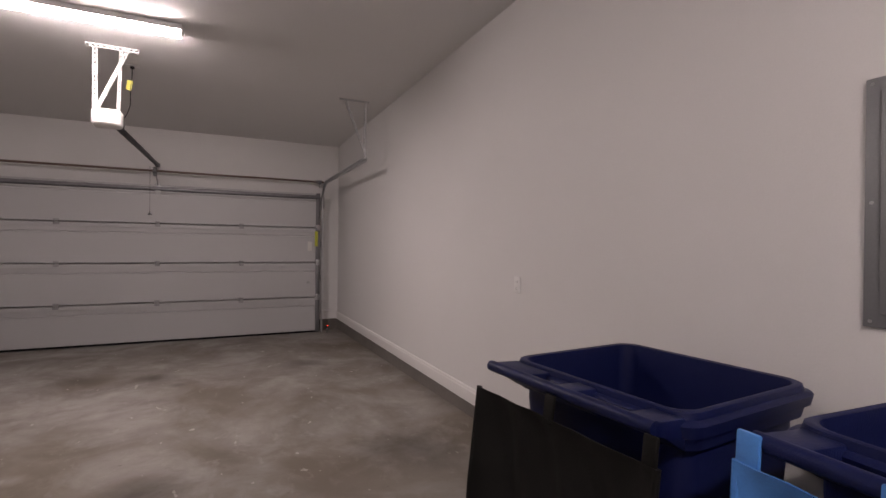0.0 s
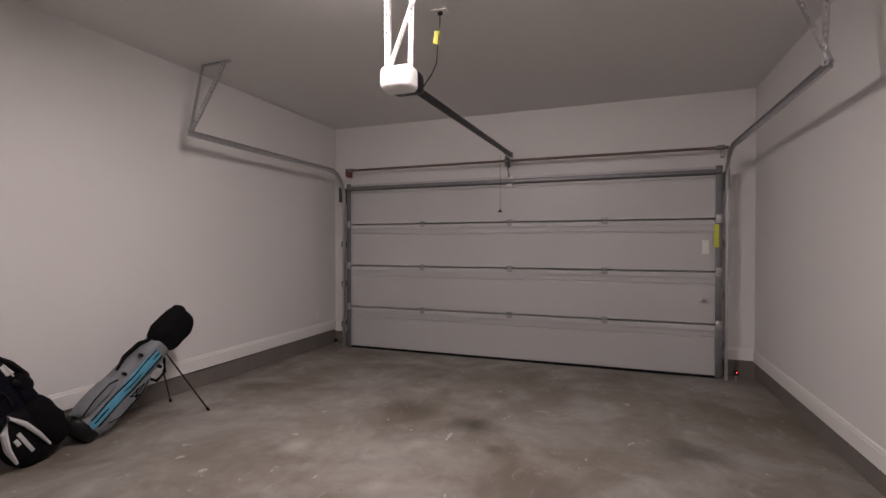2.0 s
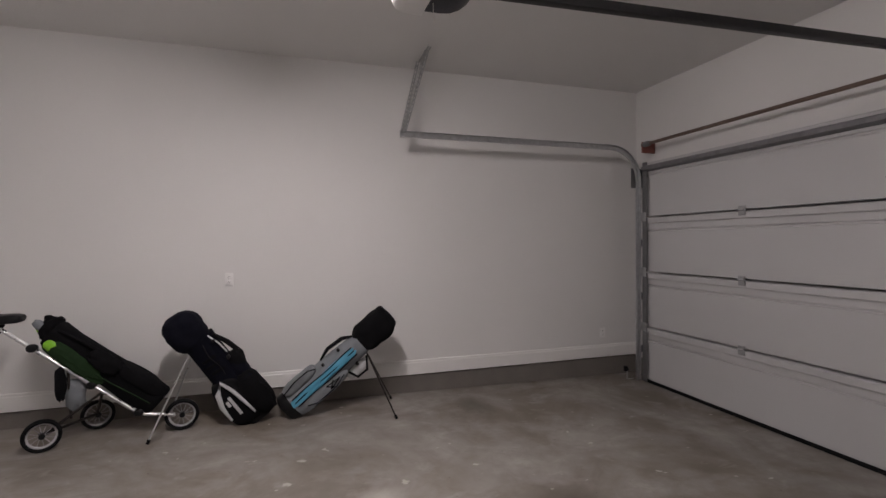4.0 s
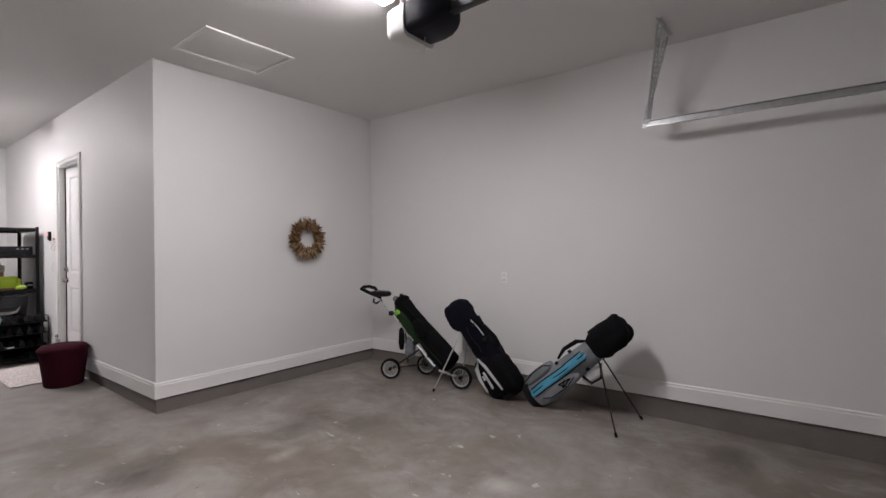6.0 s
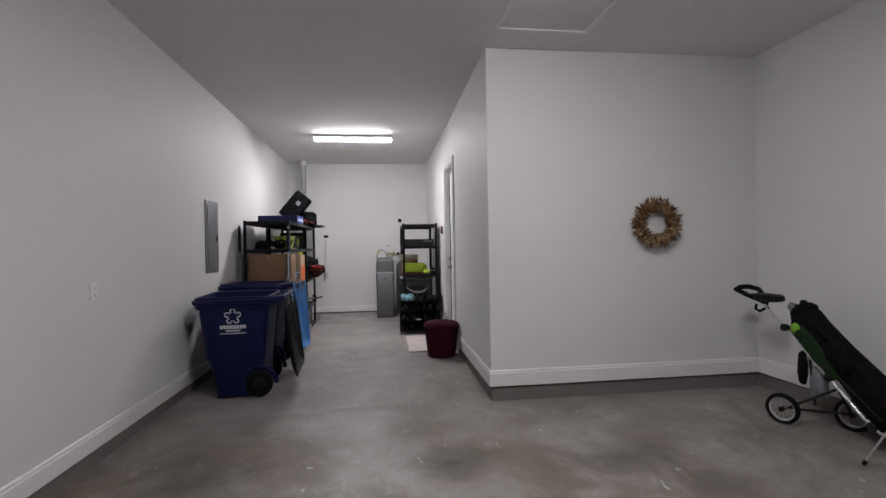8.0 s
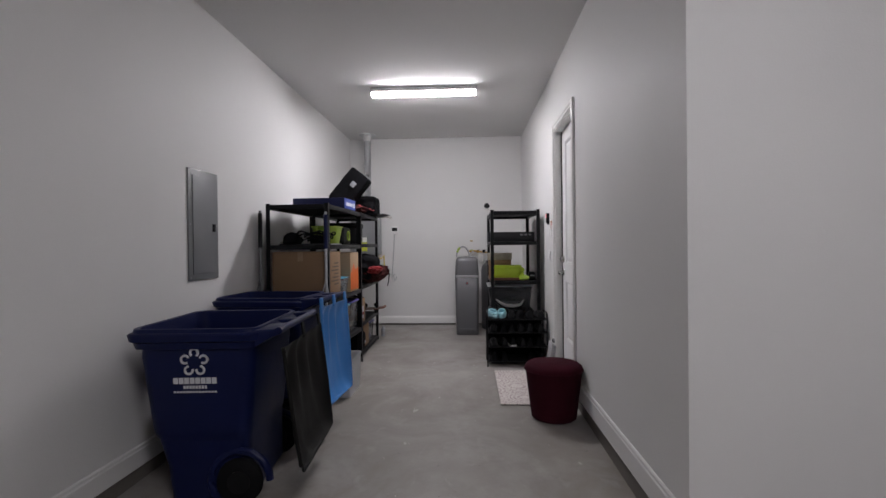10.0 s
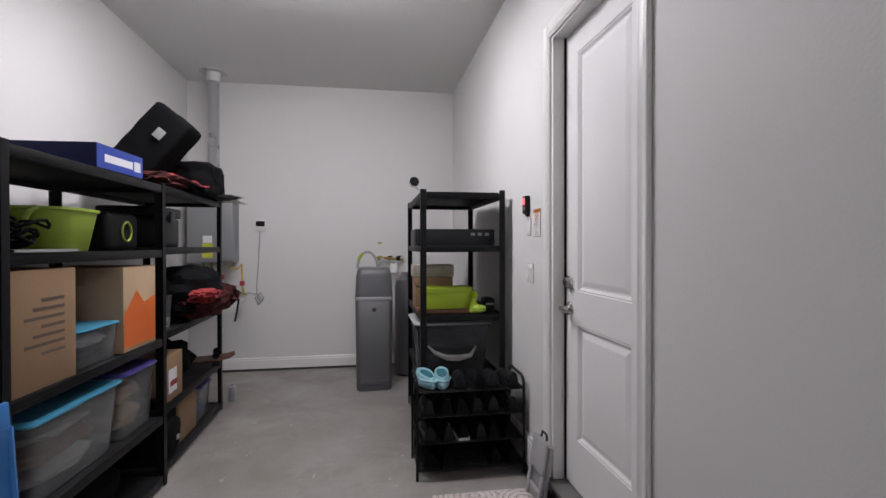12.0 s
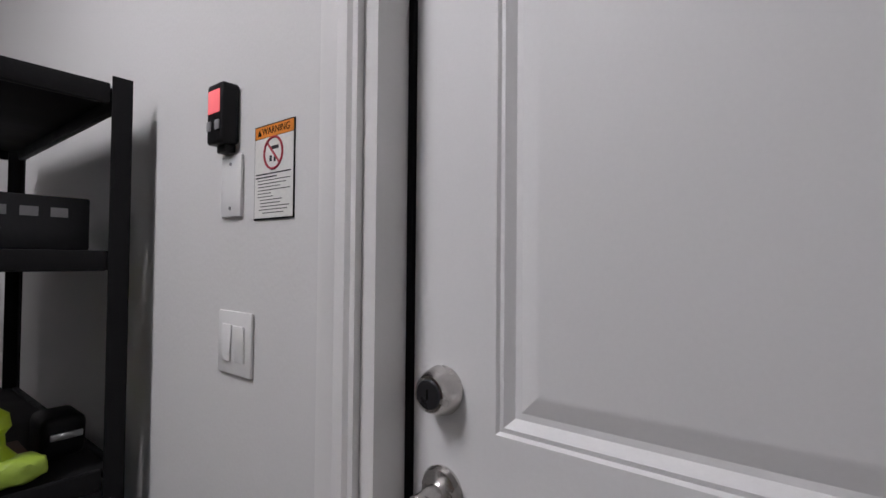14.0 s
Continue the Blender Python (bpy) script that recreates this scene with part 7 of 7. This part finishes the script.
DARKTUBE = material("dark_leg_tube", (0.03, 0.026, 0.024), 0.4, metal=0.4, vary=0.2)
blue_bag()


def trolley():
    f = floor_z(3.5)
    ob = thing("golf_trolley", "three-wheeled silver push trolley carrying a dark green golf bag", "golf trolley", (-3.30, 3.45, f))

    def wheel(c, r, yaw):
        c = Vector(c)
        m = Matrix.Translation(c) @ pose(0, 0, 0, 0, 90, yaw)
        bm = bm_new()
        prof = [(r * 0.78, -0.020), (r * 0.88, -0.027), (r * 0.97, -0.020), (r, 0.0), (r * 0.97, 0.020), (r * 0.88, 0.027), (r * 0.78, 0.020)]
        seg = 36
        rings = [[m @ Vector((q * math.cos(t), q * math.sin(t), z)) for q, z in prof] for t in [2 * math.pi * k / seg for k in range(seg)]]
        vs = [[bm.verts.new(p) for p in ring] for ring in rings]
        n = len(prof)
        for i in range(seg):
            p, q = vs[i], vs[(i + 1) % seg]
            for k in range(n):
                bm.faces.new((p[k], p[(k + 1) % n], q[(k + 1) % n], q[k]))
        wh = part("wheel", bm, RUBBER, ob, "black rubber tyre", world=True, angle=60)
        bm = bm_new()
        tube(bm, [m @ Vector((r * 0.75 * math.cos(t), r * 0.75 * math.sin(t), 0)) for t in [2 * math.pi * k / 32 for k in range(32)]], 0.011, 8, closed=True)
        part("rim", bm, LIGHTGREY, wh, world=True)
        for k in range(12):
            bm = bm_new()
            t = 2 * math.pi * k / 12
            rod(bm, m @ Vector((0.012 * math.cos(t), 0.012 * math.sin(t), 0.008 * (-1) ** k)), m @ Vector((r * 0.76 * math.cos(t + 0.15), r * 0.76 * math.sin(t + 0.15), 0)), 0.0022, seg=5)
            part("spoke", bm, LIGHTGREY, wh, world=True)
        bm = bm_new()
        rod(bm, m @ Vector((0, 0, -0.03)), m @ Vector((0, 0, 0.03)), 0.020, seg=14)
        part("hub", bm, BLACKPL, wh, world=True)

    wheel((-3.305, 3.955, floor_z(3.955) + 0.125), 0.125, 12)
    wheel((-3.13, 3.085, floor_z(3.085) + 0.118), 0.118, 25)
    wheel((-3.52, 3.30, floor_z(3.3) + 0.118), 0.118, 25)
    bm = bm_new()
    tube(bm, [(-3.27, 3.91, 0.115), (-3.27, 3.70, 0.145), (-3.265, 3.60, 0.205), (-3.262, 3.10, 0.62), (-3.262, 2.74, 0.915)], 0.014, 12)
    part("main_tube", bm, SILVER, ob, "bright silver main tube", world=True)
    for q in ((-3.264, 3.35, 0.41), (-3.262, 2.98, 0.72), (-3.268, 3.66, 0.165)):
        bm = bm_new()
        blob(bm, q, (0.05, 0.07, 0.06), 1, 0.0, square=4, sub=2)
        part("clamp", bm, BLACKPL, ob, world=True)
    bm = bm_new()
    loop = [(-3.262, 2.80, 0.90), (-3.33, 2.68, 0.955), (-3.38, 2.58, 0.995), (-3.33, 2.53, 1.015), (-3.24, 2.53, 1.015), (-3.165, 2.57, 1.00), (-3.19, 2.68, 0.955)]
    tube(bm, loop, 0.021, 10, closed=True)
    part("handle", bm, RUBBER, ob, "black grip loop", world=True)
    bm = bm_new()
    blob(bm, (-3.27, 2.80, 0.945), (0.15, 0.26, 0.07), 3, 0.08, square=4)
    part("score_tray", bm, BLACKPL, ob, world=True)
    bm = bm_new()
    tube(bm, [(-3.262, 2.80, 0.86), (-3.255, 2.73, 0.82), (-3.25, 2.69, 0.84), (-3.255, 2.70, 0.88)], 0.012, 8)
    part("brake_lever", bm, RUBBER, ob, world=True)
    for a, c in (((-3.264, 3.42, 0.35), (-3.15, 3.10, 0.115)), ((-3.264, 3.42, 0.35), (-3.50, 3.30, 0.115)), ((-3.262, 3.20, 0.53), (-3.30, 3.20, 0.16)), ((-3.16, 3.10, 0.11), (-3.50, 3.29, 0.11))):
        bm = bm_new()
        rod(bm, a, c, 0.010, seg=10)
        part("strut", bm, DARKTUBE, ob, world=True)
    # the bag strapped on the frame
    p0, p1 = (-3.36, 3.78, 0.20), (-3.345, 3.10, 0.80)
    m = axis_frame(p0, p1)
    w = lambda *q: m @ Vector(q)
    bm = bm_new()
    bag_shell(bm, m, [(0.0, 0.10, 0.11, 0), (0.02, 0.118, 0.128, 0), (0.25, 0.118, 0.125, 0), (0.55, 0.10, 0.105, 0), (0.80, 0.098, 0.10, 0), (0.92, 0.105, 0.108, 0), (0.935, 0.10, 0.10, 0)], seed=12)
    part("bag_shell", bm, BLACKCLOTH, ob, "black golf bag shell", world=True, angle=60)
    bm = bm_new()
    blob(bm, (0.05, 0.09, 0.22), (0.17, 0.13, 0.40), 25, 0.14, square=3.2, m=m)
    part("bag_pocket", bm, BLACKCLOTH, ob, world=True)
    bm = bm_new()
    blob(bm, (0.070, -0.055, 0.66), (0.10, 0.13, 0.50), 26, 0.18, freq=3.5, square=3.2, sub=4, m=m)
    part("green_panel", bm, FOREST, ob, "dark green side panel", world=True)
    bm = bm_new()
    blob(bm, (0.08, -0.05, 0.865), (0.07, 0.10, 0.10), 27, 0.15, m=m)
    part("neon_trim", bm, NEON, ob, "neon green trim at the top", world=True)
    bm = bm_new()
    blob(bm, (0.0, 0.02, 0.965), (0.17, 0.19, 0.10), 28, 0.25, m=m)
    part("bag_top", bm, BLACKCLOTH, ob, world=True)
    bm = bm_new()
    tube(bm, [w(0.09, 0.06, 0.90), w(0.11, 0.10, 0.72), w(0.10, 0.11, 0.50)], 0.012, 8)
    part("bag_strap", bm, BLACKCLOTH, ob, world=True)
    bm = bm_new()
    tube(bm, [w(0.12, 0.0, 0.05), w(0.125, -0.01, 0.20), w(0.12, -0.03, 0.35), w(0.115, -0.04, 0.50)], 0.005, 6)
    part("green_piping", bm, FOREST, ob, world=True)
    bm = bm_new()
    blob(bm, (0.085, 0.06, 0.50), (0.12, 0.14, 0.26), 35, 0.2, square=3, sub=4, m=m)
    part("bag_pocket", bm, BLACKCLOTH, ob, world=True)
    for k, (y, h) in enumerate(((0.03, 0.97), (-0.04, 0.99), (0.0, 1.02), (0.05, 1.0))):
        bm = bm_new()
        blob(bm, (0.03 * (-1) ** k, y, h), (0.06, 0.07, 0.12), 40 + k, 0.2, sub=2, m=m)
        part("club_cover", bm, (BLACKCLOTH, NEON, GREYCLOTH, BLACKCLOTH)[k], ob, world=True)
    bm = bm_new()
    blob(bm, (-3.24, 3.16, 0.44), (0.05, 0.07, 0.26), 30, 0.2)
    part("hanging_strap", bm, BLACKCLOTH, ob, world=True)
    bm = bm_new()
    blob(bm, (-3.31, 3.23, 0.34), (0.09, 0.13, 0.24), 31, 0.3)
    part("grey_towel", bm, GREYCLOTH, ob, world=True)


trolley()
